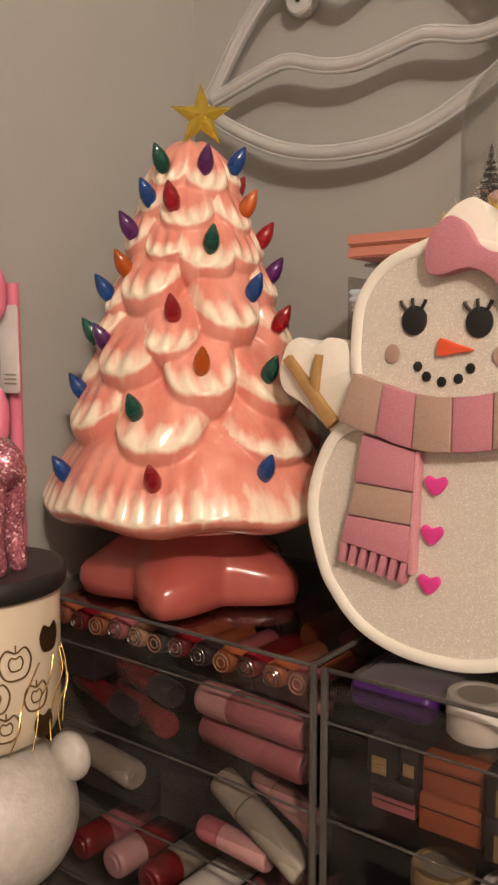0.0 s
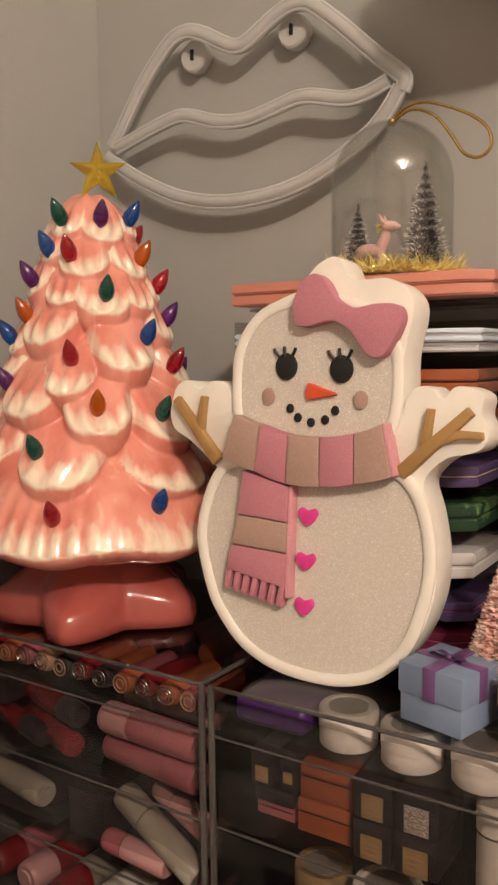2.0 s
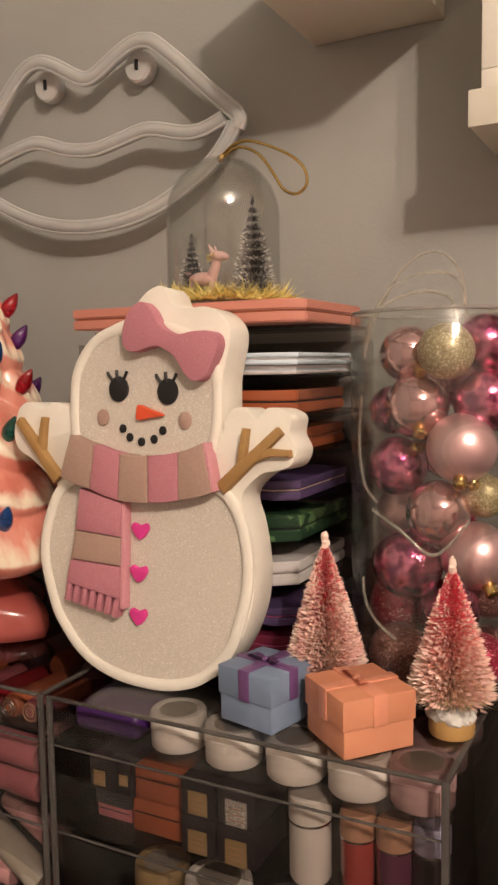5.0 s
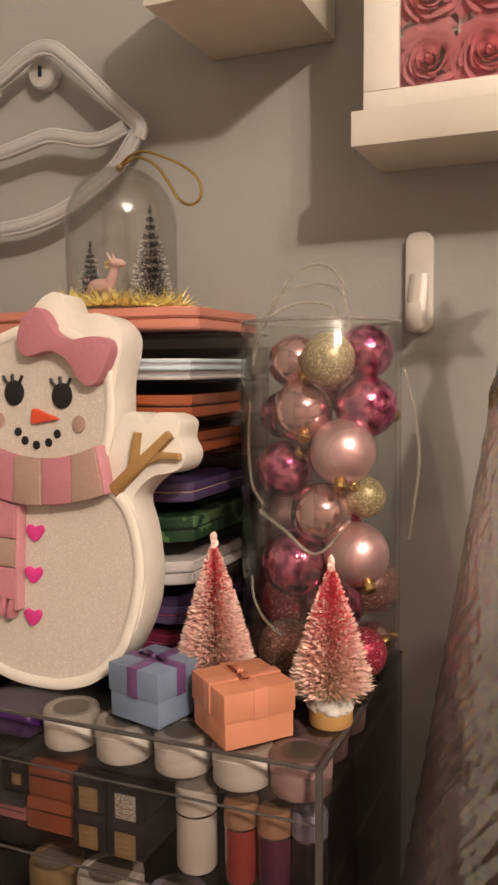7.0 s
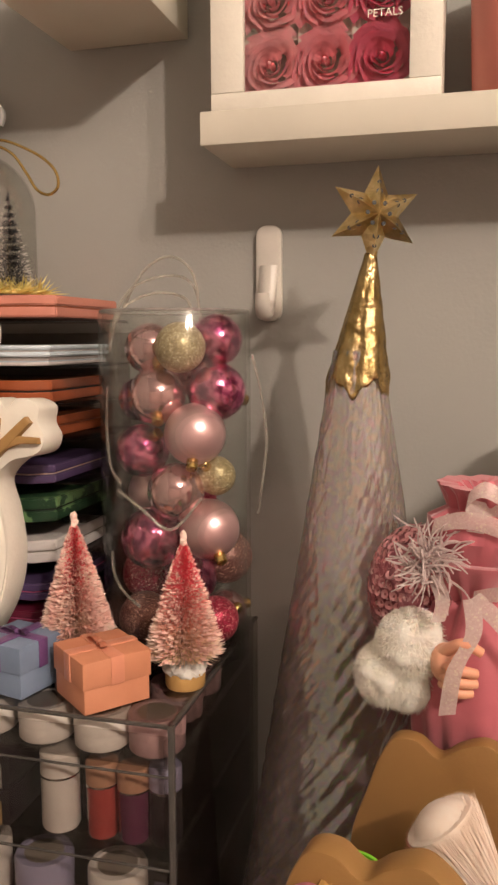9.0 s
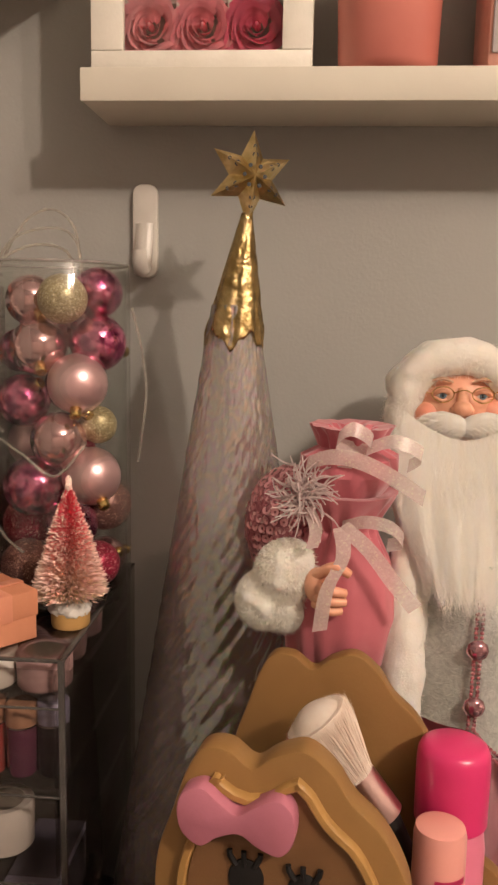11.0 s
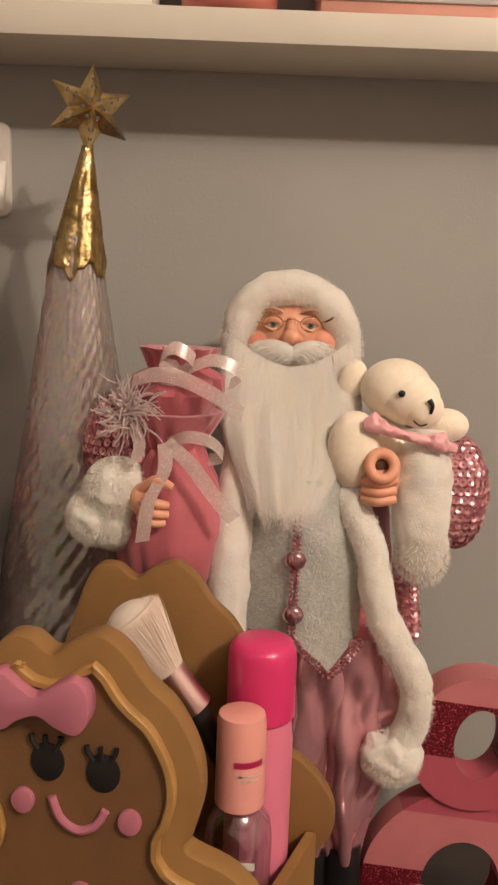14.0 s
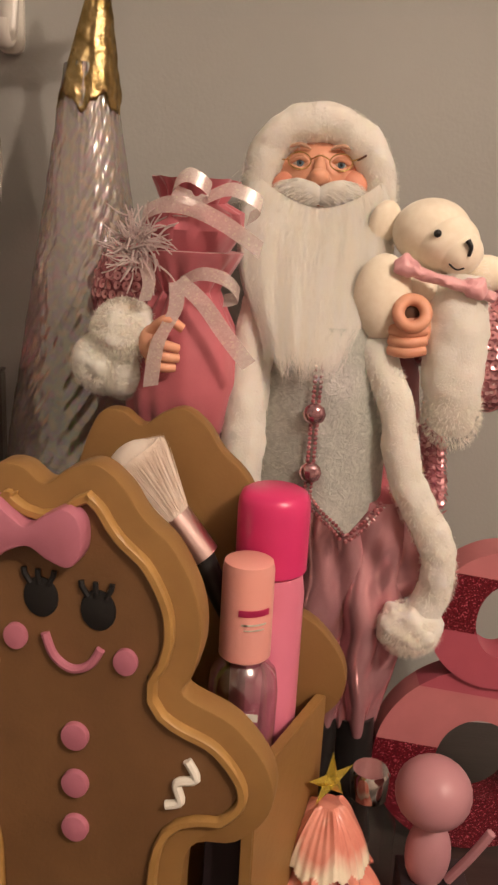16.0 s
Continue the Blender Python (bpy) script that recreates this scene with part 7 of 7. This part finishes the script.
for ex, ez in ((0.2205, 1.0860), (0.2460, 1.0835)):
    part("eye", slab(ellipse(ex, ez, 0.0078, 0.0092), GY + 0.0016, GY + 0.004, 0.0005), M["black"], gb, "black painted eye")
    for dx, ti in ((-0.0055, -0.003), (-0.0008, -0.0003), (0.0045, 0.003)):
        part("eyelash", tube([(ex + dx * 0.8, GY + 0.0018, ez + 0.006), (ex + dx + ti * 0.5, GY + 0.0014, ez + 0.0105), (ex + dx + ti * 0.6, GY + 0.0016, ez + 0.0128)], 0.0013, 6), M["black"], gb)
for cx, cz in ((0.2090, 1.0665), (0.2585, 1.0620)):
    part("cheek", slab(ellipse(cx, cz, 0.0053, 0.0060), GY, GY + 0.004, 0.0006), M["gb_pink_shaded"], gb, "pink round cheek")
part("smile", tube(smooth_loop([(0.2225, GY + 0.0015, 1.0700), (0.2265, GY + 0.0015, 1.0600), (0.2345, GY + 0.0015, 1.0550), (0.2425, GY + 0.0015, 1.0580), (0.2475, GY + 0.0015, 1.0660)], 5, False), 0.0020, 8), M["gb_pink_shaded"], gb, "pink smile")
for cz in (1.0225, 0.9985, 0.9755):
    part("button", slab(ellipse(0.2360, cz, 0.0062, 0.0066), GY - 0.0005, GY + 0.004, 0.0008), M["gb_pink_shaded"], gb, "pink round button")
for sx in (-1, 1):
    z0 = 1.024
    pts = [(0.0545, 0.0), (0.0590, -0.0085), (0.0500, -0.0120), (0.0520, -0.0210), (0.0450, -0.0240)]
    part("icing_zigzag", tube(smooth_loop([(GX + sx * a * 0.93, GY + 0.0015, z0 + b - 0.004) for a, b in pts], 5, False), 0.0021, 8), M["white_paint"], gb, "white icing squiggle")

# make-up brush
M["rose_gold"] = material("rose_gold_metal", (0.90, 0.66, 0.62), 0.32, None, 20, metal=1.0)
M["brush_hair"] = material("cream_brush_hair", (0.98, 0.90, 0.82), 0.8, (0.95, 0.84, 0.75), 150)
let_through(M["brush_hair"], 0.4)
M["brush_pink"] = material("pink_brush_hair", (0.62, 0.25, 0.20), 0.8, None, 150)
br = thing("makeup_brush", 0.300, 0.385, 1.02, "fluffy cream makeup brush with rose gold ferrule in the crate", "makeup brush")
p0, p1, p2 = Vector((0.2900, 0.384, 1.040)), Vector((0.2735, 0.3850, 1.0730)), Vector((0.2587, 0.3855, 1.0925))
n = (p2 - p1).normalized()
part("handle", tube([p0 - (p1 - p0) * 0.5, p0, p1], 0.0062, 20, taper=lambda t: 0.6 + 0.4 * t), M["black"], br)
part("ferrule", tube([p1, p1 + n * 0.002, p2 - n * 0.002, p2], 0.0088, 28), M["rose_gold"], br, "rose gold ferrule")
o = bmesh.new()
merge(o, tube([p2 - n * 0.002, p2 + n * 0.010, p2 + n * 0.024, p2 + n * 0.034], 0.0084, 24, taper=lambda t: 1.0 + 1.0 * t - 0.10 * t ** 4), 0)
tip = p2 + n * 0.0265
merge(o, ball((tip + n * 0.002)[0], (tip + n * 0.002)[1], (tip + n * 0.002)[2], 0.0146, 0.0146, 0.0120, None, 3, 0, 60, (0, math.degrees(math.atan2(n[0], n[2])), 0)), 0)
side, up = Vector((0, 1, 0)), n.cross(Vector((0, 1, 0)))
for k in range(9000):
    a, r = random.uniform(0, math.tau), random.random() ** 0.3
    d = math.cos(a) * side + math.sin(a) * up
    strand(o, p2 - n * 0.002 + d * r * 0.0080, n + d * r * 0.27 + Vector((random.gauss(0, 0.03), random.gauss(0, 0.03), 0)), (0.0415 - 0.004 * r * r) * random.uniform(0.92, 1.0), 0.00038, 0.0, 1 if (r > 0.88 and math.sin(a) > 0.55) else 0, 3)
part("bristles", o, [M["brush_hair"], M["brush_pink"]], br, "soft cream bristles with pink edge")

# spray bottle, nail polish, lime pot
M["cap_pink"] = material("bright_pink_plastic", (0.66, 0.04, 0.16), 0.3, (0.62, 0.035, 0.145), 30)
M["bottle_pink"] = material("light_pink_plastic", (0.70, 0.20, 0.30), 0.35, (0.66, 0.18, 0.27), 30)
M["peach_cap"] = material("peach_plastic", (0.72, 0.33, 0.29), 0.35, (0.76, 0.33, 0.27), 30)
sx_, sy_ = 0.3065, 0.4005
sp_ = thing("spray_bottle", sx_, sy_, TABLE, "pink body spray bottle with a hot pink cap", "bottle")
part("bottle", lathe([(0, TABLE + 0.007), (0.0165, TABLE + 0.007), (0.0175, TABLE + 0.01), (0.0175, 1.050), (0.0160, 1.062), (0, 1.062)], sx_, sy_, 40), M["bottle_pink"], sp_)
part("cap", lathe([(0.0165, 1.0625), (0.0178, 1.064), (0.0178, 1.094), (0.0174, 1.099), (0.0160, 1.1025), (0.0130, 1.1042), (0, 1.1046)], sx_, sy_, 40), M["cap_pink"], sp_, "hot pink glossy cap")
nx, ny = 0.2965, 0.3690
npz = thing("nail_polish_bottle", nx, ny, 0.93, "clear nail polish bottle with a peach pink cap", "nail polish")
g = part("glass", lathe([(0, 0.9790), (0.0145, 0.9790), (0.0165, 0.9820), (0.0168, 1.0140), (0.0155, 1.0240), (0.010, 1.0300), (0.010, 1.0340), (0, 1.0340)], nx, ny, 32), sheet("polish_glass", (0.92, 0.91, 0.92), 0.22, 0.05), npz)
part("cap", lathe([(0.0112, 1.0325), (0.0122, 1.0335), (0.0120, 1.0760), (0.0112, 1.0795), (0.0098, 1.0802), (0, 1.0798)], nx, ny, 36), M["peach_cap"], npz, "peach pink cap")
for z, h, m, w in ((1.0570, 0.0032, "cap_pink", 0.62), (1.0525, 0.0010, "white_paint", 0.5), (1.0500, 0.0008, "white_paint", 0.4)):
    o = bmesh.new()
    vs = []
    for k in range(11):
        a = radians(-90) + 0.35 + w * (k / 10 * 2 - 1)
        vs.append((o.verts.new((nx + 0.01245 * math.cos(a), ny + 0.01245 * math.sin(a), z)), o.verts.new((nx + 0.01245 * math.cos(a), ny + 0.01245 * math.sin(a), z + h))))
    for p, q in zip(vs, vs[1:]):
        o.faces.new((p[0], q[0], q[1], p[1]))
    bmesh.ops.solidify(o, geom=o.faces[:], thickness=0.0004)
    part("print_bar", o, M[m], npz)
for z, w in ((1.0080, 0.45), (1.0000, 0.3)):
    part("print_bar", box(nx - 0.006, nx + 0.009 * w * 2, ny - 0.0178, ny - 0.0172, z, z + 0.0036), M["jar"], npz)
solid("polish_stand", box(nx - 0.014, nx + 0.014, ny - 0.012, ny + 0.012, TABLE + 0.0065, 0.9785, 0.001), M["darkbox"], "dark makeup box standing inside the crate", "box")
M["lime"] = material("lime_green_plastic", (0.20, 0.55, 0.03), 0.35, None, 30)
solid("lime_pot", lathe([(0, TABLE + 0.0065), (0.014, TABLE + 0.0065), (0.0165, 1.08), (0.017, 1.1040), (0.0155, 1.1040), (0.015, 1.08), (0, 1.08)], 0.2020, 0.3640, 36), M["lime"], "lime green plastic pot in the crate", "pot")

# ---------- striped figure-eight decoration ----------
M["red_glitter"] = glitter("maroon_glitter", (0.20, 0.008, 0.02), (0.09, 0.003, 0.008), 1500, 0.4, 0.3, (0.7, 0.15, 0.2))
M["rose_paint"] = material("rose_pink_paint", (0.42, 0.085, 0.12), 0.5, (0.37, 0.07, 0.10), 30)
M["light_rose"] = material("light_rose_paint", (0.50, 0.17, 0.18), 0.5, None, 30)
eight = thing("ring_decoration", 0.452, 0.50, TABLE, "pink and maroon glitter striped figure-eight decoration", "decoration")


def band(z):
    return 1 if z > 1.026 else 2 if z > 0.988 else 0 if z > 0.945 else 1 if z > 0.903 else 2


for nm, cx, cz, ro, ri, rz in (("upper_ring", 0.452, 0.999, 0.046, 0.017, 0.024), ("lower_ring", 0.447, 0.898, 0.0665, 0.026, 0.030)):
    o = bmesh.new()
    cols = []
    for k in range(96):
        a = math.tau * k / 96
        c, s = math.cos(a), math.sin(a)
        ring = []
        for t in range(9):
            r1, r2 = ri + (ro - ri) * t / 8, rz + (ro - rz) * t / 8
            ring.append((cx + r1 * c, cz + r2 * s))
        back = 0.003 if nm == "lower_ring" else 0.0
        f = [o.verts.new((x, 0.488 + back, z)) for x, z in ring]
        b = [o.verts.new((x, 0.512 - back, z)) for x, z in ring]
        cols.append(f + b[::-1])
    for i in range(96):
        p, q = cols[i], cols[(i + 1) % 96]
        for t in range(18):
            u = (t + 1) % 18
            o.faces.new((p[t], q[t], q[u], p[u]))
    for zc in (1.026, 0.988, 0.945, 0.903):
        bmesh.ops.bisect_plane(o, geom=o.verts[:] + o.edges[:] + o.faces[:], plane_co=(0.45, 0, zc), plane_no=(0.12, 0, 1))
    for fc in o.faces:
        c = fc.calc_center_median()
        fc.material_index = band(c.z + 0.12 * (c.x - 0.45))
    part(nm, o, [M["rose_paint"], M["light_rose"], M["red_glitter"]], eight)

# ---------- pale figurine, small ceramic tree, clear bottle ----------
solid("pink_figurine", ball(0.4005, 0.402, 0.9400, 0.0205, 0.020, 0.0195, ball(0.402, 0.404, 0.900, 0.0125, 0.011, 0.022, tube(smooth_loop([(0.414, 0.402, 0.885), (0.424, 0.398, 0.905), (0.432, 0.396, 0.922)], 4, False), 0.0026, 8))), material("pale_pink_vinyl", (0.48, 0.23, 0.26), 0.4, None, 30), "plain pale pink vinyl figurine", "figurine")
solid("figurine_stand", box(0.388, 0.425, 0.388, 0.420, TABLE + 0.0005, 0.884, 0.001), M["darkbox"], "dark box under the small figurine", "box")
TX, TY = 0.3450, 0.3950
st2 = thing("small_ceramic_tree", TX, TY, TABLE, "small coral ceramic tree with an amber star", "christmas tree")
o = bmesh.new()
lay = o.verts.layers.float.new("glaze")
rows = []
for k in range(90):
    z = TABLE + 0.001 + 0.113 * k / 89
    row = []
    for i in range(120):
        a = math.tau * i / 120
        r, g = 0.006 + 0.036 * (1 - k / 89), 0.0
        for zb, n_, rt in ((0.905, 6, 0.024), (0.870, 7, 0.036), (0.842, 8, 0.045)):
            u = (a / math.tau * n_ + zb * 7) % 1 * 2 - 1
            s = (z - zb - 0.007 * u * u) / 0.036
            if 0 < s < 1:
                rr = r + (rt - r) * (1 - s) ** 0.8 + 0.0005 * math.sin(u * 15)
                if rr > r:
                    r, g = rr, max(0.0, 1 - abs(s - 0.1) / 0.4)
        v = o.verts.new((TX + r * math.cos(a), TY + r * math.sin(a), z))
        v[lay] = g
        row.append(v)
    rows.append(row)
for p, q in zip(rows, rows[1:]):
    for i in range(120):
        j = (i + 1) % 120
        o.faces.new((p[i], p[j], q[j], q[i]))
o.faces.new(rows[-1])
part("foliage", o, bpy.data.materials["coral_and_cream_glaze"], st2, angle=70)
o = bmesh.new()
vs = [o.verts.new(((0.019 if k % 2 == 0 else 0.0075) * (1.2 if k == 0 else 1) * math.cos(math.pi / 2 + math.tau * k / 10), 0, (0.019 if k % 2 == 0 else 0.0075) * (1.2 if k == 0 else 1) * math.sin(math.pi / 2 + math.tau * k / 10))) for k in range(10)]
fr, bk = o.verts.new((0, -0.005, 0)), o.verts.new((0, 0.005, 0))
for i in range(10):
    o.faces.new((vs[i], vs[(i + 1) % 10], fr))
    o.faces.new((vs[(i + 1) % 10], vs[i], bk))
bmesh.ops.transform(o, verts=o.verts, matrix=pose(TX, TY, 0.9580, 0, 0, 35) @ Matrix.Scale(0.82, 4))
part("star", o, M["star_plastic"], st2, "clear amber star", smooth=False)
for a, z, c in ((-165, 0.918, "green"), (-60, 0.905, "red"), (-100, 0.880, "blue"), (-20, 0.880, "green")):
    r = 0.032 if z < 0.9 else 0.021
    part("bulb", ball(TX + r * math.cos(radians(a)), TY + r * math.sin(radians(a)), z, 0.0048, 0.0048, 0.0058), BULB[c], st2, c + " translucent bulb")
st2.scale = (1, 1, 0.92)
cb = thing("clear_bottle", 0.371, 0.432, TABLE, "clear glass bottle with a silver neck", "bottle")
part("glass", lathe([(0, TABLE + 0.0005), (0.016, TABLE + 0.0005), (0.0175, TABLE + 0.003), (0.0175, 0.895), (0.012, 0.906), (0.010, 0.912), (0, 0.912)], 0.371, 0.432, 32), M["glass"], cb)
part("neck", lathe([(0.0105, 0.9125), (0.0115, 0.914), (0.0115, 0.928), (0.0100, 0.930), (0, 0.930)], 0.371, 0.432, 28), M["chrome"], cb)

# ---------- bear candle holder with candle jar, glitter deer ----------
BX, BY = -0.2905, 0.340
M["bear_white"] = material("white_glazed_ceramic", (0.46, 0.43, 0.385), 0.4, (0.39, 0.36, 0.32), 160, 0.25, 420, coat=0.15)
bear = thing("bear_holder", BX, BY, TABLE, "glossy white ceramic bear under a candle jar", "figurine")
part("body", ball(BX, BY, 0.905, 0.046, 0.045, 0.075, ball(BX, BY, 1.035, 0.052, 0.046, 0.044, None, 4), 4), M["bear_white"], bear)
for sx in (-1, 1):
    part("ear", ball(BX + sx * 0.034, BY + sx * 0.029, 1.063, 0.0135, 0.009, 0.0135), M["bear_white"], bear)
for k in range(4):
    a = -0.9 + 0.22 * k
    part("eyelash", tube([(BX + 0.028 + 0.004 * k, BY - 0.0395 + 0.003 * k, 1.042 + 0.001 * k), (BX + 0.030 + 0.005 * k, BY - 0.0415 + 0.003 * k, 1.048 + 0.0015 * k)], 0.0007, 6), M["black"], bear)
M["candle_cream"] = material("cream_candle_glass", (0.58, 0.50, 0.38), 0.25, (0.54, 0.46, 0.34), 12, coat=0.4)
M["bronze"] = material("bronze_print", (0.13, 0.075, 0.03), 0.3, (0.2, 0.12, 0.05), 60, metal=0.6)
jr = thing("candle_jar", BX, BY, 1.0795, "cream candle jar with bronze apple pattern and black lid", "candle")
part("jar", lathe([(0, 1.0795), (0.034, 1.0795), (0.0385, 1.083), (0.0405, 1.09), (0.0415, 1.155), (0.0400, 1.158), (0, 1.158)], BX, BY, 56), M["candle_cream"], jr)
part("lid", lathe([(0, 1.1585), (0.0440, 1.1585), (0.0450, 1.160), (0.0450, 1.167), (0.0435, 1.169), (0, 1.1695)], BX, BY, 56), M["black"], jr, "black wooden lid")
for a, z, r in ((-42, 1.134, 0.0085), (-12, 1.128, 0.0085), (-28, 1.112, 0.0080), (-60, 1.108, 0.0075), (-20, 1.096, 0.007), (4, 1.108, 0.0075), (-48, 1.092, 0.0075), (18, 1.136, 0.008), (-80, 1.13, 0.0085), (10, 1.092, 0.007)):
    for style in range(1):
        o = bmesh.new()
        loop = smooth_loop([(0, -r), (r * 0.7, -r * 0.8), (r, 0.1 * r), (r * 0.6, 0.85 * r), (0, 0.6 * r), (-r * 0.6, 0.85 * r), (-r, 0.1 * r), (-r * 0.7, -r * 0.8)], 4)

        def wrap(p, rad):
            b = radians(a) + p[0] / rad
            return Vector((BX + rad * math.cos(b), BY + rad * math.sin(b), z + p[1]))
        R = 0.0415 if z > 1.12 else 0.0412
        if int(a) % 4 == 0:
            tube([wrap(p, R) for p in loop], 0.0005, 6, o, closed=True)
            tube([wrap(0.45 * p, R) for p in loop], 0.0004, 6, o, closed=True)
            tube([wrap(Vector((0, t * r * 0.6)), R) for t in (1, 1.4, 1.8)], 0.0004, 6, o)
        else:
            c = o.verts.new(wrap(Vector((0, 0)), R + 0.0006))
            vs = [o.verts.new(wrap(p, R + 0.0004)) for p in loop]
            for i in range(len(vs)):
                o.faces.new((vs[i], vs[(i + 1) % len(vs)], c))
            bmesh.ops.solidify(o, geom=o.faces[:], thickness=0.0004)
        part("apple_print", o, M["bronze"], jr)
for k in range(5):
    a0 = radians(-20 + 16 * k)
    pts = [(BX + (0.0425 + 0.002 * math.sin(t * 2 + k)) * math.cos(a0 + 0.1 * t), BY + (0.0425 + 0.002 * math.sin(t * 2 + k)) * math.sin(a0 + 0.1 * t), 1.082 + 0.011 * t) for t in range(5)]
    part("gold_sprig", tube(smooth_loop(pts, 4, False), 0.00035, 6), M["gold"], jr)
M["pink_glitter"] = glitter("pink_glitter", (0.55, 0.20, 0.25), (0.26, 0.07, 0.10), 900, 0.3, 0.5, (1, 0.75, 0.75))
o = ball(BX + 0.012, BY, 1.2235, 0.024, 0.014, 0.0155)
for dx, dy in ((0.024, -0.006), (0.022, 0.008), (-0.010, -0.006), (-0.010, 0.008)):
    tube(smooth_loop([(BX + dx - 0.000, BY + dy, 1.222), (BX + dx, BY + dy, 1.205), (BX + dx - 0.002, BY + dy, 1.190), (BX + dx + 0.001, BY + dy, 1.173), (BX + dx, BY + dy, 1.1702)], 4, False), 0.0052, 12, o, taper=lambda t: 1.25 - 0.45 * t)
tube(smooth_loop([(BX - 0.010, BY, 1.230), (BX - 0.018, BY, 1.248), (BX - 0.022, BY, 1.262)], 4, False), 0.0085, 12, o, taper=lambda t: 1.1 - 0.4 * t)
ball(BX - 0.028, BY, 1.268, 0.012, 0.0075, 0.0075, o)
solid("glitter_deer", o, M["pink_glitter"], "pink glitter deer standing on the black lid", "figurine")
card = solid("gift_tag", slab(rounded(-0.4005, -0.3815, 1.251, 1.310, 0.003), 0.440, 0.4412, 0.0003), M["pal_white"], "white cardboard tag on a pink toy", "tag")
for k in range(3):
    part("print_bar", box(-0.396, -0.3840, 0.4393, 0.4402, 1.257 + 0.003 * k, 1.2582 + 0.003 * k), M["sage"], card)
solid("pink_toy", ball(-0.394, 0.4330, 1.235, 0.0065, 0.007, 0.020, ball(-0.394, 0.434, 1.318, 0.0065, 0.007, 0.018, tube([(-0.3955, 0.448, TOP + 0.0005), (-0.3955, 0.448, 1.325)], 0.0045, 14))), M["bottle_pink"], "bright pink toy behind the candle", "toy")
